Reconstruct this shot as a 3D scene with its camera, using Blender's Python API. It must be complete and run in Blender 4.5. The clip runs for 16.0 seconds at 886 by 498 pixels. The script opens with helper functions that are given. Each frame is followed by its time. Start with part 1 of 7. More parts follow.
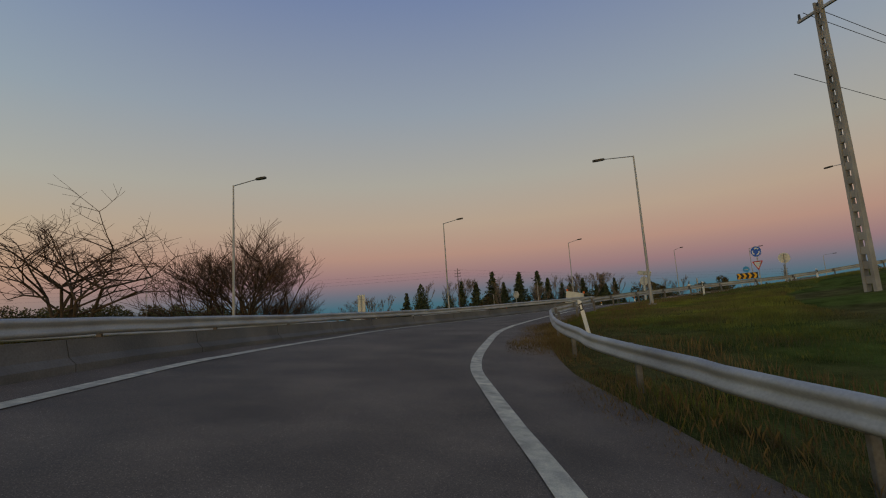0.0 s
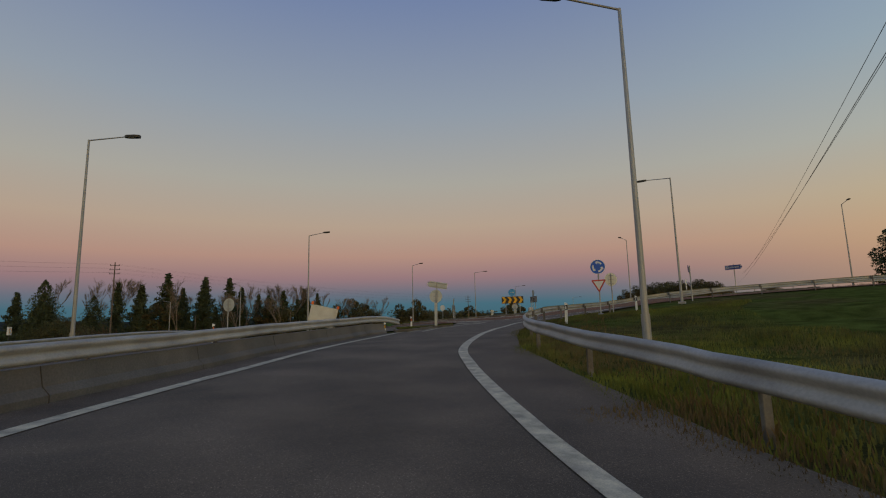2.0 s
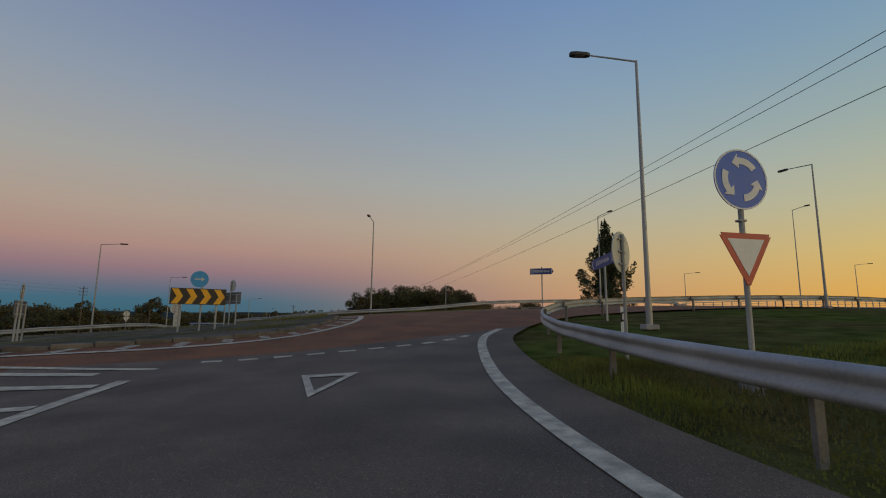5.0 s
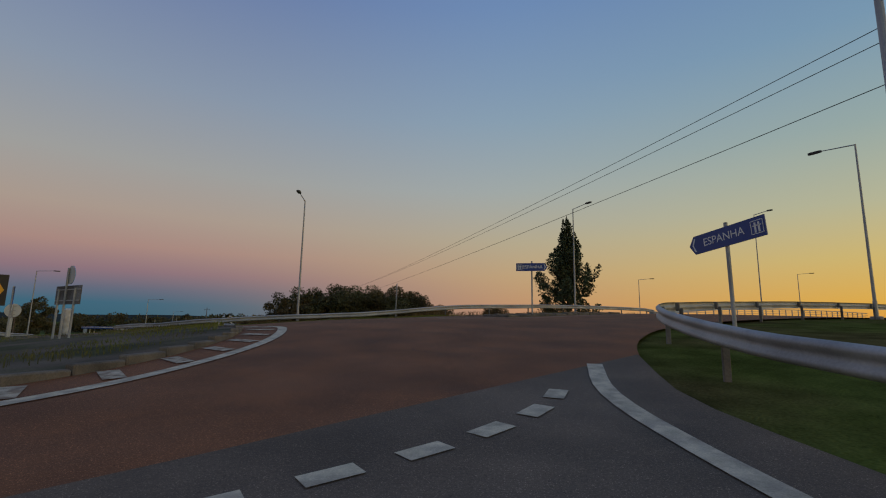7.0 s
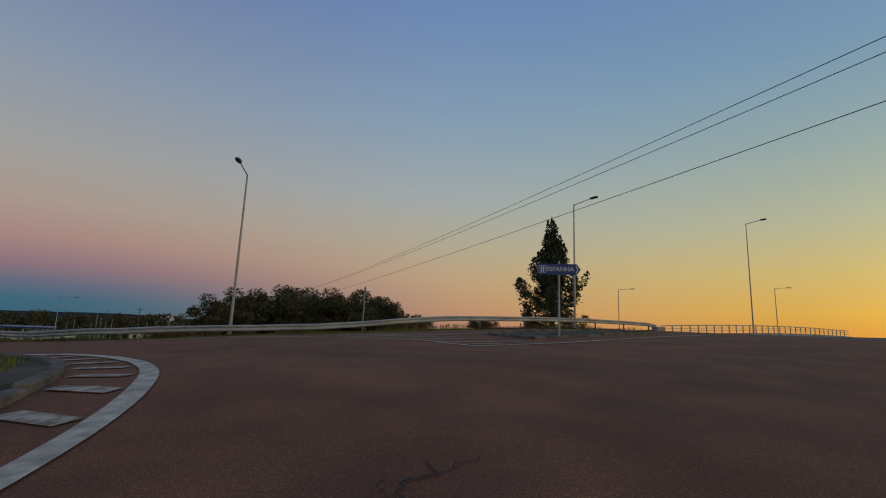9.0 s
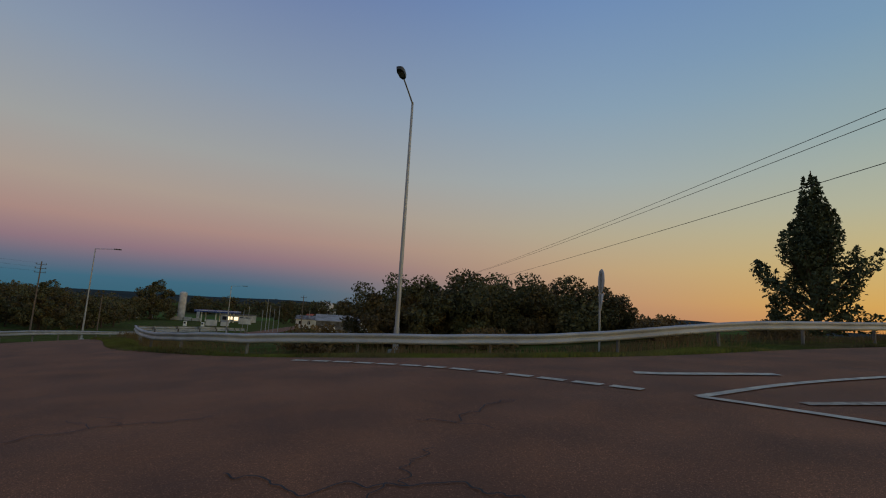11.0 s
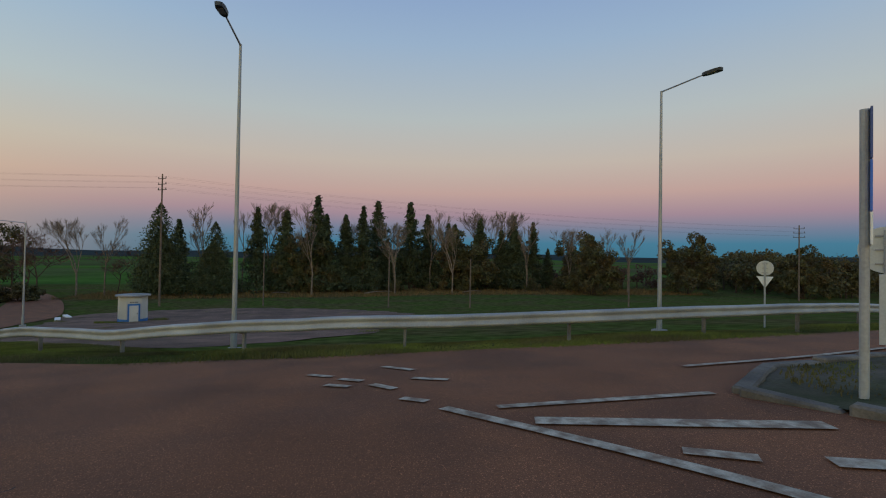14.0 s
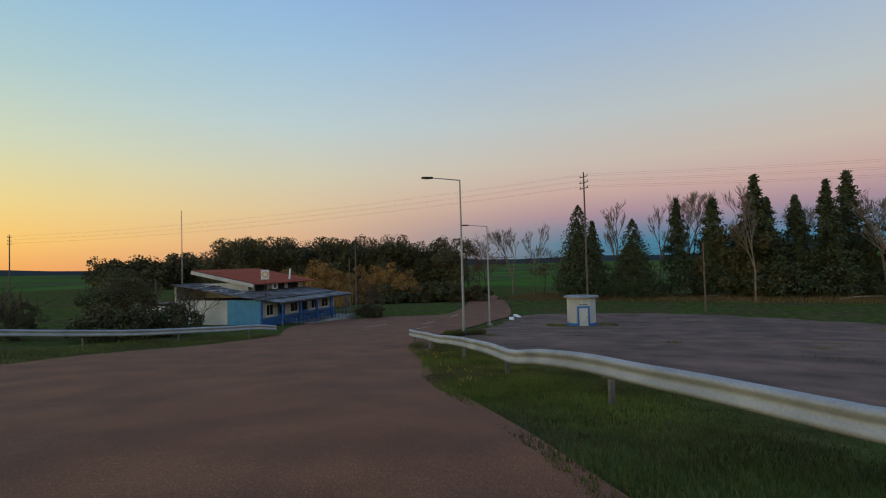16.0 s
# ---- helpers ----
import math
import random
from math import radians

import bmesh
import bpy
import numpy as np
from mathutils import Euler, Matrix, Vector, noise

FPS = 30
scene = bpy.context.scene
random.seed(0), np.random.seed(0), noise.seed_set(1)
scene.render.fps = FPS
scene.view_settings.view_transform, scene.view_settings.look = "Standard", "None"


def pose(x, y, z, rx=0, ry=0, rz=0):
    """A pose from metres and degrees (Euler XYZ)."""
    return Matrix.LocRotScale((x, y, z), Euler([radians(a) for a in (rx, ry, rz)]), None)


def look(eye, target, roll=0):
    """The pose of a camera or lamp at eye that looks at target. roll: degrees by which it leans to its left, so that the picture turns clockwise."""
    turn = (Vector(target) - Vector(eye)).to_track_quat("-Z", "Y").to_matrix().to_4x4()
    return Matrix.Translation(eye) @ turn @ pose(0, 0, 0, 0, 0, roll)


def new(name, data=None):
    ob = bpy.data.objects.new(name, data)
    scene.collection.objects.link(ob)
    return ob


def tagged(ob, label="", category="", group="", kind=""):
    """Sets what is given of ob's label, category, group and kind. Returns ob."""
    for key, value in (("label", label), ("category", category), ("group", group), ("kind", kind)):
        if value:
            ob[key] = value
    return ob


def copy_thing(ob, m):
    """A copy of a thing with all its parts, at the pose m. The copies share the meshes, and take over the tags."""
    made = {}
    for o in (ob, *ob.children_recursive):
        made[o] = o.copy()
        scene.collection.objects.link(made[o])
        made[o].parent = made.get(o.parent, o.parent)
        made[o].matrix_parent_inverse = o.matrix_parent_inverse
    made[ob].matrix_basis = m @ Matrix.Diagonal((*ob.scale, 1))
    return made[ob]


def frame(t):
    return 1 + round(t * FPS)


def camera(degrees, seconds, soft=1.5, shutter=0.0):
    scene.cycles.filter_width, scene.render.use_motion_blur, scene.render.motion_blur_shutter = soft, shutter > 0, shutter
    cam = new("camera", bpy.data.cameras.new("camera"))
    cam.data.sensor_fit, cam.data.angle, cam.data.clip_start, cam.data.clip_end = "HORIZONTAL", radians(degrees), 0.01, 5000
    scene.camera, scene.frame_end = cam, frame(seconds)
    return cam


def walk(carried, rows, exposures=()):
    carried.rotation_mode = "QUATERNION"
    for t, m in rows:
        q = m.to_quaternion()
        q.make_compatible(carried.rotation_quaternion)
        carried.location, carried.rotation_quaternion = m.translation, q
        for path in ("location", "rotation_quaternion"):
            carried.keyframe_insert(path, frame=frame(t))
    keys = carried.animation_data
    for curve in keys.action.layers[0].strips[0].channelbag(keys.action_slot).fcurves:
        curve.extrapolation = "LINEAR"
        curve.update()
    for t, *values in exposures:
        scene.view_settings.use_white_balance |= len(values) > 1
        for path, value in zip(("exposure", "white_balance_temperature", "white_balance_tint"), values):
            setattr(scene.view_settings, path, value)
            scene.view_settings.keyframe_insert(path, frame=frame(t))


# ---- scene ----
cam = camera(85.5, 16.0, soft=1.1)


def eye_pose(x, y, z, yaw, pitch, lean):
    a, p = radians(yaw), radians(pitch)
    way = Vector((-math.sin(a) * math.cos(p), math.cos(a) * math.cos(p), math.sin(p)))
    return look((x, y, z), Vector((x, y, z)) + way, -lean)


PATH = [
    (0.0, 34.949, -27.040, -0.028, 74.63, 8.17, 3.78),
    (0.5, 29.432, -26.590, 0.192, 65.38, 8.44, 3.62),
    (1.0, 24.310, -25.545, 0.392, 56.38, 8.15, 2.88),
    (1.5, 19.178, -23.314, 0.589, 46.95, 8.18, 2.11),
    (2.0, 14.612, -20.473, 0.769, 38.62, 8.34, 1.45),
    (2.5, 10.609, -17.156, 0.944, 30.86, 8.30, 0.84),
    (3.0, 7.318, -13.666, 1.110, 23.90, 8.03, -0.10),
    (3.5, 4.389, -9.690, 1.269, 16.89, 8.15, -0.38),
    (4.0, 2.108, -5.651, 1.416, 10.49, 8.07, -0.83),
    (4.5, 0.397, -1.707, 1.560, 4.30, 8.29, -0.69),
    (5.0, -0.638, 1.651, 1.644, -0.74, 8.51, -0.67),
    (5.2, -0.944, 3.015, 1.683, -2.75, 8.67, -0.39),
    (5.7, -1.817, 6.103, 1.769, -6.66, 8.88, -0.39),
    (6.2, -2.098, 8.402, 1.826, -8.24, 9.03, -0.59),
    (6.7, -2.073, 10.234, 1.884, -8.72, 9.16, -0.90),
    (7.3, -2.043, 12.275, 1.993, -9.56, 9.36, -1.23),
    (7.5, -2.117, 13.016, 2.039, -9.92, 9.54, -1.41),
    (8.0, -2.215, 14.766, 2.160, -11.39, 9.66, -1.69),
    (8.2, -2.227, 15.477, 2.212, -11.96, 9.76, -1.58),
    (8.7, -2.301, 17.628, 2.417, -13.54, 9.91, -1.87),
    (9.2, -2.423, 20.325, 2.715, -14.55, 9.90, -2.26),
    (9.7, -2.745, 23.253, 2.997, -13.48, 9.66, -2.63),
    (10.3, -3.608, 26.625, 3.161, -7.33, 9.01, -2.91),
    (10.5, -3.947, 27.845, 3.181, -4.80, 8.60, -3.25),
    (11.0, -4.748, 30.474, 3.201, 2.08, 7.83, -3.33),
    (11.5, -6.055, 32.912, 3.185, 12.04, 7.19, -3.26),
    (12.0, -7.855, 34.816, 3.080, 23.62, 5.95, -3.47),
    (12.5, -10.030, 36.255, 2.926, 36.33, 4.97, -3.76),
    (13.0, -12.653, 37.266, 2.712, 48.82, 3.53, -3.31),
    (13.5, -15.682, 37.769, 2.457, 62.33, 1.81, -2.04),
    (14.0, -18.653, 37.564, 2.222, 75.79, 0.93, -0.93),
    (14.5, -21.455, 36.623, 2.001, 89.30, 0.88, 0.15),
    (15.0, -24.017, 35.169, 1.793, 101.78, 1.08, 0.94),
    (15.5, -26.112, 33.103, 1.604, 113.45, 1.54, 1.64),
    (16.0, -28.117, 30.847, 1.418, 119.96, 1.57, 1.59),
]
walk(cam, [(r[0], eye_pose(*r[1:])) for r in PATH],
     [(0.0, -0.06, 7000, 11), (4.0, -0.08, 6600, 11), (5.0, -0.13, 6450, 12), (7.5, -0.2, 6250, 13), (11.0, -0.18, 6150, 12), (12.0, -0.03, 6200, 9), (13.5, 0.17, 5950, 6), (14.6, 0.42, 5750, 5), (16.0, 0.42, 5850, 7)])

# ---------------------------------------------------------------- sky after sunset
SUN_YAW = 241.0


def lin(r, g, b):
    return tuple((c / 255 / 12.92) if c <= 10 else ((c / 255 + 0.055) / 1.055) ** 2.4 for c in (r, g, b)) + (1.0,)


world = bpy.data.worlds.new("dusk")
scene.world = world
world.use_nodes = True
wt = world.node_tree
wt.nodes.clear()


def wnode(kind, **kw):
    n = wt.nodes.new(kind)
    for k, v in kw.items():
        if k == "operation":
            n.operation = v
        elif k == "blend":
            n.blend_type = v
    return n


def wmath(op, a, b=None, clamp=False):
    n = wnode("ShaderNodeMath", operation=op)
    n.use_clamp = clamp
    for i, v in enumerate((a, b)):
        if v is None:
            continue
        if isinstance(v, (int, float)):
            n.inputs[i].default_value = v
        else:
            wt.links.new(v, n.inputs[i])
    return n.outputs[0]


def wramp(fac, stops):
    n = wnode("ShaderNodeValToRGB")
    el = n.color_ramp.elements
    n.color_ramp.interpolation = "LINEAR"
    while len(el) < len(stops):
        el.new(0.5)
    for e, (deg, col) in zip(el, stops):
        e.position = math.sin(radians(deg))
        e.color = lin(*col)
    wt.links.new(fac, n.inputs[0])
    return n.outputs[0]


tc = wnode("ShaderNodeTexCoord")
sep = wnode("ShaderNodeSeparateXYZ")
wt.links.new(tc.outputs["Generated"], sep.inputs[0])
sx, sy, sz = sep.outputs
flat = wmath("SQRT", wmath("ADD", wmath("MULTIPLY", sx, sx), wmath("MULTIPLY", sy, sy)))
sunx, suny = -math.sin(radians(SUN_YAW)), math.cos(radians(SUN_YAW))
facing = wmath("DIVIDE", wmath("ADD", wmath("MULTIPLY", sx, sunx), wmath("MULTIPLY", sy, suny)), wmath("MAXIMUM", flat, 0.05))
up = wmath("MAXIMUM", sz, 0.0)
ANTI = [(0, (62, 104, 120)), (1.8, (70, 110, 128)), (3.2, (108, 114, 130)), (5, (152, 124, 130)), (7.5, (180, 146, 134)), (11, (182, 164, 148)),
        (16, (170, 170, 164)), (24, (146, 160, 176)), (36, (114, 134, 174)), (90, (78, 96, 146))]
MID = [(0, (176, 132, 114)), (2.5, (196, 150, 120)), (6, (200, 168, 130)), (10, (191, 178, 149)), (16, (172, 180, 176)), (24, (147, 170, 186)),
       (36, (118, 148, 188)), (90, (80, 100, 150))]
SUNSIDE = [(0, (238, 152, 50)), (3, (240, 186, 72)), (7, (222, 196, 116)), (12, (194, 194, 156)), (19, (160, 180, 172)), (28, (128, 162, 184)),
           (40, (108, 140, 182)), (90, (80, 100, 152))]
ra, rm, rs = wramp(up, ANTI), wramp(up, MID), wramp(up, SUNSIDE)


def wmix(fac, a, b):
    n = wnode("ShaderNodeMix")
    n.data_type = "RGBA"
    wt.links.new(fac, n.inputs[0])
    wt.links.new(a, n.inputs[6])
    wt.links.new(b, n.inputs[7])
    return n.outputs[2]


def wrange(v, a, b):
    n = wnode("ShaderNodeMapRange")
    n.interpolation_type = "SMOOTHSTEP"
    n.inputs[1].default_value, n.inputs[2].default_value = a, b
    wt.links.new(v, n.inputs[0])
    return n.outputs[0]


c1 = wmix(wrange(facing, -0.85, -0.15), ra, rm)
c2 = wmix(wrange(facing, -0.45, 0.60), c1, rs)
# the glow grows towards the place where the sun went down, and fades with height
glow = wmath("MULTIPLY", wrange(facing, 0.35, 1.0), wmath("POWER", wmath("SUBTRACT", 1.0, up), 5.0))
gain = wmath("ADD", 1.0, wmath("MULTIPLY", glow, 1.6))
bg = wnode("ShaderNodeBackground")
wt.links.new(c2, bg.inputs[0])
wt.links.new(wmath("MULTIPLY", gain, 0.98), bg.inputs[1])
wo = wnode("ShaderNodeOutputWorld")
wt.links.new(bg.outputs[0], wo.inputs[0])

sun = new("sun", bpy.data.lights.new("sun", "SUN"))
sun.data.energy, sun.data.angle, sun.data.color = 0.35, radians(40), (1.0, 0.72, 0.45)
sun.matrix_world = look((0, 0, 50), (-sunx * 50, -suny * 50, 50 - 50 * math.tan(radians(9))))

# ---------------------------------------------------------------- materials


def material(name, base, rough=0.8, metal=0.0, vary=0.25, scale=3.0, fine=60.0, bump=0.2, second=None, mix_scale=0.4, rand=0.0, depth=0.01, speck=0.0, spec=0.5):
    """A surface with colour variation at two scales, grain bump and, where given, patches of a second colour."""
    m = bpy.data.materials.new(name)
    m.use_nodes = True
    t = m.node_tree
    b = t.nodes["Principled BSDF"]
    b.inputs["Roughness"].default_value, b.inputs["Metallic"].default_value = rough, metal
    b.inputs["Specular IOR Level"].default_value = spec
    geo = t.nodes.new("ShaderNodeNewGeometry")
    src = geo.outputs["Position"]

    def noisy(s, detail=5.0):
        n = t.nodes.new("ShaderNodeTexNoise")
        n.inputs["Scale"].default_value, n.inputs["Detail"].default_value = s, detail
        t.links.new(src, n.inputs["Vector"])
        return n.outputs["Fac"]

    def mixed(fac, a, c, kind="MIX"):
        n = t.nodes.new("ShaderNodeMix")
        n.data_type, n.blend_type = "RGBA", kind
        if isinstance(fac, float):
            n.inputs[0].default_value = fac
        else:
            t.links.new(fac, n.inputs[0])
        for i, v in ((6, a), (7, c)):
            if isinstance(v, tuple):
                n.inputs[i].default_value = v
            else:
                t.links.new(v, n.inputs[i])
        return n.outputs[2]

    def ramp(fac, lo, hi):
        n = t.nodes.new("ShaderNodeMapRange")
        n.inputs[1].default_value, n.inputs[2].default_value = lo, hi
        t.links.new(fac, n.inputs[0])
        return n.outputs[0]

    base4 = (*base, 1.0)
    col = base4
    if second:
        col = mixed(ramp(noisy(mix_scale, 6.0), 0.42, 0.62), base4, (*second, 1.0))
    grainy = mixed(ramp(noisy(scale), 0.3, 0.7), (1 - vary, 1 - vary, 1 - vary, 1), (1 + vary, 1 + vary, 1 + vary, 1))
    col = mixed(1.0, col, grainy, "MULTIPLY")
    g2 = mixed(ramp(noisy(fine, 3.0), 0.3, 0.7), (1 - vary * 0.6,) * 3 + (1,), (1 + vary * 0.6,) * 3 + (1,))
    col = mixed(1.0, col, g2, "MULTIPLY")
    if speck:
        # pale stone chips and dark pits of an open asphalt surface
        col = mixed(ramp(noisy(95.0, 2.0), 0.6, 0.68), col, mixed(1.0, col, (1 + speck * 2,) * 3 + (1,), "MULTIPLY"))
        col = mixed(ramp(noisy(38.0, 3.0), 0.36, 0.28), col, mixed(1.0, col, (1 - speck * 0.5,) * 3 + (1,), "MULTIPLY"))
    if rand:
        oi = t.nodes.new("ShaderNodeObjectInfo")
        n = t.nodes.new("ShaderNodeMapRange")
        n.inputs[3].default_value, n.inputs[4].default_value = 1 - rand, 1 + rand
        t.links.new(oi.outputs["Random"], n.inputs[0])
        cmb = t.nodes.new("ShaderNodeCombineXYZ")
        for i in range(3):
            t.links.new(n.outputs[0], cmb.inputs[i])
        col = mixed(1.0, col, cmb.outputs[0], "MULTIPLY")
    t.links.new(col, b.inputs["Base Color"])
    if bump:
        bp = t.nodes.new("ShaderNodeBump")
        bp.inputs["Strength"].default_value, bp.inputs["Distance"].default_value = bump, depth
        t.links.new(noisy(fine, 4.0), bp.inputs["Height"])
        t.links.new(bp.outputs[0], b.inputs["Normal"])
    rr = t.nodes.new("ShaderNodeMapRange")
    rr.inputs[3].default_value, rr.inputs[4].default_value = max(0.05, rough - 0.12), min(1, rough + 0.1)
    t.links.new(noisy(scale * 2), rr.inputs[0])
    t.links.new(rr.outputs[0], b.inputs["Roughness"])
    return m


def glowing(name, col, strength):
    m = bpy.data.materials.new(name)
    m.use_nodes = True
    b = m.node_tree.nodes["Principled BSDF"]
    b.inputs["Base Color"].default_value = (*col, 1)
    b.inputs["Emission Color"].default_value = (*col, 1)
    b.inputs["Emission Strength"].default_value = strength
    return m


M = {
    "asphalt": material("grey_asphalt", (0.145, 0.107, 0.076), 0.8, vary=0.26, scale=0.7, fine=45, bump=0.6, second=(0.115, 0.086, 0.062), mix_scale=0.8, speck=0.8, spec=0.22),
    "red_asphalt": material("reddish_asphalt", (0.208, 0.084, 0.036), 0.82, vary=0.2, scale=0.8, fine=40, bump=0.7, second=(0.166, 0.07, 0.033), mix_scale=0.7, speck=1.0, spec=0.2),
    "worn_asphalt": material("wheel_worn_asphalt", (0.15, 0.07, 0.034), 0.74, vary=0.24, scale=1.2, fine=45, bump=0.5, second=(0.17, 0.08, 0.038), mix_scale=0.5, speck=0.7, spec=0.2),
    "crack": material("bitumen_crack", (0.03, 0.028, 0.027), 0.9, bump=0.3),
    "paint": material("worn_white_road_paint", (0.6, 0.52, 0.37), 0.65, vary=0.25, scale=4, fine=70, bump=0.4, second=(0.42, 0.36, 0.27), mix_scale=5.0, spec=0.2),
    "worn": material("badly_worn_white_paint", (0.5, 0.42, 0.3), 0.7, vary=0.3, scale=6, fine=70, bump=0.4, second=(0.27, 0.19, 0.125), mix_scale=7.0, spec=0.2),
    "grass": material("rough_grass_ground", (0.085, 0.105, 0.024), 0.95, vary=0.4, scale=1.2, fine=25, bump=0.8, second=(0.105, 0.09, 0.034), mix_scale=0.16, depth=0.05, spec=0.0),
    "blade": material("grass_blades", (0.15, 0.165, 0.034), 0.8, vary=0.35, scale=0.8, fine=9, bump=0.0, second=(0.13, 0.11, 0.045), mix_scale=0.35, spec=0.1),
    "dry": material("dry_grass", (0.17, 0.115, 0.05), 0.9, vary=0.35, scale=1.0, fine=9, bump=0.0, spec=0.1),
    "soil": material("gravel_soil", (0.12, 0.088, 0.07), 0.95, vary=0.3, scale=0.8, fine=30, bump=0.7, second=(0.08, 0.07, 0.06), mix_scale=0.15, spec=0.05),
    "lot": material("old_asphalt_yard", (0.2, 0.118, 0.08), 0.85, vary=0.28, scale=0.9, fine=30, bump=0.6, second=(0.12, 0.075, 0.05), mix_scale=0.35, speck=0.6, spec=0.15),
    "zinc": material("galvanised_steel", (0.41, 0.41, 0.39), 0.62, metal=0.2, vary=0.16, scale=1.5, fine=30, bump=0.15, second=(0.33, 0.33, 0.32), mix_scale=0.8),
    "pole": material("grey_lamp_pole", (0.34, 0.35, 0.36), 0.5, metal=0.4, vary=0.12, scale=2, fine=30, bump=0.1),
    # rail posts: shade put into a darker base colour, plus brownish weathered patches
    "post": material("shaded_weathered_post_steel", (0.2, 0.19, 0.17), 0.75, metal=0.15, vary=0.25, scale=2.5, fine=30, bump=0.2, second=(0.13, 0.11, 0.09), mix_scale=1.5),
    "dark": material("dark_lamp_housing", (0.03, 0.032, 0.036), 0.5, vary=0.15, bump=0.05),
    "glass": material("lamp_glass", (0.25, 0.26, 0.27), 0.2, vary=0.05, bump=0.0),
    "concrete": material("weathered_concrete", (0.34, 0.33, 0.31), 0.85, vary=0.18, scale=1.2, fine=35, bump=0.4, second=(0.24, 0.23, 0.21), mix_scale=0.5, spec=0.2),
    "barrier": material("dark_weathered_barrier_concrete", (0.165, 0.15, 0.132), 0.8, vary=0.22, scale=0.8, fine=30, bump=0.3, second=(0.13, 0.125, 0.115), mix_scale=0.6, spec=0.25),
    "kerb": material("concrete_kerb", (0.18, 0.155, 0.122), 0.88, vary=0.25, scale=2.5, fine=40, bump=0.5, second=(0.12, 0.105, 0.085), mix_scale=1.2, rand=0.12, spec=0.2),
    "paving": material("weedy_island_paving", (0.13, 0.105, 0.075), 0.92, vary=0.3, scale=1.0, fine=22, bump=0.6, second=(0.06, 0.064, 0.028), mix_scale=0.55, spec=0.1),
    "sign_back": material("bare_aluminium_sign_back", (0.52, 0.53, 0.5), 0.5, metal=0.25, vary=0.1, scale=2, fine=30, bump=0.05),
    "blue": material("blue_sign_sheet", (0.022, 0.13, 0.58), 0.4, vary=0.08, scale=2, fine=20, bump=0.0),
    "cyan": material("faded_blue_sign_sheet", (0.03, 0.3, 0.62), 0.4, vary=0.1, scale=3, fine=20, bump=0.0),
    "navy": material("dark_blue_sign_sheet", (0.02, 0.055, 0.24), 0.4, vary=0.08, scale=2, fine=20, bump=0.0),
    "white": material("white_sign_sheet", (0.78, 0.78, 0.74), 0.4, vary=0.06, scale=3, fine=20, bump=0.0),
    "red": material("red_sign_sheet", (0.55, 0.06, 0.04), 0.4, vary=0.08, bump=0.0),
    "yellow": material("yellow_sign_sheet", (0.85, 0.42, 0.02), 0.4, vary=0.08, bump=0.0),
    "black": material("black_sign_sheet", (0.018, 0.018, 0.02), 0.45, vary=0.1, bump=0.0),
    "orange": material("orange_reflector", (0.9, 0.16, 0.02), 0.35, vary=0.05, bump=0.0),
    "bark": material("tree_bark", (0.085, 0.062, 0.045), 0.95, vary=0.3, scale=4, fine=30, bump=0.5, spec=0.1),
    "twig": material("bare_twigs", (0.12, 0.075, 0.055), 0.95, vary=0.3, scale=1, fine=10, bump=0.0, spec=0.05),
    "pale_bark": material("pale_poplar_bark", (0.2, 0.155, 0.12), 0.9, vary=0.3, scale=2, fine=20, bump=0.2, spec=0.1),
    "conifer": material("dark_conifer_foliage", (0.075, 0.09, 0.047), 0.9, vary=0.4, scale=0.9, fine=6, bump=0.0, spec=0.1),
    "leaf": material("evergreen_leaves", (0.1, 0.1, 0.045), 0.8, vary=0.45, scale=0.7, fine=5, bump=0.0, second=(0.09, 0.068, 0.032), mix_scale=0.35, spec=0.15),
    "reed": material("ochre_reeds", (0.32, 0.185, 0.06), 0.9, vary=0.35, scale=0.6, fine=5, bump=0.0, spec=0.05),
    "wood": material("weathered_pole_wood", (0.14, 0.105, 0.08), 0.9, vary=0.25, scale=2, fine=30, bump=0.3),
    "wire": material("dark_cable", (0.03, 0.03, 0.032), 0.6, bump=0.0),
    "plaster": material("white_plaster", (0.6, 0.58, 0.53), 0.9, vary=0.14, scale=1.2, fine=25, bump=0.25, second=(0.45, 0.43, 0.38), mix_scale=0.6, spec=0.2),
    "bluewash": material("blue_lime_wash", (0.04, 0.14, 0.38), 0.8, vary=0.18, scale=1.5, fine=25, bump=0.2),
    "bluesheet": material("pale_blue_corrugated_sheet", (0.1, 0.3, 0.46), 0.6, vary=0.15, scale=1.5, fine=20, bump=0.1),
    "fibre": material("fibre_cement_sheet", (0.2, 0.19, 0.18), 0.9, vary=0.35, scale=1.0, fine=20, bump=0.3, second=(0.1, 0.09, 0.08), mix_scale=0.8, rand=0.25, spec=0.2),
    "tile": material("red_clay_tiles", (0.4, 0.1, 0.048), 0.85, vary=0.25, scale=1.5, fine=15, bump=0.3, rand=0.15, spec=0.2),
    "window": material("dark_window_glass", (0.02, 0.022, 0.026), 0.15, vary=0.1, bump=0.0),
    "plough": material("far_field_green", (0.085, 0.15, 0.028), 0.95, vary=0.25, scale=0.02, fine=0.3, bump=0.0, second=(0.1, 0.1, 0.045), mix_scale=0.006, spec=0.0),
    "hill": material("far_hills", (0.05, 0.06, 0.055), 1.0, vary=0.2, scale=0.01, fine=0.05, bump=0.0, spec=0.0),
    "lit": glowing("lit_window", (1.0, 0.75, 0.4), 2.0),
}

# ---------------------------------------------------------------- helpers for meshes


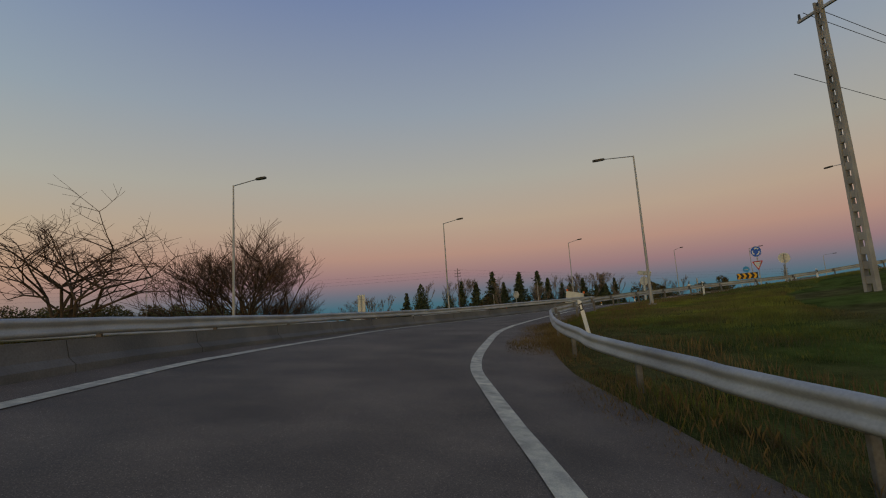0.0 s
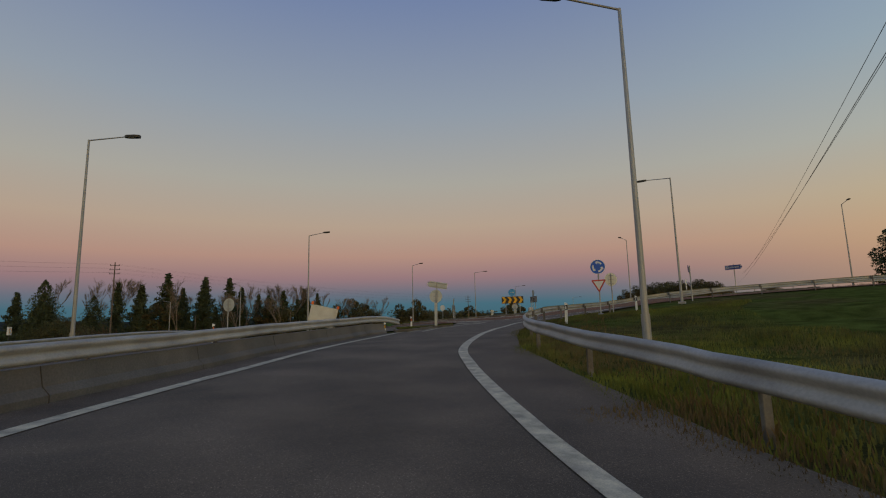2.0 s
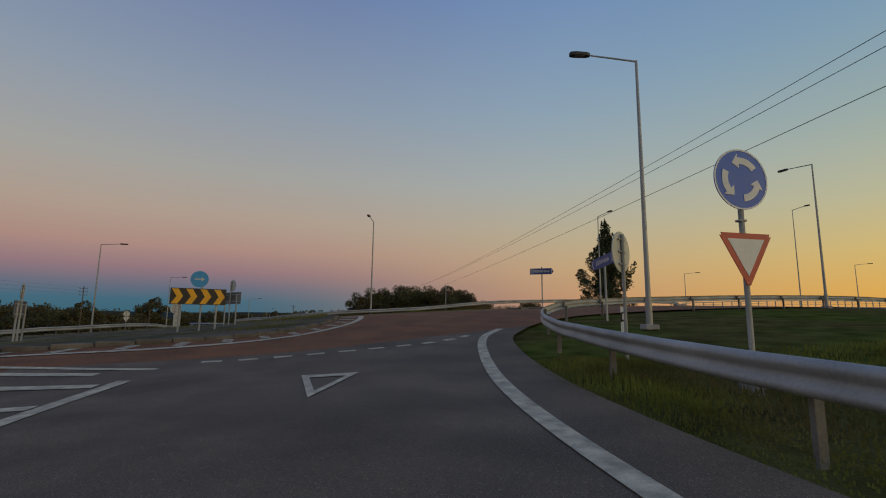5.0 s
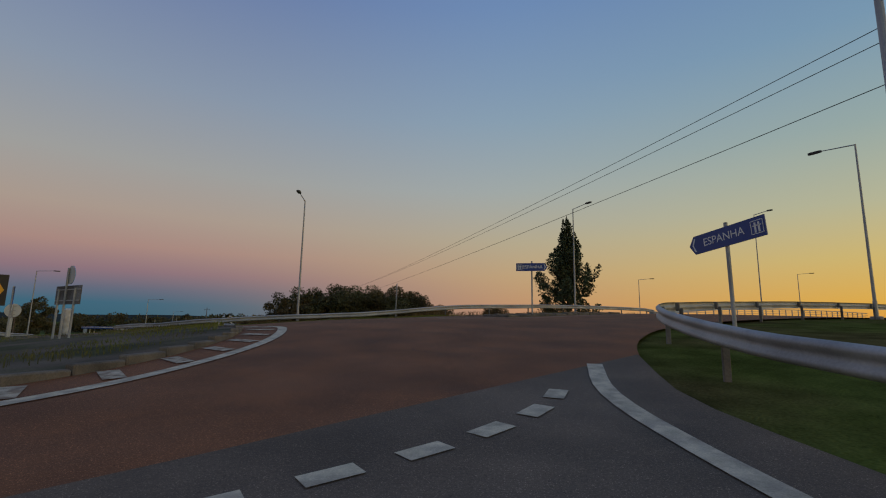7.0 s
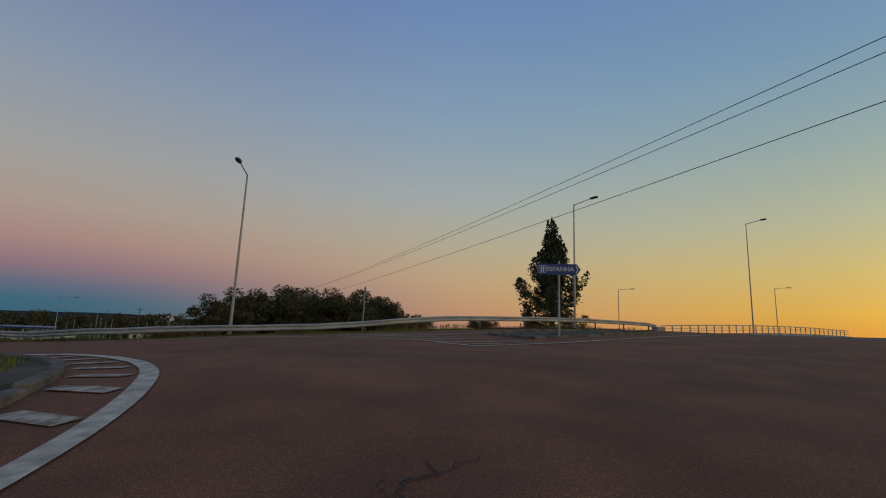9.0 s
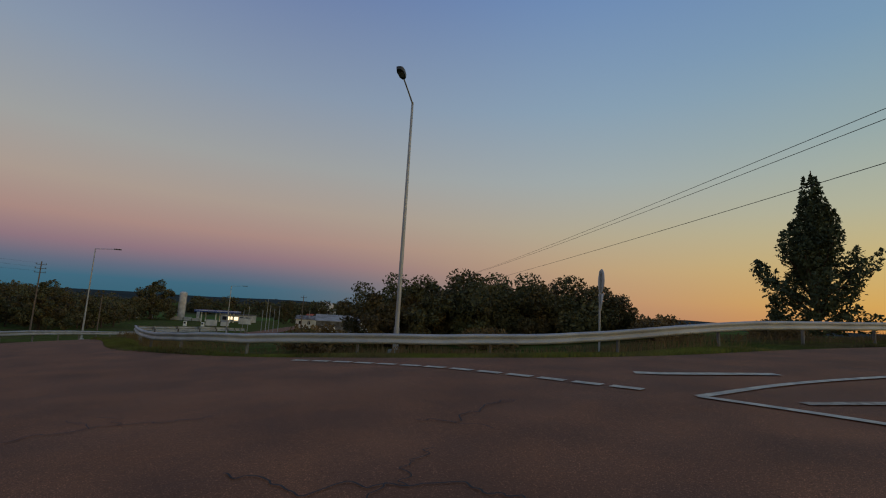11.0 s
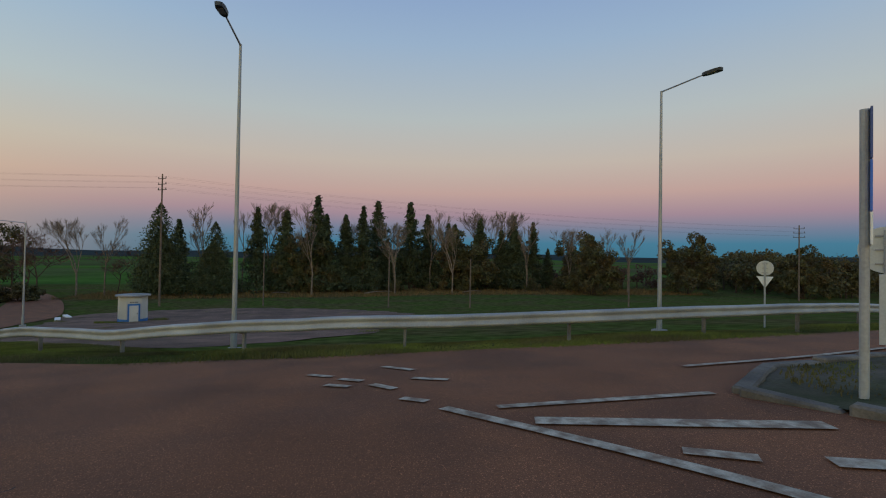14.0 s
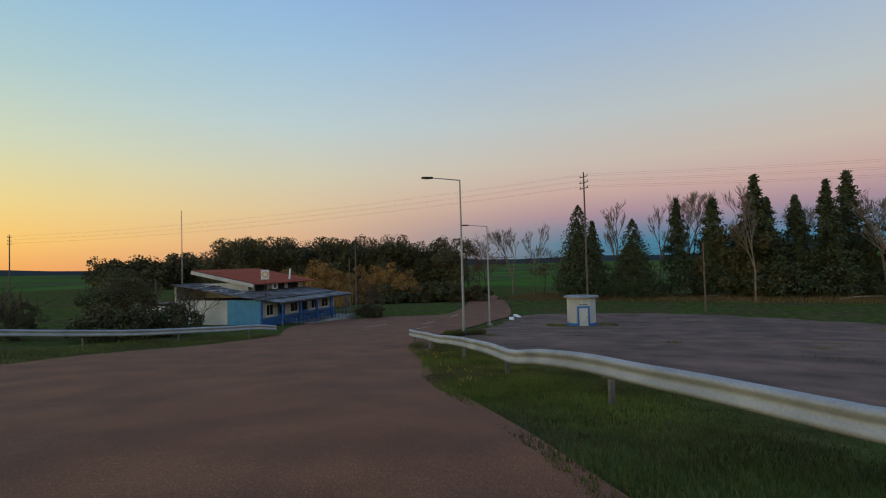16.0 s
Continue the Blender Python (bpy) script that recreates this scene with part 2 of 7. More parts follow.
def mesh_object(name, bm, mat, parent=None, label=""):
    me = bpy.data.meshes.new(name)
    bmesh.ops.recalc_face_normals(bm, faces=bm.faces)
    bm.to_mesh(me)
    bm.free()
    for mm in (mat if isinstance(mat, (list, tuple)) else [mat]):
        me.materials.append(mm)
    ob = new(name, me)
    if parent:
        ob.parent = parent
    if label:
        ob["label"] = label
    return ob


def part(name, bm, mat, parent, label=""):
    return mesh_object(name, bm, mat, parent, label)


def raw(name, verts, faces, mat, parent=None, label="", mats=None, smooth=False):
    me = bpy.data.meshes.new(name)
    me.from_pydata(verts, [], faces)
    for mm in (mat if isinstance(mat, (list, tuple)) else [mat]):
        me.materials.append(mm)
    if mats:
        me.polygons.foreach_set("material_index", mats)
    if smooth:
        me.polygons.foreach_set("use_smooth", [True] * len(faces))
    me.update()
    ob = new(name, me)
    if parent:
        ob.parent = parent
    if label:
        ob["label"] = label
    return ob


def empty(name, m, label, category, group="", kind=""):
    ob = new(name)
    ob.matrix_world = m
    return tagged(ob, label, category, group, kind)


def box(bm, cx, cy, cz, sx, sy, sz, m=None, bevel=0.0):
    r = bmesh.ops.create_cube(bm, size=1.0)
    vs = r["verts"]
    bmesh.ops.scale(bm, vec=(sx, sy, sz), verts=vs)
    bmesh.ops.translate(bm, vec=(cx, cy, cz), verts=vs)
    if m is not None:
        bmesh.ops.transform(bm, matrix=m, verts=vs)
    if bevel:
        es = list({e for v in vs for e in v.link_edges})
        bmesh.ops.bevel(bm, geom=es, offset=bevel, segments=1, affect="EDGES")
    return vs


def tube(bm, a, b, ra, rb, n=8, cap=True):
    a, b = Vector(a), Vector(b)
    q = (b - a).to_track_quat("Z", "Y").to_matrix()
    rings = []
    for p, r in ((a, ra), (b, rb)):
        rings.append([bm.verts.new(p + q @ Vector((math.cos(k * 2 * math.pi / n) * r, math.sin(k * 2 * math.pi / n) * r, 0))) for k in range(n)])
    for k in range(n):
        bm.faces.new((rings[0][k], rings[0][(k + 1) % n], rings[1][(k + 1) % n], rings[1][k]))
    if cap:
        bm.faces.new(rings[0][::-1])
        bm.faces.new(rings[1])


def disc(bm, cx, cy, cz, r, t, n=32, m=None):
    """A round plate that faces -y, with its front at cy."""
    f = [bm.verts.new((cx + r * math.cos(k * 2 * math.pi / n), cy, cz + r * math.sin(k * 2 * math.pi / n))) for k in range(n)]
    g = [bm.verts.new(v.co + Vector((0, t, 0))) for v in f]
    bm.faces.new(f)
    bm.faces.new(g[::-1])
    for k in range(n):
        bm.faces.new((f[k], f[(k + 1) % n], g[(k + 1) % n], g[k]))


def prism(bm, pts, y0, y1):
    """A plate of outline pts (x, z) between y0 (front) and y1."""
    f = [bm.verts.new((x, y0, z)) for x, z in pts]
    g = [bm.verts.new((x, y1, z)) for x, z in pts]
    n = len(pts)
    bm.faces.new(f)
    bm.faces.new(g[::-1])
    for k in range(n):
        bm.faces.new((f[k], f[(k + 1) % n], g[(k + 1) % n], g[k]))


def smooth_line(pts, step=1.0):
    """Catmull-Rom through pts, at even steps."""
    p = [np.array(q, float) for q in pts]
    p = [2 * p[0] - p[1]] + p + [2 * p[-1] - p[-2]]
    out = []
    for i in range(1, len(p) - 2):
        a, b, c, d = p[i - 1:i + 3]
        n = max(2, int(np.linalg.norm(c - b) / step * 2))
        for k in range(n):
            t = k / n
            out.append(0.5 * (2 * b + (c - a) * t + (2 * a - 5 * b + 4 * c - d) * t * t + (3 * b - a - 3 * c + d) * t ** 3))
    out.append(p[-2])
    out = np.array(out)
    s = np.r_[0, np.cumsum(np.linalg.norm(np.diff(out, axis=0), axis=1))]
    n = max(2, int(round(s[-1] / step)))
    q = np.linspace(0, s[-1], n + 1)
    return np.stack([np.interp(q, s, out[:, i]) for i in range(out.shape[1])], 1)


def resample(line, n):
    s = np.r_[0, np.cumsum(np.linalg.norm(np.diff(line, axis=0), axis=1))]
    q = np.linspace(0, s[-1], n)
    return np.stack([np.interp(q, s, line[:, i]) for i in range(line.shape[1])], 1)


def shifted(line, d):
    """The line moved d metres to its right."""
    t = np.gradient(line, axis=0)
    t /= np.linalg.norm(t, axis=1)[:, None] + 1e-9
    return line + d * np.stack([t[:, 1], -t[:, 0]], 1)


# ---------------------------------------------------------------- the lie of the land
CX, CY = -16.6, 24.1
RAMP = np.array([  # x, y, height, cross fall of the curved slip road
    (54.4, -28.6, -2.10, 0.12), (34.9, -27.0, -1.33, 0.12), (29.4, -26.6, -1.11, 0.11), (24.3, -25.5, -0.91, 0.09), (19.2, -23.3, -0.71, 0.06), (14.6, -20.5, -0.53, 0.032),
    (10.6, -17.2, -0.36, 0.01), (7.3, -13.7, -0.19, -0.008), (4.4, -9.7, -0.03, -0.016), (2.1, -5.7, 0.12, -0.024), (0.4, -1.7, 0.26, -0.024), (-0.6, 1.7, 0.34, -0.018)])
ROLL = np.array([  # x, y, rise or dip of the circulating lane against the general slope
    (-0.9, 3.0, 0.02), (-2.0, 12.3, -0.20), (-2.2, 15.5, -0.17), (-3.6, 26.6, 0.24), (-4.7, 30.5, 0.16), (-7.9, 34.8, 0.06), (-12.7, 37.3, -0.06), (-18.7, 37.6, -0.10), (-24.0, 35.2, -0.01), (-26.1, 33.1, 0.06), (-28.1, 30.8, 0.13)])
SLOPE = (1.013, 3.613, 2.251, -1.616, 0.768, -1.393, -0.634, -0.136, -0.477, -1.046)


def step(a, b, v):
    s = np.clip((np.asarray(v, float) - a) / (b - a), 0, 1)
    return s * s * (3 - 2 * s)


def beside(line, x, y):
    """Distance to a line of rows, how far along it, the place left of it and its values there."""
    best, along, left = np.full(x.shape, 1e9), np.zeros(x.shape), np.zeros(x.shape)
    vals = np.zeros(x.shape + (line.shape[1] - 2,))
    for i in range(len(line) - 1):
        a, b = line[i], line[i + 1]
        d = b[:2] - a[:2]
        ln = np.hypot(*d)
        t = np.clip(((x - a[0]) * d[0] + (y - a[1]) * d[1]) / ln ** 2, 0, 1)
        px, py = a[0] + d[0] * t, a[1] + d[1] * t
        q = np.hypot(x - px, y - py)
        m = q < best
        best, along = np.where(m, q, best), np.where(m, i + t, along)
        left = np.where(m, ((x - px) * -d[1] + (y - py) * d[0]) / ln, left)
        vals = np.where(m[..., None], a[2:] + (b[2:] - a[2:]) * t[..., None], vals)
    return best, along, left, vals


def ground_z(x, y):
    x, y = np.asarray(x, float), np.asarray(y, float)
    dx, dy = x + 14, y - 28
    r = np.hypot(dx, dy) + 1e-9
    k = np.where(r < 50, 1.0, (50 + 35 * (1 - np.exp(-(np.maximum(r, 50) - 50) / 35))) / r) / 50
    u, v = dx * k, dy * k
    c = SLOPE
    z = c[0] + c[1] * u + c[2] * v + c[3] * u * u + c[4] * u * v + c[5] * v * v + c[6] * u ** 3 + c[7] * u * u * v + c[8] * u * v * v + c[9] * v ** 3
    lift = step(17, 30, np.hypot(x - CX, y - CY)) * step(-4, -14, x) * step(-42, -30, x) * step(17, 10, y) * step(-72, -36, y)
    z = z + 0.6 * lift
    z = z - 5.4 * step(40, 56, x) * step(-14, 8, y) * step(95, 70, y)
    z = z - 3.6 * step(100, 300, r) * (1 - 0.85 * step(90, 150, y)) + 1.4 * step(60, 112, y) * step(-110, -50, x)
    # the southern half of the roundabout lies a little higher
    z = z + 0.32 * (1 - step(3, 10, np.hypot(x + 14, y - 15)))
    # the verges fall away behind the road edges, west and north of the roundabout
    west = -30.2 - 0.03 * np.maximum(0, 36.5 - y) ** 2 - x
    z = z - (0.1 + 0.22 * step(27, 36, y) + 0.08 * step(34, 40, y)) * step(0, 3.0, west) * step(62, 50, y) * step(8, 17, y) * (0.35 + 0.65 * step(-58, -44, x))
    north = y - np.interp(x, (-25, -22, -17, -14.6, -11.5, -8.5, -5.2, -2.4, 1.1, 5.6, 9), (59.5, 55, 48.2, 46.4, 44.6, 43.8, 43.1, 43.1, 44.0, 46.1, 47.7))
    z = z - 0.35 * step(0, 1.8, north) * step(-25, -18, x) * step(6, -3, x)
    # hollow of the central island, bank of the bridge approach
    z = z - 0.3 * (1 - step(5, 11, np.hypot(x - CX, y - CY)))
    # the lane round the island
    best, along, left, vals = beside(ROLL, x, y)
    z = z + vals[..., 0] * (1 - step(4, 13, best))
    # slip road
    best, along, left, vals = beside(RAMP, x, y)
    zr = vals[..., 0] + vals[..., 1] * np.clip(left, -3.5, 10)
    w = (1 - step(8, 25, best)) * step(11.0, 9.7, along)
    return z * (1 - w) + zr * w


def gz(x, y, d=0.0):
    return float(ground_z(x, y)) + d


def at(x, y, yaw=0.0, dz=0.0):
    """A pose that stands upright on the ground and faces -y turned by yaw degrees."""
    return pose(x, y, gz(x, y, dz), 0, 0, yaw)


def spaced(lo, mid_lo, mid_hi, hi, fine):
    a = list(np.arange(mid_lo, mid_hi + 1e-6, fine))
    s, v = fine, mid_hi
    while v < hi:
        s *= 1.22
        v = min(hi, v + s)
        a.append(v)
    s, v = fine, mid_lo
    while v > lo:
        s *= 1.22
        v = max(lo, v - s)
        a.insert(0, v)
    return np.array(a)


gx, gy = spaced(-2600, -85, 52, 2600, 0.85), spaced(-2600, -50, 85, 2600, 0.85)
XX, YY = np.meshgrid(gx, gy, indexing="ij")
ZZ = ground_z(XX, YY) - 0.07
wob = np.sin(XX * 0.9) * np.cos(YY * 1.1) * 0.015 + np.sin(XX * 0.31 + 1) * np.sin(YY * 0.27) * 0.03
ZZ = ZZ - np.abs(wob)
far = np.hypot(XX + 14, YY - 28)
ang = np.arctan2(YY - 28, XX + 14)
ZZ = ZZ + step(600, 2400, far) * (26 + 9 * np.sin(ang * 7) + 6 * np.sin(ang * 17 + 1))
nx, ny = len(gx), len(gy)
verts = np.stack([XX, YY, ZZ], -1).reshape(-1, 3)
ii, jj = np.meshgrid(np.arange(nx - 1), np.arange(ny - 1), indexing="ij")
k0 = (ii * ny + jj).ravel()
faces = np.stack([k0, k0 + ny, k0 + ny + 1, k0 + 1], 1)
fcx = (XX[:-1, :-1] + XX[1:, 1:]).ravel() / 2
fcy = (YY[:-1, :-1] + YY[1:, 1:]).ravel() / 2
fr = np.hypot(fcx + 14, fcy - 28)
mi = np.where(fr > 1100, 2, np.where((fcx < -185) | (fr > 300), 1, 0)).astype(int)
ground = raw("ground", verts.tolist(), faces.tolist(), [M["grass"], M["plough"], M["hill"]], mats=mi.tolist(), smooth=True)
tagged(ground, "rough green and dry grass ground falling away to far fields", "ground", kind="structure")


def strip(name, left, right, mat, dz, n=60, across=6, label="", category="road"):
    """A road surface draped between two edge lines."""
    a, b = resample(np.array(left, float), n), resample(np.array(right, float), n)
    vs, fs = [], []
    for i in range(n):
        for j in range(across + 1):
            p = a[i] + (b[i] - a[i]) * j / across
            vs.append((p[0], p[1], 0))
    v = np.array(vs)
    v[:, 2] = ground_z(v[:, 0], v[:, 1]) + dz
    for i in range(n - 1):
        for j in range(across):
            k = i * (across + 1) + j
            fs.append((k, k + 1, k + across + 2, k + across + 1))
    ob = raw(name, v.tolist(), fs, mat, smooth=True)
    return tagged(ob, label, category, kind="structure")


def line_mark(pts, width, name="road_marking", label="worn white painted road line", mat="paint", stepm=0.5, dz=0.016, thick=0.0, parent=None):
    ln = smooth_line(pts, stepm) if len(pts) > 2 else resample(np.array(pts, float), max(2, int(np.linalg.norm(np.subtract(pts[1], pts[0])) / stepm) + 1))
    a, b = shifted(ln, -width / 2), shifted(ln, width / 2)
    v = np.concatenate([a, b])
    z = ground_z(v[:, 0], v[:, 1]) + dz
    v = np.column_stack([v, z])
    n = len(ln)
    fs = [(i, i + 1, n + i + 1, n + i) for i in range(n - 1)]
    ob = raw(name, v.tolist(), fs, M[mat], parent=parent)
    return ob if parent else tagged(ob, label, "road marking", kind="structure")


# edge lines of the slip road
RLINE = smooth_line([(54, -28.3), (42, -27.0), (34.5, -25.9), (31.2, -25.2), (28.2, -24.55), (25.0, -23.75), (21.2, -22.1), (17.0, -19.9), (13.8, -17.4), (11.75, -15.5), (9.0, -12.6),
                     (6.75, -9.9), (5.85, -8.4), (4.7, -6.35), (3.5, -3.8), (2.2, -0.6), (1.35, 1.8), (1.0, 3.7), (0.62, 6.2), (0.4, 9.0), (0.45, 12.0), (0.65, 15.2), (0.95, 17.0), (1.35, 18.0), (2.1, 19.7)], 0.6)
LLINE = smooth_line([(53, -34.4), (40, -33.0), (30.0, -30.7), (27.3, -30.15), (22.6, -28.9), (16.6, -26.1), (12.7, -23.9), (10.9, -22.5), (7.7, -19.3), (3.85, -13.9), (1.7, -10.6),
                     (-0.2, -7.0), (-2.2, -2.8), (-3.4, -0.3), (-4.15, 1.7), (-4.6, 3.0), (-5.1, 4.6), (-5.85, 7.35), (-6.3, 9.6), (-6.6, 12.2)], 0.6)
shoulder = np.interp(RLINE[:, 1], (-24, -10, 0, 20), (1.9, 1.6, 1.2, 0.8))
verge = np.interp(LLINE[:, 1], (-4, 2, 8, 12.2), (1.0, 1.35, 1.7, 2.8))
strip("road_slip", LLINE + (shifted(LLINE, -1.0) - LLINE) * verge[:, None], RLINE + (shifted(RLINE, 1.0) - RLINE) * shoulder[:, None], M["asphalt"], 0.004, 90, 8, "grey asphalt slip road curving up to the roundabout")
th = np.linspace(0, 2 * math.pi, 121)
inner = np.stack([CX + 11.05 * np.cos(th), CY + 11.05 * np.sin(th)], 1)
reach_out = np.interp(np.degrees(th), (0, 20, 45, 65, 75, 85, 100, 115, 133, 142, 152, 165, 180, 215, 240, 255, 270, 288, 300, 312, 325, 340, 360), (20.5, 21.5, 22, 20.1, 19.7, 20.6, 20.6, 19.5, 17.4, 15.5, 15.2, 17.1, 20, 18.5, 15, 14.2, 13.6, 14.6, 15.4, 15.7, 17.0, 19.0, 20.5))
outer = np.stack([CX + reach_out * np.cos(th), CY + reach_out * np.sin(th)], 1)
strip("road_roundabout", inner, outer, M["red_asphalt"], 0.0, 121, 14, "reddish brown worn asphalt of the roundabout")
# legs
E_R = smooth_line([(0.4, 13.0), (2.3, 18.2), (4.2, 21.5), (7.5, 24.9), (12.4, 28.1), (23.5, 32.9), (34.5, 37.7)], 1.0)
E_L = smooth_line([(-12.0, 44.1), (-9.0, 43.3), (-7.0, 42.8), (-5.2, 42.5), (-2.4, 42.5), (1.1, 43.4), (5.6, 45.5), (16, 50.2), (27.2, 55.6)], 1.0)
strip("road_east", E_L, E_R, M["red_asphalt"], -0.004, 60, 20, "reddish brown asphalt road rising to the bridge")
N_L = smooth_line([(-30.2, 31.4), (-28.9, 33.6), (-28.6, 37.0), (-28.5, 40.3), (-28.1, 45.0), (-28.3, 50.5), (-29.67, 58.59), (-33.4, 68.3), (-37.7, 81.1), (-44.3, 106.9), (-55.1, 149), (-71.3, 226.9), (-86.2, 325.2)], 1.5)
N_R = smooth_line([(-9.5, 43.4), (-12.0, 44.3), (-14.8, 45.9), (-17.0, 47.9), (-18.5, 49.8), (-22.32, 57.28), (-26.04, 66.07), (-30.1, 79.2), (-36.9, 104.5), (-48, 148), (-63.9, 225.6), (-78.7, 323.9)], 1.5)
strip("road_north", N_L, N_R, M["red_asphalt"], -0.008, 120, 14, "brownish asphalt road leading off to the fuel station")
W_L = smooth_line([(-13.54, 11.59), (-21.82, 11.13), (-30.5, 12.6), (-36.0, 11.6), (-43.5, 9.0), (-49.5, 6.0), (-55.5, 0.0), (-61.0, -4.4), (-70.0, -7.0), (-77.0, -5.0), (-86.5, -1.5), (-128.2, -20.8), (-176.4, -57.2)], 1.5)
W_R = smooth_line([(-30.2, 31.4), (-33.5, 28.7), (-37.1, 25.4), (-40.8, 22.9), (-45.6, 20.2), (-49.6, 17.7), (-56, 14.8), (-71.49, 10.51), (-89.39, 5.97), (-130.4, -14.6), (-177.8, -50.1)], 1.5)
strip("road_west", W_L, W_R, M["red_asphalt"], -0.012, 90, 16, "brownish asphalt side road running past the cafe")
S_L = smooth_line([(-20.47, 12.84), (-17.64, 6.96), (-13.83, -3.09), (-9.65, -12.13), (-1.1, -22.45), (11.9, -32.47), (32.11, -41.64), (68.6, -51)], 1.0)
S_R = smooth_line([(-10.48, 11.44), (-9.9, 5.08), (-8, -4.27), (-3.52, -13.17), (4.27, -22.09), (14.83, -30.22), (34.09, -37.58), (68.4, -45.6)], 1.0)
strip("road_south", S_L, S_R, M["asphalt"], -0.008, 70, 6, "grey asphalt road leaving the roundabout")
YC = np.array([-67.0, 22.0])


def in_yard(x, y):
    side = min(0.0, x + 50) * 0.28 + 18.4
    east = float(np.interp(y, (18.5, 24, 27.6, 31, 34.5, 38.5, 42), (-48, -41.2, -37.4, -34.3, -32, -30.4, -29.8))) - 3.2
    return x < east and y > side and math.hypot((x + 68) / (24 if x < -68 else 36), (y - 22) / (18 if y < 22 else 25)) < 1


def yard_reach(a):
    r = 0.5
    while r < 50 and in_yard(YC[0] + r * math.cos(a), YC[1] + r * math.sin(a)):
        r += 0.1
    return r


YA = np.linspace(0, 2 * math.pi, 181)[:-1]
reach = np.array([yard_reach(a) for a in YA])
for _ in range(3):
    reach = 0.5 * reach + 0.25 * np.roll(reach, 1) + 0.25 * np.roll(reach, -1)
reach += 0.35 * np.sin(YA * 23) + 0.25 * np.sin(YA * 41 + 1) + 0.15 * np.sin(YA * 67 + 2)
yv, yf, rings = [], [], 26
for k in range(rings + 1):
    for a, r in zip(YA, reach):
        x, y = YC + np.array([math.cos(a), math.sin(a)]) * r * max(k, 0.02) / rings
        yv.append((x, y, gz(x, y, -0.012 - (0.05 if k == rings else 0.0))))
for k in range(rings):
    for i in range(180):
        j = (i + 1) % 180
        yf.append((k * 180 + i, (k + 1) * 180 + i, (k + 1) * 180 + j, k * 180 + j))
lot = raw("yard", yv, yf, M["lot"], smooth=True)
tagged(lot, "bare yard of old asphalt and gravel", "yard", kind="structure")

# ---------------------------------------------------------------- road markings
line_mark(RLINE[::3], 0.24, label="worn white edge line along the slip road")
line_mark(LLINE[::3], 0.26, label="worn pale edge line along the slip road")


def dashes(a, b, n, length, width, bend=0.0):
    a, b = np.array(a, float), np.array(b, float)
    d = (b - a) / np.linalg.norm(b - a)
    nrm = np.array([d[1], -d[0]])
    for i in range(n):
        f = (i + 0.5) / n
        c = a + (b - a) * f + nrm * bend * 4 * f * (1 - f)
        t = d + nrm * bend * 4 * (1 - 2 * f) / np.linalg.norm(b - a)
        t /= np.linalg.norm(t)
        line_mark([c - t * length / 2, c + t * length / 2], width, label="short white give-way dash", stepm=0.3)


GIVE = smooth_line([(-6.3, 13.2), (-5.6, 13.4), (-4.5, 13.95), (-3.4, 14.4), (-2.6, 14.75), (-1.4, 15.35), (-0.5, 16.0), (0.0, 16.5), (0.35, 17.05), (0.6, 17.6)], 0.4)
for k in range(1, len(GIVE) - 1, 2):
    t = GIVE[k + 1] - GIVE[k - 1]
    t = t / np.linalg.norm(t)
    line_mark([GIVE[k] - t * 0.22, GIVE[k] + t * 0.22], 0.24, label="short white give-way dash", stepm=0.3)
dashes((-8.8, 42.5), (-1.85, 37.9), 13, 0.5, 0.2, -0.35)


def give_way_triangle(cx, cy, yaw, w, h):
    m = pose(cx, cy, 0, 0, 0, yaw)
    o = [(-w / 2, h / 2), (w / 2, h / 2), (0, -h / 2)]
    s = 0.62
    inn = [(x * s, y * s + h * 0.045) for x, y in o]
    vs = []
    for p in o + inn:
        q = m @ Vector((p[0], p[1], 0))
        vs.append((q.x, q.y, gz(q.x, q.y, 0.018)))
    ob = raw("road_marking", vs, [(0, 1, 4, 3), (1, 2, 5, 4), (2, 0, 3, 5)], M["paint"])
    tagged(ob, "white give-way triangle painted on the asphalt", "road marking", kind="structure")


give_way_triangle(-2.52, 9.8, 4.5, 1.06, 2.3)
# hatched splitter ahead of the south island
WEDGE = [(-6.6, 12.3), (-8.0, 12.1), (-9.9, 11.9), (-13.2, 11.3)]
line_mark(WEDGE, 0.2, label="white line of the hatched wedge")
for (a, b) in [((-4.75, 1.3), (-5.5, 1.2)), ((-5.2, 3.55), (-5.95, 3.42)), ((-5.8, 6.05), (-6.45, 5.92)), ((-6.35, 8.8), (-7.6, 8.5)), ((-6.65, 10.5), (-8.6, 10.1)),
               ((-7.4, 11.6), (-10.4, 11.1)), ((-5.0, 2.5), (-5.2, 2.46)), ((-5.55, 4.9), (-5.8, 4.85)), ((-6.1, 7.4), (-6.4, 7.35))]:
    line_mark([a, b], 0.32, label="white hatching bar beside the splitter island", stepm=0.3)
# ring round the central island, with bars between it and the kerb
ring = [(CX + 12.35 * math.cos(t), CY + 12.35 * math.sin(t)) for t in np.linspace(0, 2 * math.pi, 91)]
line_mark(ring, 0.26, label="worn white ring line round the central island")
for k in range(54):
    t = 2 * math.pi * (k + 0.5) / 54
    d = np.array([math.cos(t), math.sin(t)])
    e = np.array([-d[1], d[0]])
    c = np.array([CX, CY])
    line_mark([c + d * 11.4 + e * 0.25, c + d * 12.1 - e * 0.25], 0.3, label="white bar in the ring round the island", stepm=0.3, mat="worn")
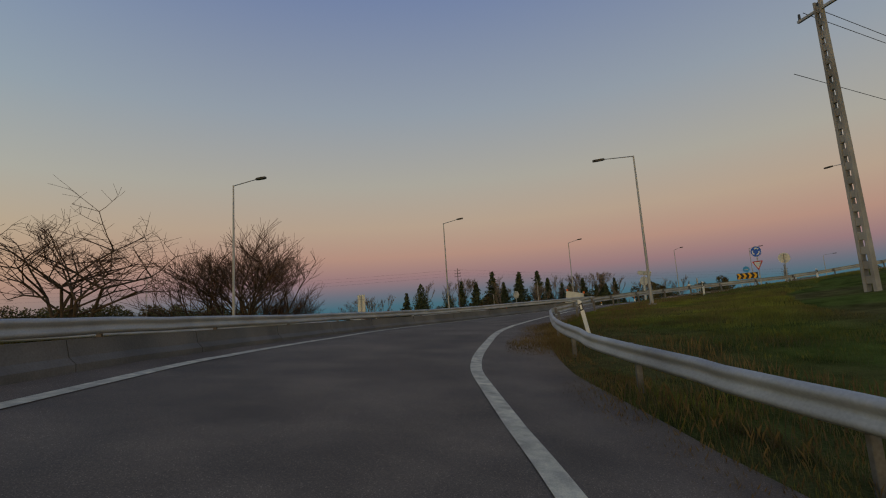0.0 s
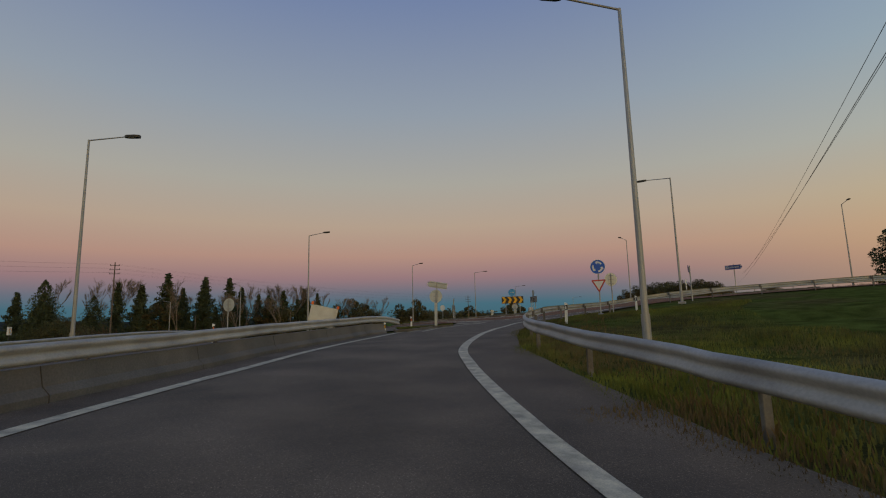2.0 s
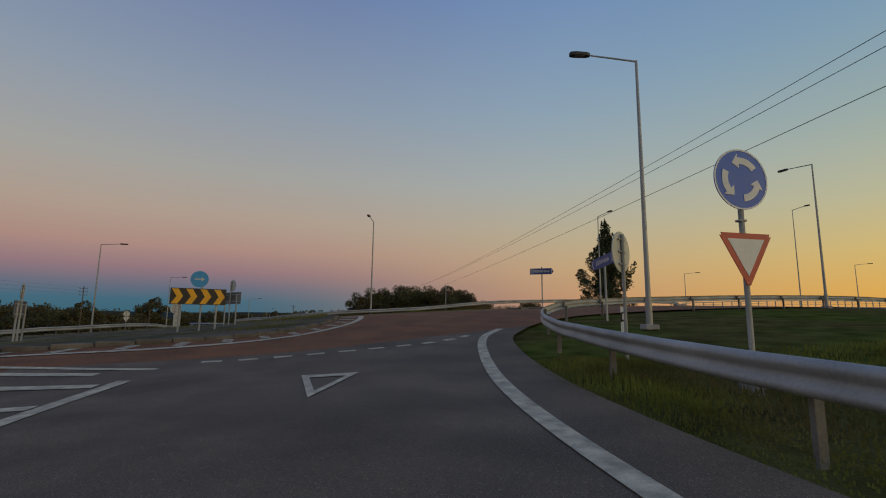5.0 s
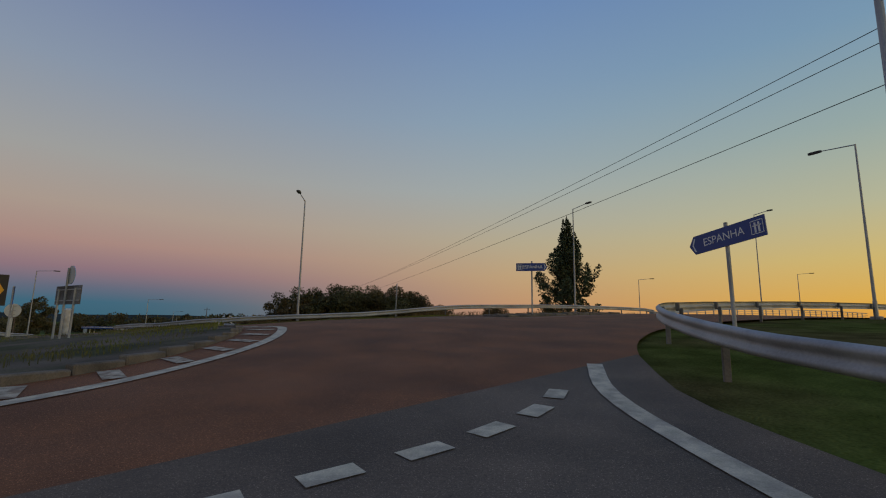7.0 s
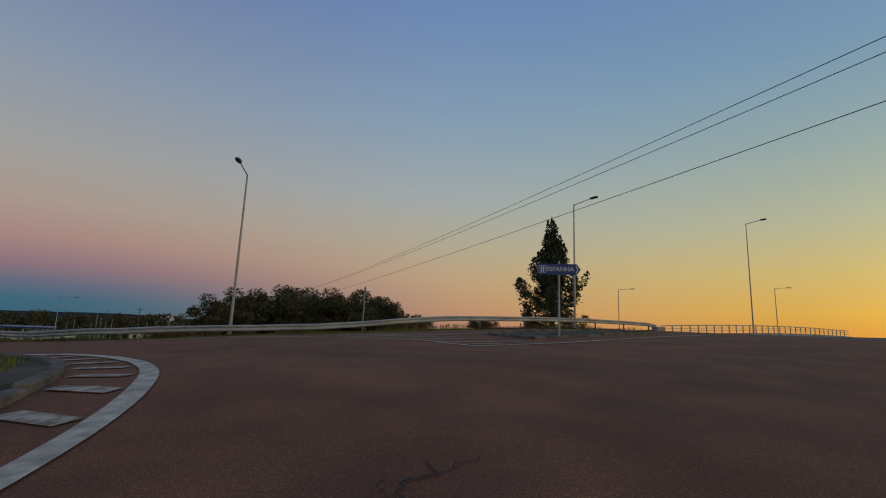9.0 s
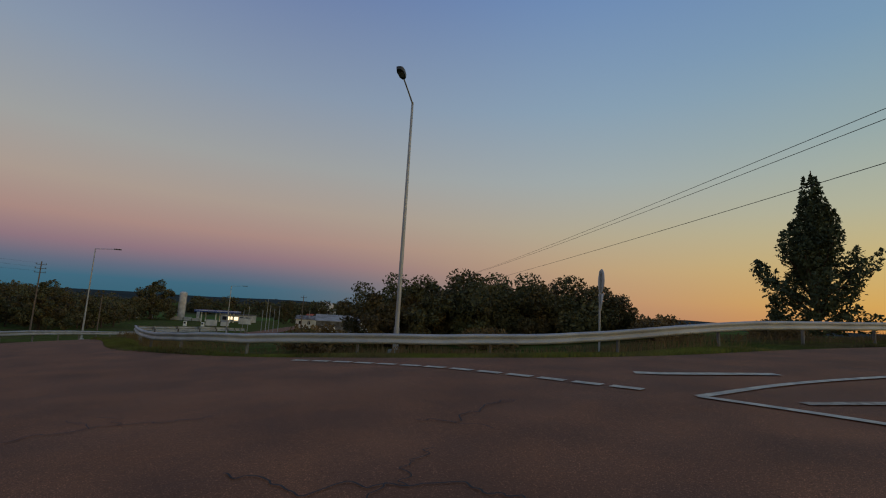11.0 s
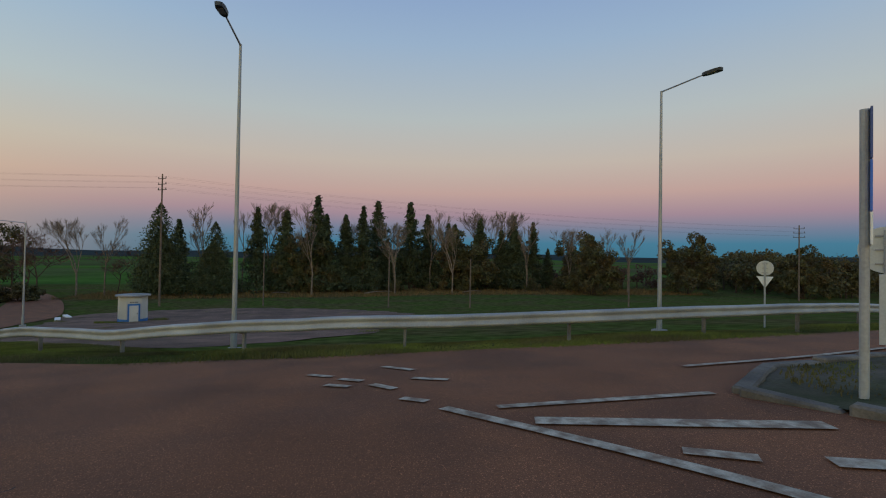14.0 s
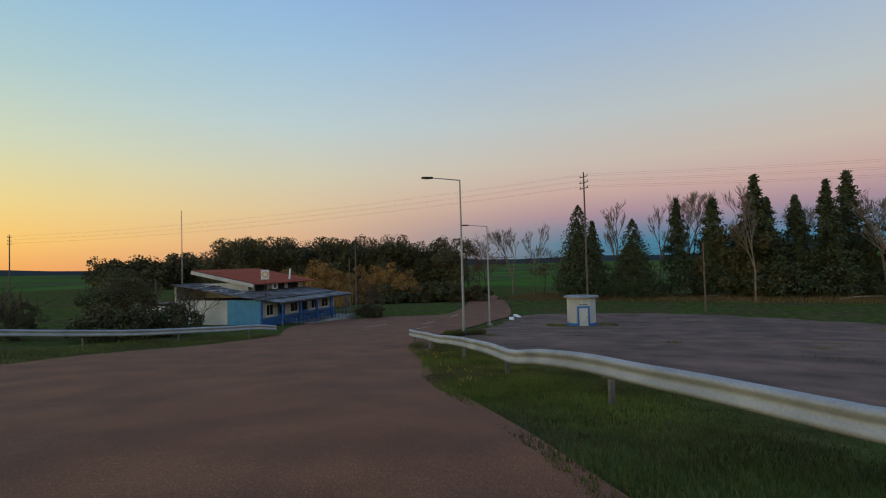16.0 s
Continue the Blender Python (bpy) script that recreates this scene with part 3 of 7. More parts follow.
# east splitter
line_mark([(1.75, 31.2), (0.95, 33.9), (-0.15, 35.85), (-1.35, 37.4)], 0.16)
line_mark([(1.75, 31.2), (4.6, 32.9), (9.4, 35.6), (15.8, 38.6)], 0.16)
line_mark([(-1.35, 37.4), (1.4, 39.0), (6.4, 41.0), (13.3, 43.6)], 0.16)
for (a, b) in [((-0.25, 36.95), (3.0, 37.3)), ((0.55, 35.3), (3.6, 34.9)), ((1.2, 33.45), (4.0, 33.3)), ((1.6, 32.1), (3.0, 32.6))]:
    line_mark([a, b], 0.2, label="white hatching bar of the splitter", stepm=0.3, mat="worn")
line_mark([(-1.35, 39.85), (-0.8, 39.75), (1.3, 39.85)], 0.3)
# north splitter
line_mark([(-23.60, 38.85), (-22.05, 39.75), (-20.70, 40.45), (-19.50, 40.90), (-18.45, 41.25), (-17.25, 41.55)], 0.15, mat="worn")
line_mark([(-23.55, 46.80), (-21.85, 45.05), (-20.40, 43.90), (-18.85, 42.75)], 0.17)
line_mark([(-24.85, 42.95), (-24.95, 45.95), (-25.55, 49.35), (-26.65, 52.55)], 0.13, mat="worn")
for (a, b, w) in [((-23.45, 39.40), (-23.25, 41.95), 0.14), ((-22.85, 39.55), (-21.90, 41.90), 0.24), ((-21.25, 41.05), (-20.45, 42.55), 0.2), ((-19.70, 41.80), (-19.60, 43.05), 0.24),
                  ((-21.75, 40.25), (-21.45, 40.65), 0.16), ((-20.05, 41.35), (-19.85, 41.70), 0.14)]:
    line_mark([a, b], w, label="white hatching bar of the splitter", stepm=0.3, mat="worn")
for (a, b) in [((-25.35, 37.65), (-25.10, 37.95)), ((-24.20, 38.50), (-23.95, 38.75)), ((-25.40, 38.85), (-25.10, 39.30)), ((-26.35, 37.40), (-26.00, 37.75)), ((-25.75, 37.85), (-25.45, 38.15)),
               ((-26.70, 38.60), (-26.10, 39.00)), ((-25.15, 38.25), (-24.75, 38.50))]:
    line_mark([a, b], 0.14, label="broken worn white give-way dash", stepm=0.3, mat="worn")
line_mark([(-66.44, 6.11), (-71.03, 4.8)], 0.14)
line_mark([(-78.66, 2.57), (-83.26, 1.09)], 0.14)

# cracks in the old surface
rng = random.Random(4)


def crack(x0, y0, heading, n, width=0.016, forks=2):
    p, pts, drift = np.array([x0, y0], float), [], heading
    for k in range(n):
        pts.append(tuple(p))
        drift += rng.uniform(-0.16, 0.16)
        a = drift + rng.uniform(-1.15, 1.15)
        p = p + np.array([math.cos(a), math.sin(a)]) * rng.uniform(0.04, 0.13)
    line_mark(pts, width, name="crack", label="dark crack in the old asphalt", mat="crack", stepm=0.04, dz=0.012)
    for _ in range(forks):
        q = pts[rng.randint(n // 4, n - 4)]
        crack(q[0], q[1], heading + rng.choice((-1, 1)) * rng.uniform(0.6, 1.2), max(8, n // 3), width * 0.7, 0)


for (x0, y0, a0, n) in [(-4.07, 33.68, 2.7, 44), (-7.57, 36.31, 3.3, 30), (-5.14, 36.08, 0.2, 26), (-14.97, 39.45, 2.9, 34), (-20.15, 35.63, 3.6, 40), (2.19, 26.51, 1.9, 22), (-2.26, 21.43, 1.0, 30),
                        (-0.45, 20.06, 2.2, 34), (-26.38, 25.54, 4.4, 40), (-11.01, 40.39, 0.4, 24), (-27.55, 29.49, 3.8, 30), (-13.29, 36.38, 3.0, 26)]:
    crack(x0, y0, a0, n)
# ---------------------------------------------------------------- kerbed islands
def kerb_mesh(length):
    bm = bmesh.new()
    box(bm, 0, 0, 0.03, length, 0.2, 0.3, bevel=0.025)
    me = bpy.data.meshes.new("kerb_stone")
    bm.to_mesh(me)
    bm.free()
    me.materials.append(M["kerb"])
    return me


def island(name, outline, label, fill="paving", stone=0.95, rise=0.13, bulge=0.12, sink=0.0):
    """A raised island: a paved top inside a ring of separate kerb stones."""
    ln = resample(np.array(outline + [outline[0]], float), max(8, int(round(np.sum(np.linalg.norm(np.diff(np.array(outline + [outline[0]]), axis=0), axis=1)) / stone))) + 1)
    c = ln[:-1].mean(0)
    top = tagged(new(name), label, "traffic island", kind="structure")
    vs, fs = [], []
    rings = [1.0, 0.75, 0.45, 0.15]
    n = len(ln) - 1
    for k, f in enumerate(rings):
        for p in ln[:-1]:
            q = c + (p - c) * f
            vs.append((q[0], q[1], gz(q[0], q[1], rise + bulge * (1 - f) + 0.03 * math.sin(q[0] * 3 + q[1] * 2) * (f < 1))))
    for k in range(3):
        for i in range(n):
            j = (i + 1) % n
            fs.append((k * n + i, k * n + j, (k + 1) * n + j, (k + 1) * n + i))
    fs.append(tuple(3 * n + i for i in range(n)))
    raw("island_top", vs, fs, M[fill], parent=top, smooth=True)
    me = kerb_mesh(stone - 0.02)
    r = random.Random(len(name))
    for i in range(n):
        a, b = ln[i], ln[i + 1]
        m = (a + b) / 2
        ob = new("kerb_stone", me)
        ob.parent = top
        ob.matrix_world = pose(m[0], m[1], gz(m[0], m[1], 0.02 - sink + r.uniform(-0.02, 0.015)), r.uniform(-2, 2), r.uniform(-1.5, 1.5),
                               math.degrees(math.atan2(b[1] - a[1], b[0] - a[0])) + r.uniform(-1.5, 1.5))
    return top


island("central_island", [(CX + 11.15 * math.cos(t), CY + 11.15 * math.sin(t)) for t in np.linspace(0, 2 * math.pi, 73)[:-1]],
       "central roundabout island with weedy paving inside a concrete kerb", bulge=0.35, sink=0.07, rise=0.07)
island("splitter_south", [(-5.7, 1.8), (-5.95, 3.2), (-6.3, 5.2), (-6.75, 7.1), (-7.6, 8.0), (-8.5, 7.6), (-8.6, 4.6), (-7.6, 2.0), (-6.4, 1.2)], "grassy kerbed splitter island", fill="grass", rise=0.08, sink=0.06)
island("splitter_north", [(-23.1, 42.2), (-21.7, 42.6), (-20.6, 43.2), (-20.2, 43.8), (-22.0, 45.5), (-23.4, 46.9), (-24.4, 46.7), (-24.2, 43.8)], "low kerbed splitter island with cracked paving", rise=0.035, bulge=0.03, sink=0.115)
island("splitter_east", [(5.21, 35.39), (8.84, 37.4), (13.92, 39.73), (13.79, 42.68), (7.58, 40.83), (4.89, 39.15)], "low kerbed splitter island with weeds", fill="paving", rise=0.04, bulge=0.03, sink=0.09)

# ---------------------------------------------------------------- guard rails
WPROF = [(0.0, 0.155), (0.028, 0.15), (0.07, 0.115), (0.075, 0.075), (0.03, 0.03), (0.012, 0.0), (0.03, -0.03), (0.075, -0.075), (0.07, -0.115), (0.028, -0.15), (0.0, -0.155)]


def guard_rail(pts, label, height=0.62, side=1.0, posts=4.0, turned_end=True, foot=0.0, dents=()):
    """A W-beam rail along pts; side 1: the bulges face to the right of its run."""
    ln = smooth_line(pts, 0.5)
    top = empty("guard_rail", pose(ln[0][0], ln[0][1], gz(*ln[0])), label, "guard rail", "guard rails along the roads")
    inv = top.matrix_world.inverted()
    r = random.Random(int(abs(pts[0][0]) * 7 + abs(pts[0][1])))
    wob = np.cumsum([r.uniform(-0.006, 0.006) for _ in ln])
    wob -= np.linspace(wob[0], wob[-1], len(wob))
    for (dx, dy, deep, long) in dents:
        off = np.hypot(ln[:, 0] - dx, ln[:, 1] - dy)
        wob = wob - deep * np.exp(-(off / long) ** 2)
    seg = 8
    n = len(ln)
    t = np.gradient(ln, axis=0)
    t /= np.linalg.norm(t, axis=1)[:, None]
    nr = np.stack([t[:, 1], -t[:, 0]], 1) * side
    for s in range(0, n - 1, seg):
        e = min(n - 1, s + seg)
        vs, fs = [], []
        for i in range(s, e + 1):
            z = gz(*ln[i]) + height + foot + wob[i]
            if turned_end and (i < 3 or i > n - 4):
                z -= 0.04 * (3 - min(i, n - 1 - i))
            lift = 0.006 if (s // seg) % 2 else 0.0
            for back in (0.0, -0.006):
                for (o, h) in WPROF:
                    p = ln[i] + nr[i] * (o + back + lift)
                    vs.append((p[0], p[1], z + h))
        w = len(WPROF)
        for i in range(e - s):
            for b in range(2):
                for k in range(w - 1):
                    q = i * 2 * w + b * w + k
                    fs.append((q, q + 1, q + 2 * w + 1, q + 2 * w))
        ob = raw("beam", vs, fs, M["zinc"], smooth=True)
        ob.parent, ob.matrix_parent_inverse = top, inv
    bm = bmesh.new()
    box(bm, 0, -0.05, 0.05 - 0.3 - height / 2 + 0.45, 0.06, 0.1, height + 0.75, bevel=0.008)
    box(bm, 0, 0.045, height, 0.12, 0.1, 0.24, bevel=0.01)
    me = bpy.data.meshes.new("post")
    bm.to_mesh(me)
    bm.free()
    me.materials.append(M["post"])
    k = max(1, int(posts / 0.5))
    for i in range(2, n - 1, k):
        ob = new("post", me)
        p = ln[i] - nr[i] * 0.1
        ob.matrix_world = pose(p[0], p[1], gz(p[0], p[1], foot), 0, 0, math.degrees(math.atan2(nr[i][1], nr[i][0])) - 90)
        ob.parent, ob.matrix_parent_inverse = top, inv
    return top


RAIL_R = [(52.7, -25.5), (42.86, -24.5), (32.73, -23.0), (24.9, -21.3), (18.9, -18.7), (15.9, -16.7), (12.9, -13.9), (9.8, -10.8), (7.5, -7.7), (5.85, -4.6), (4.2, -1.0), (2.95, 2.3), (2.3, 5.3), (2.1, 8.6), (2.15, 12.0), (2.45, 15.4),
          (3.3, 18.7), (5.2, 22.2), (8.6, 25.5), (14.9, 29.2), (24.4, 33.0), (34.0, 37.1)]
guard_rail([tuple(p) for p in RAIL_R], "galvanised steel guard rail curving along the grass bank", side=-1)
BAR = shifted(LLINE, -1.35)[::4]
BAR = BAR[BAR[:, 1] < -2.6]
BAR = np.vstack([BAR, [(-3.75, -1.5)]])
guard_rail([tuple(p) for p in BAR], "galvanised guard rail over a low concrete barrier", side=1, height=0.72)
guard_rail([(68.2, -53), (32.25, -43.57), (11.16, -33.61), (-2.69, -23.51), (-11.5, -13.0), (-16.0, -7.8), (-20.5, -4.2), (-26, -0.8), (-33, 2.8), (-40, 6.0), (-45.0, 7.2), (-48.6, 7.0)], "weathered guard rail beside the outer road", side=1)
guard_rail([(-48, 17.6), (-45.9, 18.9), (-41.6, 23.5), (-37.6, 27.2), (-34.4, 30.8), (-31.7, 34.5), (-30.0, 38.5), (-29.2, 42), (-29.0, 46), (-29.7, 51.1), (-31.7, 58.2), (-35.9, 70), (-41, 84), (-48, 106), (-58, 142)],
           "long pale galvanised guard rail with a dented beam", side=1, foot=-0.1, dents=[(-38.0, 26.9, 0.09, 0.9), (-36.2, 28.7, -0.04, 1.4), (-33.4, 32.0, 0.05, 1.2), (-43.2, 21.9, 0.04, 1.0), (-30.6, 37.0, 0.035, 0.8)])
guard_rail([(-31.9, 92.6), (-28.0, 78), (-26.0, 63.5), (-22.2, 56.6), (-17.7, 50.7), (-13.3, 46.9), (-9.0, 45.2), (-4.7, 44.7), (-0.4, 45.1), (5.6, 47.3), (12, 49.8), (20, 53.2), (27.0, 56.3)],
           "galvanised guard rail in front of the bushes", side=1)


def barrier_wall(line):
    ln = smooth_line([tuple(p) for p in line], 0.5)[:-3]
    top = empty("concrete_barrier", pose(ln[0][0], ln[0][1], gz(*ln[0])), "low weathered concrete barrier under the guard rail", "barrier")
    inv = top.matrix_world.inverted()
    prof = [(0.28, -0.1), (0.28, 0.08), (0.16, 0.2), (0.1, 0.5), (-0.1, 0.5), (-0.12, -0.1)]
    for s in range(0, len(ln) - 1, 8):
        e = min(len(ln) - 1, s + 8)
        t = np.gradient(ln, axis=0)
        t /= np.linalg.norm(t, axis=1)[:, None]
        vs, fs = [], []
        for i in range(s, e + 1):
            nr = np.array([t[i][1], -t[i][0]])
            trim = 0.012 * (1 if i == s else -1 if i == e else 0)
            p0 = ln[i] + t[i] * trim
            for o, h in prof:
                p = p0 + nr * (o - 0.12)
                vs.append((p[0], p[1], gz(*ln[i]) + h))
        w = len(prof)
        for i in range(e - s):
            for k in range(w - 1):
                fs.append((i * w + k, i * w + k + 1, (i + 1) * w + k + 1, (i + 1) * w + k))
        fs.append(tuple(range(w)))
        fs.append(tuple(range((e - s) * w, (e - s + 1) * w))[::-1])
        ob = raw("barrier_block", vs, fs, M["barrier"])
        ob.parent, ob.matrix_parent_inverse = top, inv


barrier_wall(BAR)

# ---------------------------------------------------------------- street lamps
def street_lamp(height=9.0, reach=1.75):
    top = empty("street_lamp", Matrix(), "tall grey steel street lamp with one arm, unlit", "street lamp", "street lamps")
    bm = bmesh.new()
    tube(bm, (0, 0, -0.3), (0, 0, height), 0.09, 0.045, 12)
    part("pole", bm, M["pole"], top)
    bm = bmesh.new()
    tube(bm, (0, 0, 0), (0, 0, 0.85), 0.105, 0.105, 12)
    part("pole_foot", bm, M["pole"], top)
    bm = bmesh.new()
    box(bm, 0, 0, 0.02, 0.45, 0.45, 0.16, bevel=0.02)
    part("footing", bm, M["concrete"], top, "small square concrete footing")
    bm = bmesh.new()
    tube(bm, (0, 0, height - 0.03), (0, -reach, height + 0.12), 0.032, 0.026, 8)
    part("arm", bm, M["pole"], top)
    bm = bmesh.new()
    prof = [(-0.0, 0.05), (-0.12, 0.12), (-0.5, 0.145), (-0.68, 0.11), (-0.72, 0.05)]
    up_, dn = [], []
    for (y, w) in prof:
        for s in (-1, 1):
            up_.append(bm.verts.new((s * w, -reach + y + 0.08, height + 0.17)))
            dn.append(bm.verts.new((s * w * 0.9, -reach + y + 0.08, height + 0.07)))
    for k in range(4):
        a = 2 * k
        bm.faces.new((up_[a], up_[a + 1], up_[a + 3], up_[a + 2]))
        bm.faces.new((dn[a], dn[a + 2], dn[a + 3], dn[a + 1]))
        bm.faces.new((up_[a], up_[a + 2], dn[a + 2], dn[a]))
        bm.faces.new((up_[a + 1], dn[a + 1], dn[a + 3], up_[a + 3]))
    bm.faces.new((up_[0], dn[0], dn[1], up_[1]))
    bm.faces.new((up_[8], up_[9], dn[9], dn[8]))
    head = part("lamp_head", bm, M["dark"], top, "dark flat lamp head")
    bm = bmesh.new()
    box(bm, 0, -reach - 0.3, height + 0.064, 0.18, 0.34, 0.012)
    g = part("lens", bm, M["glass"], head)
    return top


LAMPS = [  # x, y, way of the arm, height, base
    (11.05, -8.15, (-0.64, -0.77), 9.45, None), (6.3, 17.3, (-1, -0.05), 9.3, None), (-6.87, 47.85, (-0.1, -1), 9.4, None), (16.9, 52.7, (0.3, -0.95), 9.85, None),
    (-12.05, -13.9, (0.75, 0.65), 10.0, None), (-24.63, 7.6, (0.95, 0.3), 10.05, None), (-35.78, 34.8, (0.98, -0.1), 10.25, -1.03), (-35.0, 50.6, (0.95, 0.3), 9.6, None),
    (-54.55, 16.95, (0.6, -0.8), 9.6, None), (-68.1, 12.5, (0.5, -0.85), 9.0, None), (-44.5, 81.2, (0.85, 0.5), 9.8, None), (-40.8, 105.9, (0.85, 0.3), 7.6, None),
    (-54.7, 156.6, (0.85, 0.3), 8.4, None), (25.3, 33.3, (-0.3, 0.95), 9.9, 2.8), (49.5, 67.1, (0.3, -0.9), 13.9, 3.8), (52.3, 46.75, (-0.3, 0.95), 13.1, 3.8),
    (42.4, 84.0, (0.8, -0.4), 9.0, 1.2), (4.4, -31.6, (0.55, 0.83), 9.4, None), (74.7, 54.9, (-0.3, 0.95), 12.0, 4.2), (71.5, 82.8, (0.8, -0.5), 9.0, 3.0)]
lamp0 = None
for (x, y, d, h, b) in LAMPS:
    m = pose(x, y, gz(x, y) if b is None else b, 0, 0, math.degrees(math.atan2(d[1], d[0])) + 90)
    if lamp0 is None:
        lamp0 = street_lamp()
        lamp0.matrix_basis = m
    else:
        o = copy_thing(lamp0, m @ Matrix.Diagonal((1, 1, h / 9.0, 1)))

# ---------------------------------------------------------------- signs
def sign_thing(name, x, y, faces_to, label, dz=0.0, lean=0.0):
    """An Empty on the ground whose -y looks towards the point faces_to."""
    yaw = math.degrees(math.atan2(faces_to[1] - y, faces_to[0] - x)) + 90
    return empty(name, pose(x, y, gz(x, y, dz), 0, lean, yaw), label, "road sign", "road signs")


def post_part(top, h, x=0.0, r=0.032, y=0.05, mat="zinc"):
    bm = bmesh.new()
    tube(bm, (x, y, -0.3), (x, y, h), r, r, 10)
    return part("post", bm, M[mat], top)


def arrow_ring(bm, r0, r1, a0, a1, y, n=10):
    """A curved arrow as one plate."""
    s, rm = (1 if a1 > a0 else -1), (r0 + r1) / 2
    turn = [a0 + (a1 - a0) * k / n for k in range(n + 1)]
    pts = [(r1 * math.cos(a), r1 * math.sin(a)) for a in turn]
    pts += [((r1 + 0.06) * math.cos(a1), (r1 + 0.06) * math.sin(a1)), (rm * math.cos(a1 + s * 0.42), rm * math.sin(a1 + s * 0.42)), ((r0 - 0.06) * math.cos(a1), (r0 - 0.06) * math.sin(a1))]
    pts += [(r0 * math.cos(a), r0 * math.sin(a)) for a in turn[::-1]]
    prism(bm, pts, y - 0.003, y)


def roundabout_sign(x, y, to):
    top = sign_thing("roundabout_sign", x, y, to, "blue roundabout disc over a red-edged give-way triangle on one post", -0.05, 0.0)
    post_part(top, 3.4, r=0.038)
    zc = 2.95
    bm = bmesh.new()
    disc(bm, 0, 0, zc, 0.45, 0.012, 40)
    plate = part("disc", bm, M["blue"], top, "blue disc with three white circling arrows")
    bm = bmesh.new()
    n = 40
    o = [bm.verts.new((0.45 * math.cos(2 * math.pi * k / n), -0.004, zc + 0.45 * math.sin(2 * math.pi * k / n))) for k in range(n)]
    q = [bm.verts.new((0.425 * math.cos(2 * math.pi * k / n), -0.004, zc + 0.425 * math.sin(2 * math.pi * k / n))) for k in range(n)]
    for k in range(n):
        bm.faces.new((o[k], o[(k + 1) % n], q[(k + 1) % n], q[k]))
    part("rim", bm, M["white"], plate)
    for k in range(3):
        bm = bmesh.new()
        a0 = radians(95 + 120 * k)
        arrow_ring(bm, 0.225, 0.325, a0 - radians(60), a0 + radians(2), 0)
        bmesh.ops.translate(bm, vec=(0, -0.004, zc), verts=bm.verts)
        part("arrow", bm, M["white"], plate)
    zt = 2.16

    def tri(s, dz=0.0):
        h = 0.78 * s
        return [(-0.45 * s, zt - 0.26 + h / 3 * 1.0 + dz), (0.45 * s, zt - 0.26 + h / 3 + dz), (0.0, zt - 0.26 - h * 2 / 3 + dz)]
    bm = bmesh.new()
    prism(bm, tri(1.0), 0.0, 0.012)
    bmesh.ops.bevel(bm, geom=[e for e in bm.edges if abs(e.verts[0].co.y - e.verts[1].co.y) > 0.005], offset=0.045, segments=3, affect="EDGES")
    g = part("triangle", bm, M["red"], top, "inverted white triangle with a red border")
    bm = bmesh.new()
    prism(bm, tri(0.68, 0.0), -0.004, 0.0)
    part("triangle_face", bm, M["white"], g)
    for z in (2.35, 2.9, 1.95):
        bm = bmesh.new()
        box(bm, 0, 0.06, z, 0.12, 0.1, 0.03, bevel=0.005)
        part("clamp", bm, M["zinc"], top)
    bm = bmesh.new()
    box(bm, 0, 0.05, 0.02, 0.3, 0.3, 0.2, bevel=0.03)
    part("footing", bm, M["concrete"], top)


roundabout_sign(3.73, 8.27, (8.0, -13.2))


def round_sign(x, y, to, r, zc, mat, label, lower=None, name="round_sign", dz=0.0, lean=0.0, boxed=False, back="sign_back"):
    """A round plate on a post: coloured front, bare metal back with rails and clamps."""
    top = sign_thing(name, x, y, to, label, dz, lean)
    if boxed:
        bm = bmesh.new()
        box(bm, 0, 0.08, zc / 2 - 0.25, 0.16, 0.1, zc - r - 0.0, bevel=0.01)
        part("post_box", bm, M["sign_back"], top)
    post_part(top, zc + r * 0.85, r=0.035)
    bm = bmesh.new()
    disc(bm, 0, 0.0, zc, r, 0.004)
    part("face", bm, M[mat], top)
    bm = bmesh.new()
    disc(bm, 0, 0.005, zc, r, 0.012)
    bk = part("back_plate", bm, M[back], top, "bare metal back")
    for z in (zc - r * 0.6, zc, zc + r * 0.6):
        bm = bmesh.new()
        box(bm, 0, 0.035, z, r * 0.75, 0.03, 0.035, bevel=0.005)
        part("bracket", bm, M["zinc"], bk)
    if lower:
        bm = bmesh.new()
        h, w = lower
        z0 = zc - r - 0.04
        prism(bm, [(-w / 2, z0), (w / 2, z0), (0, z0 - h)], 0.0, 0.012)
        part("triangle", bm, M[back if mat == back else "white"], top)
    return top


round_sign(3.27, 11.7, (-4.1, 18.85), 0.44, 1.95, "white", "round sign seen from its bare metal back on a steel post", dz=0.25)
round_sign(-6.72, 5.25, (-15.98, 23.58), 0.45, 2.15, "white", "round sign with its bare aluminium back to the road", boxed=True, lean=-1)
round_sign(-25.65, 48.35, (-30.49, 65.23), 0.46, 1.85, "white", "round sign with a pale metal back on a splitter island", boxed=True)
round_sign(-34.82, 55.6, (-60.4, 94.7), 0.31, 2.4, "white", "small round sign over a triangle seen from behind", lower=(0.5, 0.6))
round_sign(0.32, 47.65, (20.0, 47.0), 0.42, 2.4, "white", "round sign above a triangle, seen edge-on from the road", lower=(0.6, 0.7))
round_sign(-15.4, -5.0, (-24.61, 17.09), 0.42, 2.2, "white", "round sign with pale back beside the outer road")
round_sign(-26.47, 9.99, (-50.38, 0.65), 0.36, 2.6, "white", "round sign with a small plate beside the side road", lower=(0.4, 0.5))


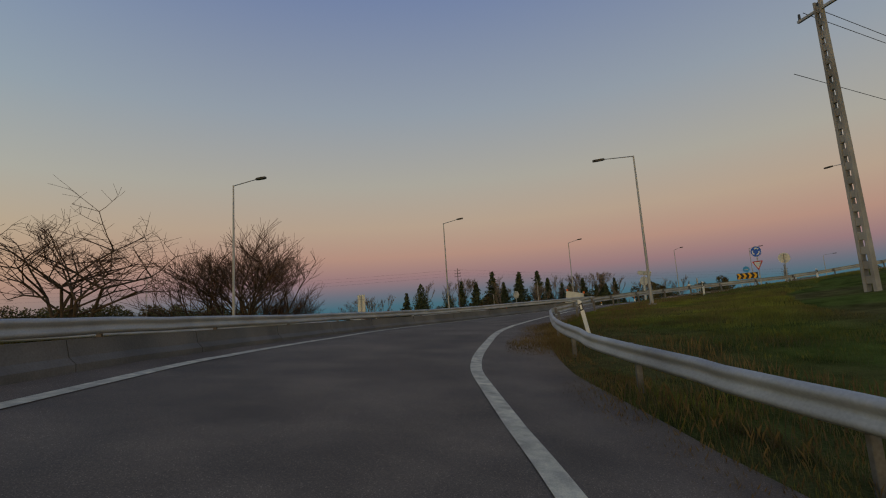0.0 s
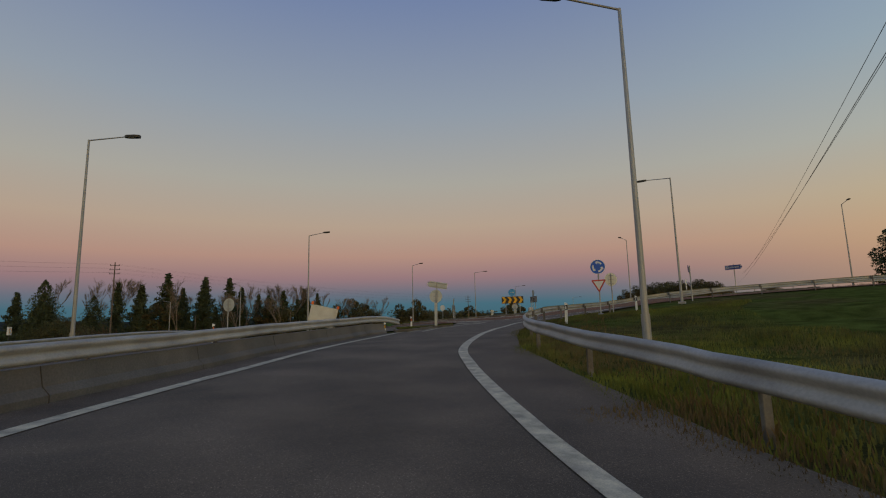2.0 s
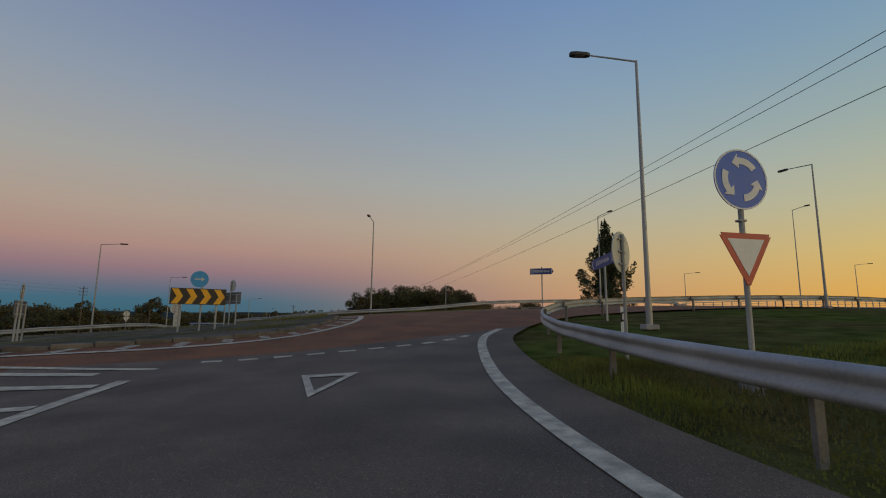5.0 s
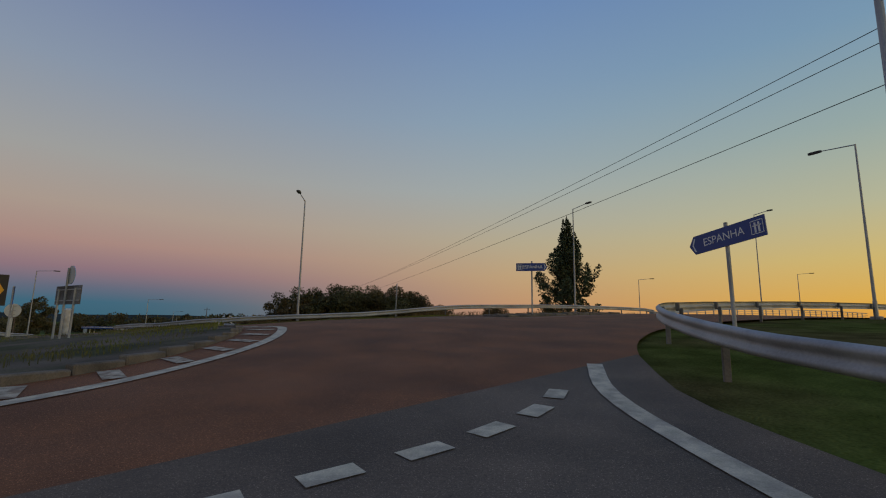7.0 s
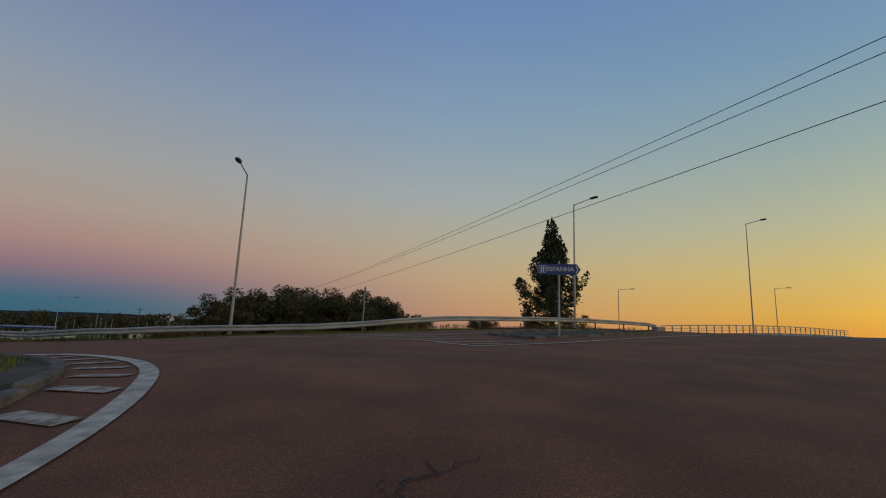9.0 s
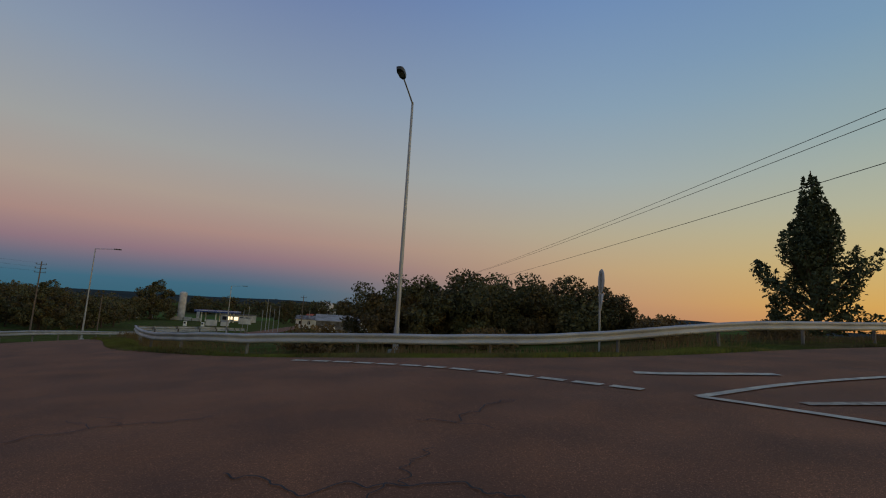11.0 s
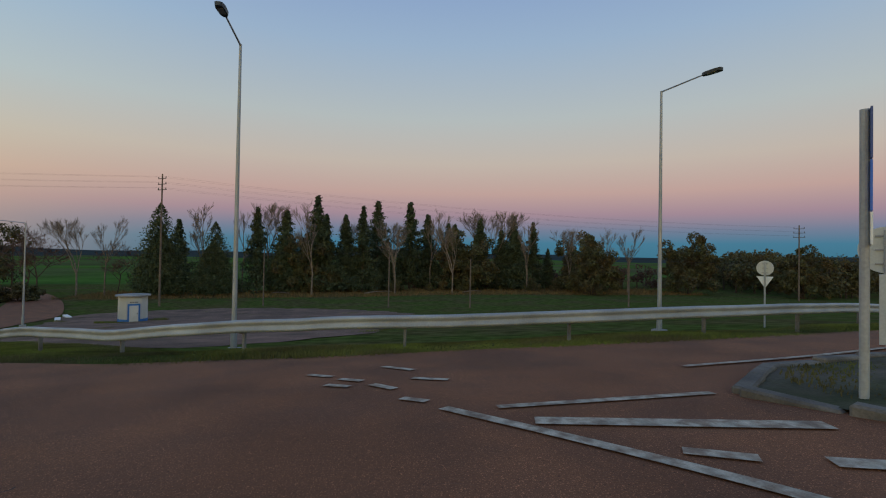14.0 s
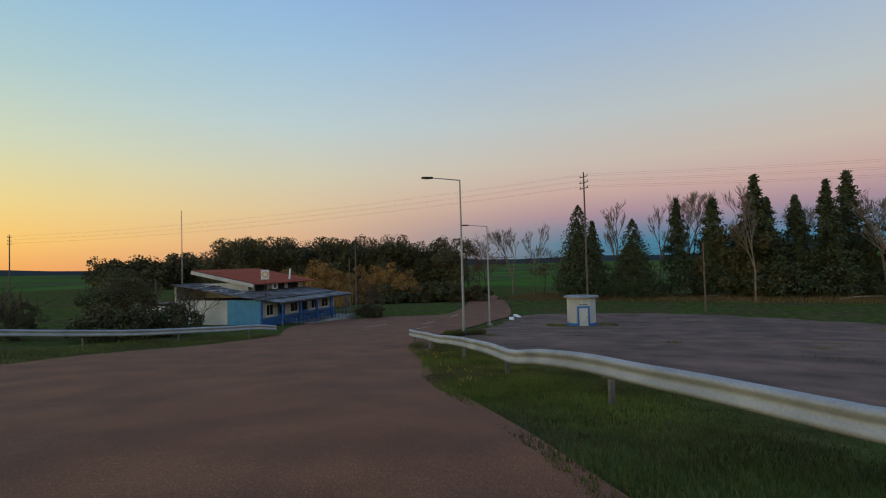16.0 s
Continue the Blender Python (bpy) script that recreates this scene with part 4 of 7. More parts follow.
def board_back(x, y, to, w, h, z0, label, lean=0.0, tip=0.0, name="direction_board", legs=(-0.3, 0.3), mat="sign_back", tilt=0.0):
    top = sign_thing(name, x, y, to, label, 0.0, lean)
    for lx in legs:
        post_part(top, z0 + h * 0.95, x=lx * w, r=0.04, y=0.07)
    pts = [(-w / 2, z0), (w / 2, z0), (w / 2, z0 + h), (-w / 2, z0 + h)]
    if tip:
        pts = [(-w / 2, z0), (w / 2 - tip, z0), (w / 2, z0 + h / 2), (w / 2 - tip, z0 + h), (-w / 2, z0 + h)]
    turn = pose(0, 0, z0 + h / 2, 0, tilt, 0) @ pose(0, 0, -z0 - h / 2)
    bm = bmesh.new()
    prism(bm, pts, 0.0, 0.015)
    bm.transform(turn)
    pl = part("panel", bm, M[mat], top)
    for z in (z0 + h * 0.2, z0 + h * 0.8):
        bm = bmesh.new()
        box(bm, 0, 0.03, z, w * 0.98, 0.03, 0.03)
        bm.transform(turn)
        part("rail", bm, M["zinc"], pl)
    return top


# arrow board above the round sign on the south splitter, seen from behind
board_back(-6.66, 5.3, (-15.98, 23.58), 1.45, 0.42, 2.72, "pale arrow-shaped direction board seen from behind, tilted", tip=0.2, legs=(0.0,), lean=-1, tilt=-9)
# tilted boards with warning lamps
bb = board_back(-15.4, 1.9, (-30.0, 13.5), 2.0, 1.5, 0.75, "tilted pale board stack seen from behind with orange warning lamps", lean=-13)
for sx_ in (-0.95, 0.95):
    bm = bmesh.new()
    tube(bm, (sx_, 0.05, 2.25), (sx_, 0.05, 2.47), 0.1, 0.1, 10)
    part("warning_lamp", bm, M["orange"], bb, "orange warning lamp")
bm = bmesh.new()
prism(bm, [(-0.85, 0.85), (0.9, 0.7), (1.0, 2.1), (-0.75, 2.2)], 0.2, 0.22)
part("second_panel", bm, M["sign_back"], bb)
board_back(-9.86, -22.83, (-35.49, -7.52), 0.75, 2.1, 1.3, "tall narrow pale green sign board seen from behind", legs=(0.0,))


def chevron_board(x, y, to):
    top = sign_thing("chevron_board", x, y, to, "black board with four yellow chevrons and a blue arrow disc above", 0.35)
    for lx in (-0.72, 0.12, 0.75):
        post_part(top, 1.7 if lx != 0.12 else 2.5, x=lx, r=0.04, y=0.06)
    w, h, z0 = 2.25, 0.72, 1.08
    bm = bmesh.new()
    prism(bm, [(-w / 2, z0), (w / 2, z0), (w / 2, z0 + h), (-w / 2, z0 + h)], 0.0, 0.02)
    pl = part("panel", bm, M["black"], top)
    bm = bmesh.new()
    prism(bm, [(-w / 2, z0), (w / 2, z0), (w / 2, z0 + h), (-w / 2, z0 + h)], 0.022, 0.028)
    bk = part("back_plate", bm, M["fibre"], top, "dull grey back")
    for z in (z0 + 0.15, z0 + h - 0.15):
        bm = bmesh.new()
        box(bm, 0, 0.04, z, w * 0.96, 0.02, 0.04)
        part("rail", bm, M["zinc"], bk)
    cw = w / 4
    for k in range(4):
        x0 = -w / 2 + cw * k + 0.05
        bm = bmesh.new()
        a, b = 0.26, 0.2
        prism(bm, [(x0, z0 + 0.03), (x0 + a, z0 + 0.03), (x0 + a + b, z0 + h / 2), (x0 + a, z0 + h - 0.03), (x0, z0 + h - 0.03), (x0 + b, z0 + h / 2)], -0.004, 0.0)
        part("chevron", bm, M["yellow"], pl, "yellow chevron")
    zc = z0 + h + 0.42
    bm = bmesh.new()
    disc(bm, -0.02, 0.0, zc, 0.37, 0.012, 36)
    d = part("disc", bm, M["cyan"], top, "light blue disc with a pale arrow")
    bm = bmesh.new()
    prism(bm, [(-0.22, zc - 0.025), (0.06, zc - 0.025), (0.06, zc - 0.09), (0.2, zc), (0.06, zc + 0.09), (0.06, zc + 0.025), (-0.22, zc + 0.025)], -0.004, 0.0)
    part("arrow", bm, M["sign_back"], d)
    bm = bmesh.new()
    disc(bm, -0.02, 0.013, zc, 0.37, 0.006, 36)
    part("disc_back", bm, M["sign_back"], top, "bare metal back")


chevron_board(-11.3, 23.4, (-1.73, 4.92))
chevron_board(-18.77, 22.95, (-37.36, 12.34))
chevron_board(-13.4, 31.95, (-5.97, 40.32))
round_sign(-20.59, 23.22, (-18.35, 7), 0.33, 1.75, "white", "round sign standing edge-on beside the island boards", dz=0.3)


def text_part(words, size, x, z, parent, mat="white", y=-0.004):
    cu = bpy.data.curves.new("lettering", "FONT")
    cu.body, cu.size, cu.extrude = words, size, 0.001
    cu.align_x, cu.align_y = "CENTER", "CENTER"
    tmp = bpy.data.objects.new("lettering", cu)
    scene.collection.objects.link(tmp)
    me = bpy.data.meshes.new_from_object(tmp.evaluated_get(bpy.context.evaluated_depsgraph_get()))
    bpy.data.objects.remove(tmp)
    me.materials.clear()
    me.materials.append(M[mat])
    ob = new("lettering", me)
    ob.parent = parent
    ob.matrix_local = pose(x, y, z, 90, 0, 0)
    return ob


def spain_sign(x, y, to, zc, w, h, right, lean=0.0, both=False, dz=0.0, tilt=0.0):
    top = sign_thing("direction_sign", x, y, to, "dark blue arrow-shaped direction sign lettered ESPANHA on one post", dz, lean)
    post_part(top, zc + h * 0.75, r=0.045, y=0.07)
    s = 1 if right else -1
    pts = [(-w / 2 * s, zc - h / 2), (w / 2 * s - 0.16 * s, zc - h / 2), (w / 2 * s, zc), (w / 2 * s - 0.16 * s, zc + h / 2), (-w / 2 * s, zc + h / 2)]
    bm = bmesh.new()
    prism(bm, pts, 0.0, 0.025)
    pl = part("panel", bm, M["navy"], top)
    pl.matrix_local = pose(0, 0, zc) @ pose(0, 0, 0, 0, tilt, 0) @ pose(0, 0, -zc)
    text_part("ESPANHA", h * 0.58, 0.04 * s, zc, pl)
    bm = bmesh.new()
    c = w / 2 * s - 0.1 * s
    prism(bm, [(c - 0.07 * s, zc - h * 0.36), (c, zc), (c - 0.07 * s, zc + h * 0.36), (c - 0.11 * s, zc + h * 0.36), (c - 0.04 * s, zc), (c - 0.11 * s, zc - h * 0.36)], -0.004, 0.0)
    part("arrow", bm, M["white"], pl)
    # motorway mark: a small framed square with two lanes and a bridge bar
    c = -w / 2 * s + 0.2 * s
    bm = bmesh.new()
    q = h * 0.33
    for (x0, z0, x1, z1) in [(-q, -q, q, -q + 0.015), (-q, q - 0.015, q, q), (-q, -q, -q + 0.015, q), (q - 0.015, -q, q, q), (-q * 0.7, q * 0.15, q * 0.7, q * 0.3),
                             (-q * 0.45, -q * 0.8, -q * 0.15, q * 0.7), (q * 0.15, -q * 0.8, q * 0.45, q * 0.7)]:
        prism(bm, [(c + x0, zc + z0), (c + x1, zc + z0), (c + x1, zc + z1), (c + x0, zc + z1)], -0.004, 0.0)
    part("motorway_mark", bm, M["white"], pl)
    return top


spain_sign(7.17, 37.0, (-1.82, 13.69), 2.75, 1.75, 0.45, True)
spain_sign(6.18, 21.02, (-4.93, 19.49), 2.25, 2.1, 0.46, False, lean=-1, dz=0.1, tilt=-4)


def destination_stack(x, y, to):
    top = sign_thing("direction_sign", x, y, to, "stack of two blue and one white direction boards on one post", 0.1)
    post_part(top, 2.95, x=-0.68, r=0.045, y=0.06)
    for (z0, h, mat, w) in [(2.43, 0.52, "navy", 1.6), (1.89, 0.52, "blue", 1.56), (1.54, 0.33, "white", 1.66)]:
        bm = bmesh.new()
        prism(bm, [(-w / 2, z0), (w / 2 - 0.1, z0), (w / 2, z0 + h / 2), (w / 2 - 0.1, z0 + h), (-w / 2, z0 + h)], 0.0, 0.02)
        pl = part("panel", bm, M[mat], top)
        ink = M["black"] if mat == "white" else M["white"]
        rows = [(z0 + h * 0.5, 0.1)] if h < 0.4 else [(z0 + h * 0.62, 0.09)]
        for (z, t) in rows:
            bm = bmesh.new()
            for (a, b) in [(-0.3, -0.05), (0.0, 0.16), (0.2, 0.52)]:
                prism(bm, [(a, z - t / 2), (b, z - t / 2), (b, z + t / 2), (a, z + t / 2)], -0.004, 0.0)
            part("lettering_bar", bm, ink, pl)
        bm = bmesh.new()
        prism(bm, [(-0.72, z0 + h * 0.18), (-0.48, z0 + h * 0.18), (-0.48, z0 + h * 0.82), (-0.72, z0 + h * 0.82)], -0.004, 0.0)
        part("mark", bm, M["white"] if mat != "white" else M["fibre"], pl)


destination_stack(-22.75, 43.6, (-6.24, 55.81))


def delineator(x, y, to, reflector="white", h=0.95, lean=0.0):
    top = sign_thing("delineator", x, y, to, "white plastic roadside delineator with a black band", 0.0, lean)
    top["category"], top["group"] = "delineator", "roadside delineators"
    bm = bmesh.new()
    prism(bm, [(-0.06, -0.1), (0.06, -0.1), (0.06, h - 0.05), (-0.06, h)], -0.035, 0.035)
    p = part("body", bm, M["white"], top)
    bm = bmesh.new()
    prism(bm, [(-0.063, h - 0.4), (0.063, h - 0.36), (0.063, h - 0.12), (-0.063, h - 0.16)], -0.039, 0.039)
    part("band", bm, M["black"], top)
    bm = bmesh.new()
    prism(bm, [(-0.03, h - 0.34), (0.03, h - 0.33), (0.03, h - 0.18), (-0.03, h - 0.19)], -0.045, -0.039)
    part("reflector", bm, M[reflector], top, "orange reflector" if reflector == "orange" else "")


delineator(4.4, 1.88, (5.36, -9.21), lean=2)
delineator(20.55, -18.26, (27.43, -24.04), h=1.15, lean=-10)
delineator(4.13, 13.91, (1.69, 1.53))
delineator(-10.18, 6.51, (-2.24, -5.44), "orange")
delineator(-10.09, -8.5, (6.02, -18.79), "orange")
delineator(-5.96, -0.38, (3.23, -10.21), "yellow", 0.7)
delineator(-15.13, -16.76, (17.24, -23.79), "orange")
delineator(-2.95, -24.27, (22.94, -25.09), "yellow", 0.8)

# ---------------------------------------------------------------- the bridge
BDIR, BACR = np.array([0.941, 0.338]), np.array([-0.338, 0.941])
BMID = np.array([31.6, 46.9])


def deck_z(s):
    return 2.9 + 0.05 * s - 0.0006 * s * s


def bp(s, a, z):
    p = BMID + BDIR * s + BACR * a
    return (p[0], p[1], deck_z(s) + z)


def build_bridge():
    top = empty("road_bridge", Matrix(), "concrete road bridge with steel railings over the low ground", "bridge")
    ss = np.linspace(-1, 46, 24)

    def swept(name, prof, mat, s_list=ss):
        vs, fs, w = [], [], len(prof)
        for s in s_list:
            for a, z in prof:
                vs.append(bp(s, a, z))
        for i in range(len(s_list) - 1):
            for k in range(w):
                fs.append((i * w + k, i * w + (k + 1) % w, (i + 1) * w + (k + 1) % w, (i + 1) * w + k))
        fs += [tuple(range(w))[::-1], tuple(range((len(s_list) - 1) * w, len(s_list) * w))]
        return raw(name, vs, fs, mat, parent=top)

    swept("deck", [(-10.1, 0), (10.1, 0), (10.1, -0.45), (8.6, -0.6), (8.0, -1.25), (-8.0, -1.25), (-8.6, -0.6), (-10.1, -0.45)], M["concrete"])
    swept("carriageway", [(-9.0, 0.012), (9.0, 0.012), (9.0, 0.005), (-9.0, 0.005)], M["asphalt"])
    for a in (-10.0, 10.0):
        sg = 1 if a > 0 else -1
        swept("parapet_base", [(a - 0.3 * sg, 0.0), (a + 0.1 * sg, 0.0), (a + 0.1 * sg, 0.28), (a - 0.3 * sg, 0.28)], M["concrete"])
        for z in (0.55, 0.78, 1.02):
            swept("railing_bar", [(a - 0.03, z), (a + 0.03, z), (a + 0.03, z + (0.1 if z > 1 else 0.05)), (a - 0.03, z + (0.1 if z > 1 else 0.05))], M["zinc"])
        bm = bmesh.new()
        box(bm, 0, 0, 0.62, 0.09, 0.09, 0.8, bevel=0.01)
        me = bpy.data.meshes.new("railing_post")
        bm.to_mesh(me)
        bm.free()
        me.materials.append(M["zinc"])
        for s in np.arange(0.8, 45, 1.5):
            ob = new("railing_post", me)
            ob.parent = top
            q = bp(s, a, 0)
            ob.matrix_world = pose(*q, 0, 0, 19.8)
        bm = bmesh.new()
        box(bm, 0, 0, 0.2, 1.3, 0.55, 1.6, bevel=0.03)
        ob = part("end_pillar", bm, M["concrete"], top)
        ob.matrix_world = pose(*bp(-1.4, a, 0), 0, 0, 19.8)
    for s in (12, 30):
        for a in (-5.5, 0, 5.5):
            bm = bmesh.new()
            q = bp(s, a, 0)
            tube(bm, (q[0], q[1], gz(q[0], q[1]) - 1), (q[0], q[1], q[2] - 1.2), 0.55, 0.55, 16)
            part("column", bm, M["concrete"], top)
    bm = bmesh.new()
    q = bp(0.2, 0, 0)
    box(bm, 0, 0, 0, 1.2, 19.6, 3.2, pose(q[0], q[1], q[2] - 1.7, 0, 0, 19.8))
    part("abutment", bm, M["concrete"], top)


build_bridge()

# ---------------------------------------------------------------- poles and wires
def wire(pts, r=0.012, label="thin dark overhead cable"):
    """One unbroken five-sided cable through the points."""
    vs, fs, n = [], [], 5
    p = [Vector(q) for q in pts]
    for k, q in enumerate(p):
        d = (p[min(k + 1, len(p) - 1)] - p[max(k - 1, 0)]).normalized()
        e = d.cross(Vector((0, 0, 1))).normalized()
        f = e.cross(d)
        vs += [tuple(q + e * r * math.cos(1.2566 * i) + f * r * math.sin(1.2566 * i)) for i in range(n)]
    for k in range(len(p) - 1):
        for i in range(n):
            fs.append((k * n + i, k * n + (i + 1) % n, (k + 1) * n + (i + 1) % n, (k + 1) * n + i))
    return tagged(raw("overhead_cable", vs, fs, M["wire"]), label, "cable", "overhead cables")


def span(a, b, sag, n=14, r=0.012):
    a, b = Vector(a), Vector(b)
    wire([a + (b - a) * (k / n) + Vector((0, 0, -sag * 4 * (k / n) * (1 - k / n))) for k in range(n + 1)], r)


def concrete_pole(x, y, h):
    """A tall slotted concrete mast of rectangular section."""
    top = empty("concrete_mast", at(x, y), "tall pale concrete power mast with a row of slots", "power pole")
    n = 16
    for sx_ in (-1, 1):
        bm = bmesh.new()
        lo = box(bm, sx_ * 0.19, 0, h / 2 - 0.2, 0.13, 0.3, h + 0.4)
        for v in bm.verts:
            if v.co.z > h / 2:
                v.co.x *= 0.62
                v.co.y *= 0.7
        part("side_beam", bm, M["concrete"], top)
    for k in range(int(h / 0.62)):
        z = 0.4 + 0.62 * k
        f = 1 - 0.38 * z / h
        bm = bmesh.new()
        box(bm, 0, 0, z, 0.27 * f, 0.22 * f, 0.34, bevel=0.015)
        part("web", bm, M["concrete"], top)
    bm = bmesh.new()
    box(bm, 0, 0, h - 0.4, 2.0, 0.12, 0.12)
    part("crossarm", bm, M["zinc"], top)
    for ox_ in (-0.9, 0, 0.9):
        bm = bmesh.new()
        tube(bm, (ox_, 0, h - 0.34), (ox_, 0, h - 0.05), 0.06, 0.05, 8)
        part("insulator", bm, M["dark"], top)
    return top


concrete_pole(20.1, -4.4, 13.2)
zt = gz(20.1, -4.4) + 13.1
span((19.4, -4.4, zt), (-5.8, 158.6, 13.0), 1.2, 24, 0.016)
span((20.1, -4.4, zt - 0.3), (-6.5, 158.6, 12.7), 1.2, 24, 0.016)
span((18.5, -4.4, zt - 2.6), (-7.6, 158.6, 10.0), 1.0, 24, 0.016)


def power_pole(x, y, h, arms=3, yaw=0.0, mat="wood", label="weathered power pole with three crossarms"):
    top = empty("power_pole", at(x, y, yaw), label, "power pole", "power poles")
    bm = bmesh.new()
    tube(bm, (0, 0, -0.5), (0, 0, h), 0.17 if arms else 0.11, 0.1 if arms else 0.075, 10)
    part("pole", bm, M[mat], top)
    for k in range(arms):
        z = h - 0.7 - 0.85 * k
        bm = bmesh.new()
        box(bm, 0, 0, z, 2.0 - 0.25 * (k == 0), 0.1, 0.1, bevel=0.01)
        a = part("crossarm", bm, M["dark"], top)
        for sx_ in (-0.85, 0.85):
            bm = bmesh.new()
            tube(bm, (sx_, 0, z + 0.05), (sx_, 0, z + 0.3), 0.06, 0.05, 6)
            part("insulator", bm, M["dark"], a)
    return top


PP = [(-99.6, 13.9, 20.0), (-76.4, -118.8, 15.0), (-93.4, 129.3, 15.0)]
for (x, y, h) in PP:
    power_pole(x, y, h, 3, 50)
for (a, b) in [(0, 1), (0, 2)]:
    for k in range(3):
        for s in (-0.85, 0.85):
            pa, pb = PP[a], PP[b]
            ox_, oy_ = s * math.cos(radians(50)), s * math.sin(radians(50))
            span((pa[0] + ox_, pa[1] + oy_, gz(pa[0], pa[1]) + pa[2] - 0.42 - 0.85 * k), (pb[0] + ox_, pb[1] + oy_, gz(pb[0], pb[1]) + pb[2] - 0.42 - 0.85 * k), 1.4, 10, 0.006)
POSTS = [(-96.2, 29.1, 8.5), (-86.5, 46.9, 8.5), (-80.8, 57.2, 6.5), (-74.2, 77.1, 6.5), (-62.9, 107.7, 6.5), (-85.01, -18.74, 8.0), (-55.8, 189, 11), (-30.72, 46.61, 4.0)]
for (x, y, h) in POSTS[:7]:
    power_pole(x, y, h, 1 if h > 10 else 0, 20, label="plain weathered wooden post")
for (a, b) in [(0, 1), (1, 2), (2, 3), (3, 4), (0, 5)]:
    pa, pb = POSTS[a], POSTS[b]
    span((pa[0], pa[1], gz(pa[0], pa[1]) + pa[2] - 0.2), (pb[0], pb[1], gz(pb[0], pb[1]) + pb[2] - 0.2), 0.7, 8, 0.012)

# ---------------------------------------------------------------- trees
def leaf_cards(points, size, r, flat=0.5):
    """Small randomly turned leaf quads at the points, as vertices and faces."""
    n = len(points)
    d1 = r.normal(size=(n, 3))
    d1 /= np.linalg.norm(d1, axis=1)[:, None]
    d2 = np.cross(d1, r.normal(size=(n, 3)))
    d2 /= np.linalg.norm(d2, axis=1)[:, None] + 1e-9
    s = size * r.uniform(0.6, 1.4, (n, 1))
    v = np.stack([points - d1 * s, points + d2 * s * flat, points + d1 * s, points - d2 * s * flat], 1).reshape(-1, 3)
    k = np.arange(n) * 4
    return v, np.stack([k, k + 1, k + 2, k + 3], 1)


def cards(name, pts, size, mat, parent, seed, flat=0.5):
    v, f = leaf_cards(np.asarray(pts), size, np.random.RandomState(seed), flat)
    return raw(name, v.tolist(), f.tolist(), M[mat], parent=parent)


def limb_mesh(bm, segs, sides=5):
    for a, b, ra, rb in segs:
        tube(bm, a, b, ra, rb, sides if ra > 0.03 else 3, cap=False)


def grow(seed, height, spread, levels=5, upright=0.5, trunk=0.2, first=0.25, kids=(3, 4), shrink=0.68, stems=1, splay=0.7):
    """Branch segments of a leafless tree."""
    r = random.Random(seed)
    segs, tips = [], []

    def go(p, d, length, rad, lev):
        n = 3
        for k in range(n):
            d = (d + Vector((r.uniform(-1, 1), r.uniform(-1, 1), r.uniform(-0.3, 0.6) * upright)) * 0.16).normalized()
            q = p + d * (length / n)
            segs.append((tuple(p), tuple(q), rad * (1 - 0.28 * k / n), rad * (1 - 0.28 * (k + 1) / n)))
            p = q
            if lev < levels and k >= 1:
                for _ in range(r.randint(*kids) - (k == 1)):
                    side = Vector((r.uniform(-1, 1), r.uniform(-1, 1), r.uniform(-0.15, 0.5))).normalized()
                    nd = (d * (0.45 + upright * 0.5) + side * spread).normalized()
                    go(p, nd, length * shrink * r.uniform(0.75, 1.1), rad * 0.55, lev + 1)
        if lev >= levels:
            tips.append(tuple(p))

    if stems == 1:
        go(Vector((0, 0, -0.2)), Vector((0, 0, 1)), height * first * 1.4, trunk, 1)
    else:
        for k in range(stems):
            a, t = 6.283 * k / stems + r.uniform(-0.3, 0.3), splay * math.sqrt((k * 0.618) % 1.0 + 0.03)
            d = Vector((math.cos(a) * math.sin(t), math.sin(a) * math.sin(t), math.cos(t)))
            go(Vector((d.x * 0.3, d.y * 0.3, -0.2)), d, height * first * 1.7 * r.uniform(0.85, 1.1), trunk, 2)
    zs = max(s[1][2] for s in segs)
    k = height / zs
    segs = [(tuple(np.array(a) * k), tuple(np.array(b) * k), ra, rb) for a, b, ra, rb in segs]
    return segs, [tuple(np.array(t) * k) for t in tips]


def bare_tree(seed, height, spread, mat, label, upright=0.5, trunk=0.2, levels=5, first=0.25, kids=(3, 4), twig_r=0.008, stems=1, splay=0.7):
    top = empty("bare_tree", Matrix(), label, "tree", "leafless trees")
    segs, tips = grow(seed, height, spread, levels, upright, trunk, first, kids, stems=stems, splay=splay)
    bm = bmesh.new()
    limb_mesh(bm, [s for s in segs if s[2] > trunk * 0.3], 8)
    part("trunk", bm, M[mat], top)
    bm = bmesh.new()
    limb_mesh(bm, [(a, b, max(ra, twig_r), max(rb, twig_r)) for a, b, ra, rb in segs if ra <= trunk * 0.3], 4)
    part("branch_crown", bm, M["twig"] if mat == "bark" else M[mat], top)
    return top


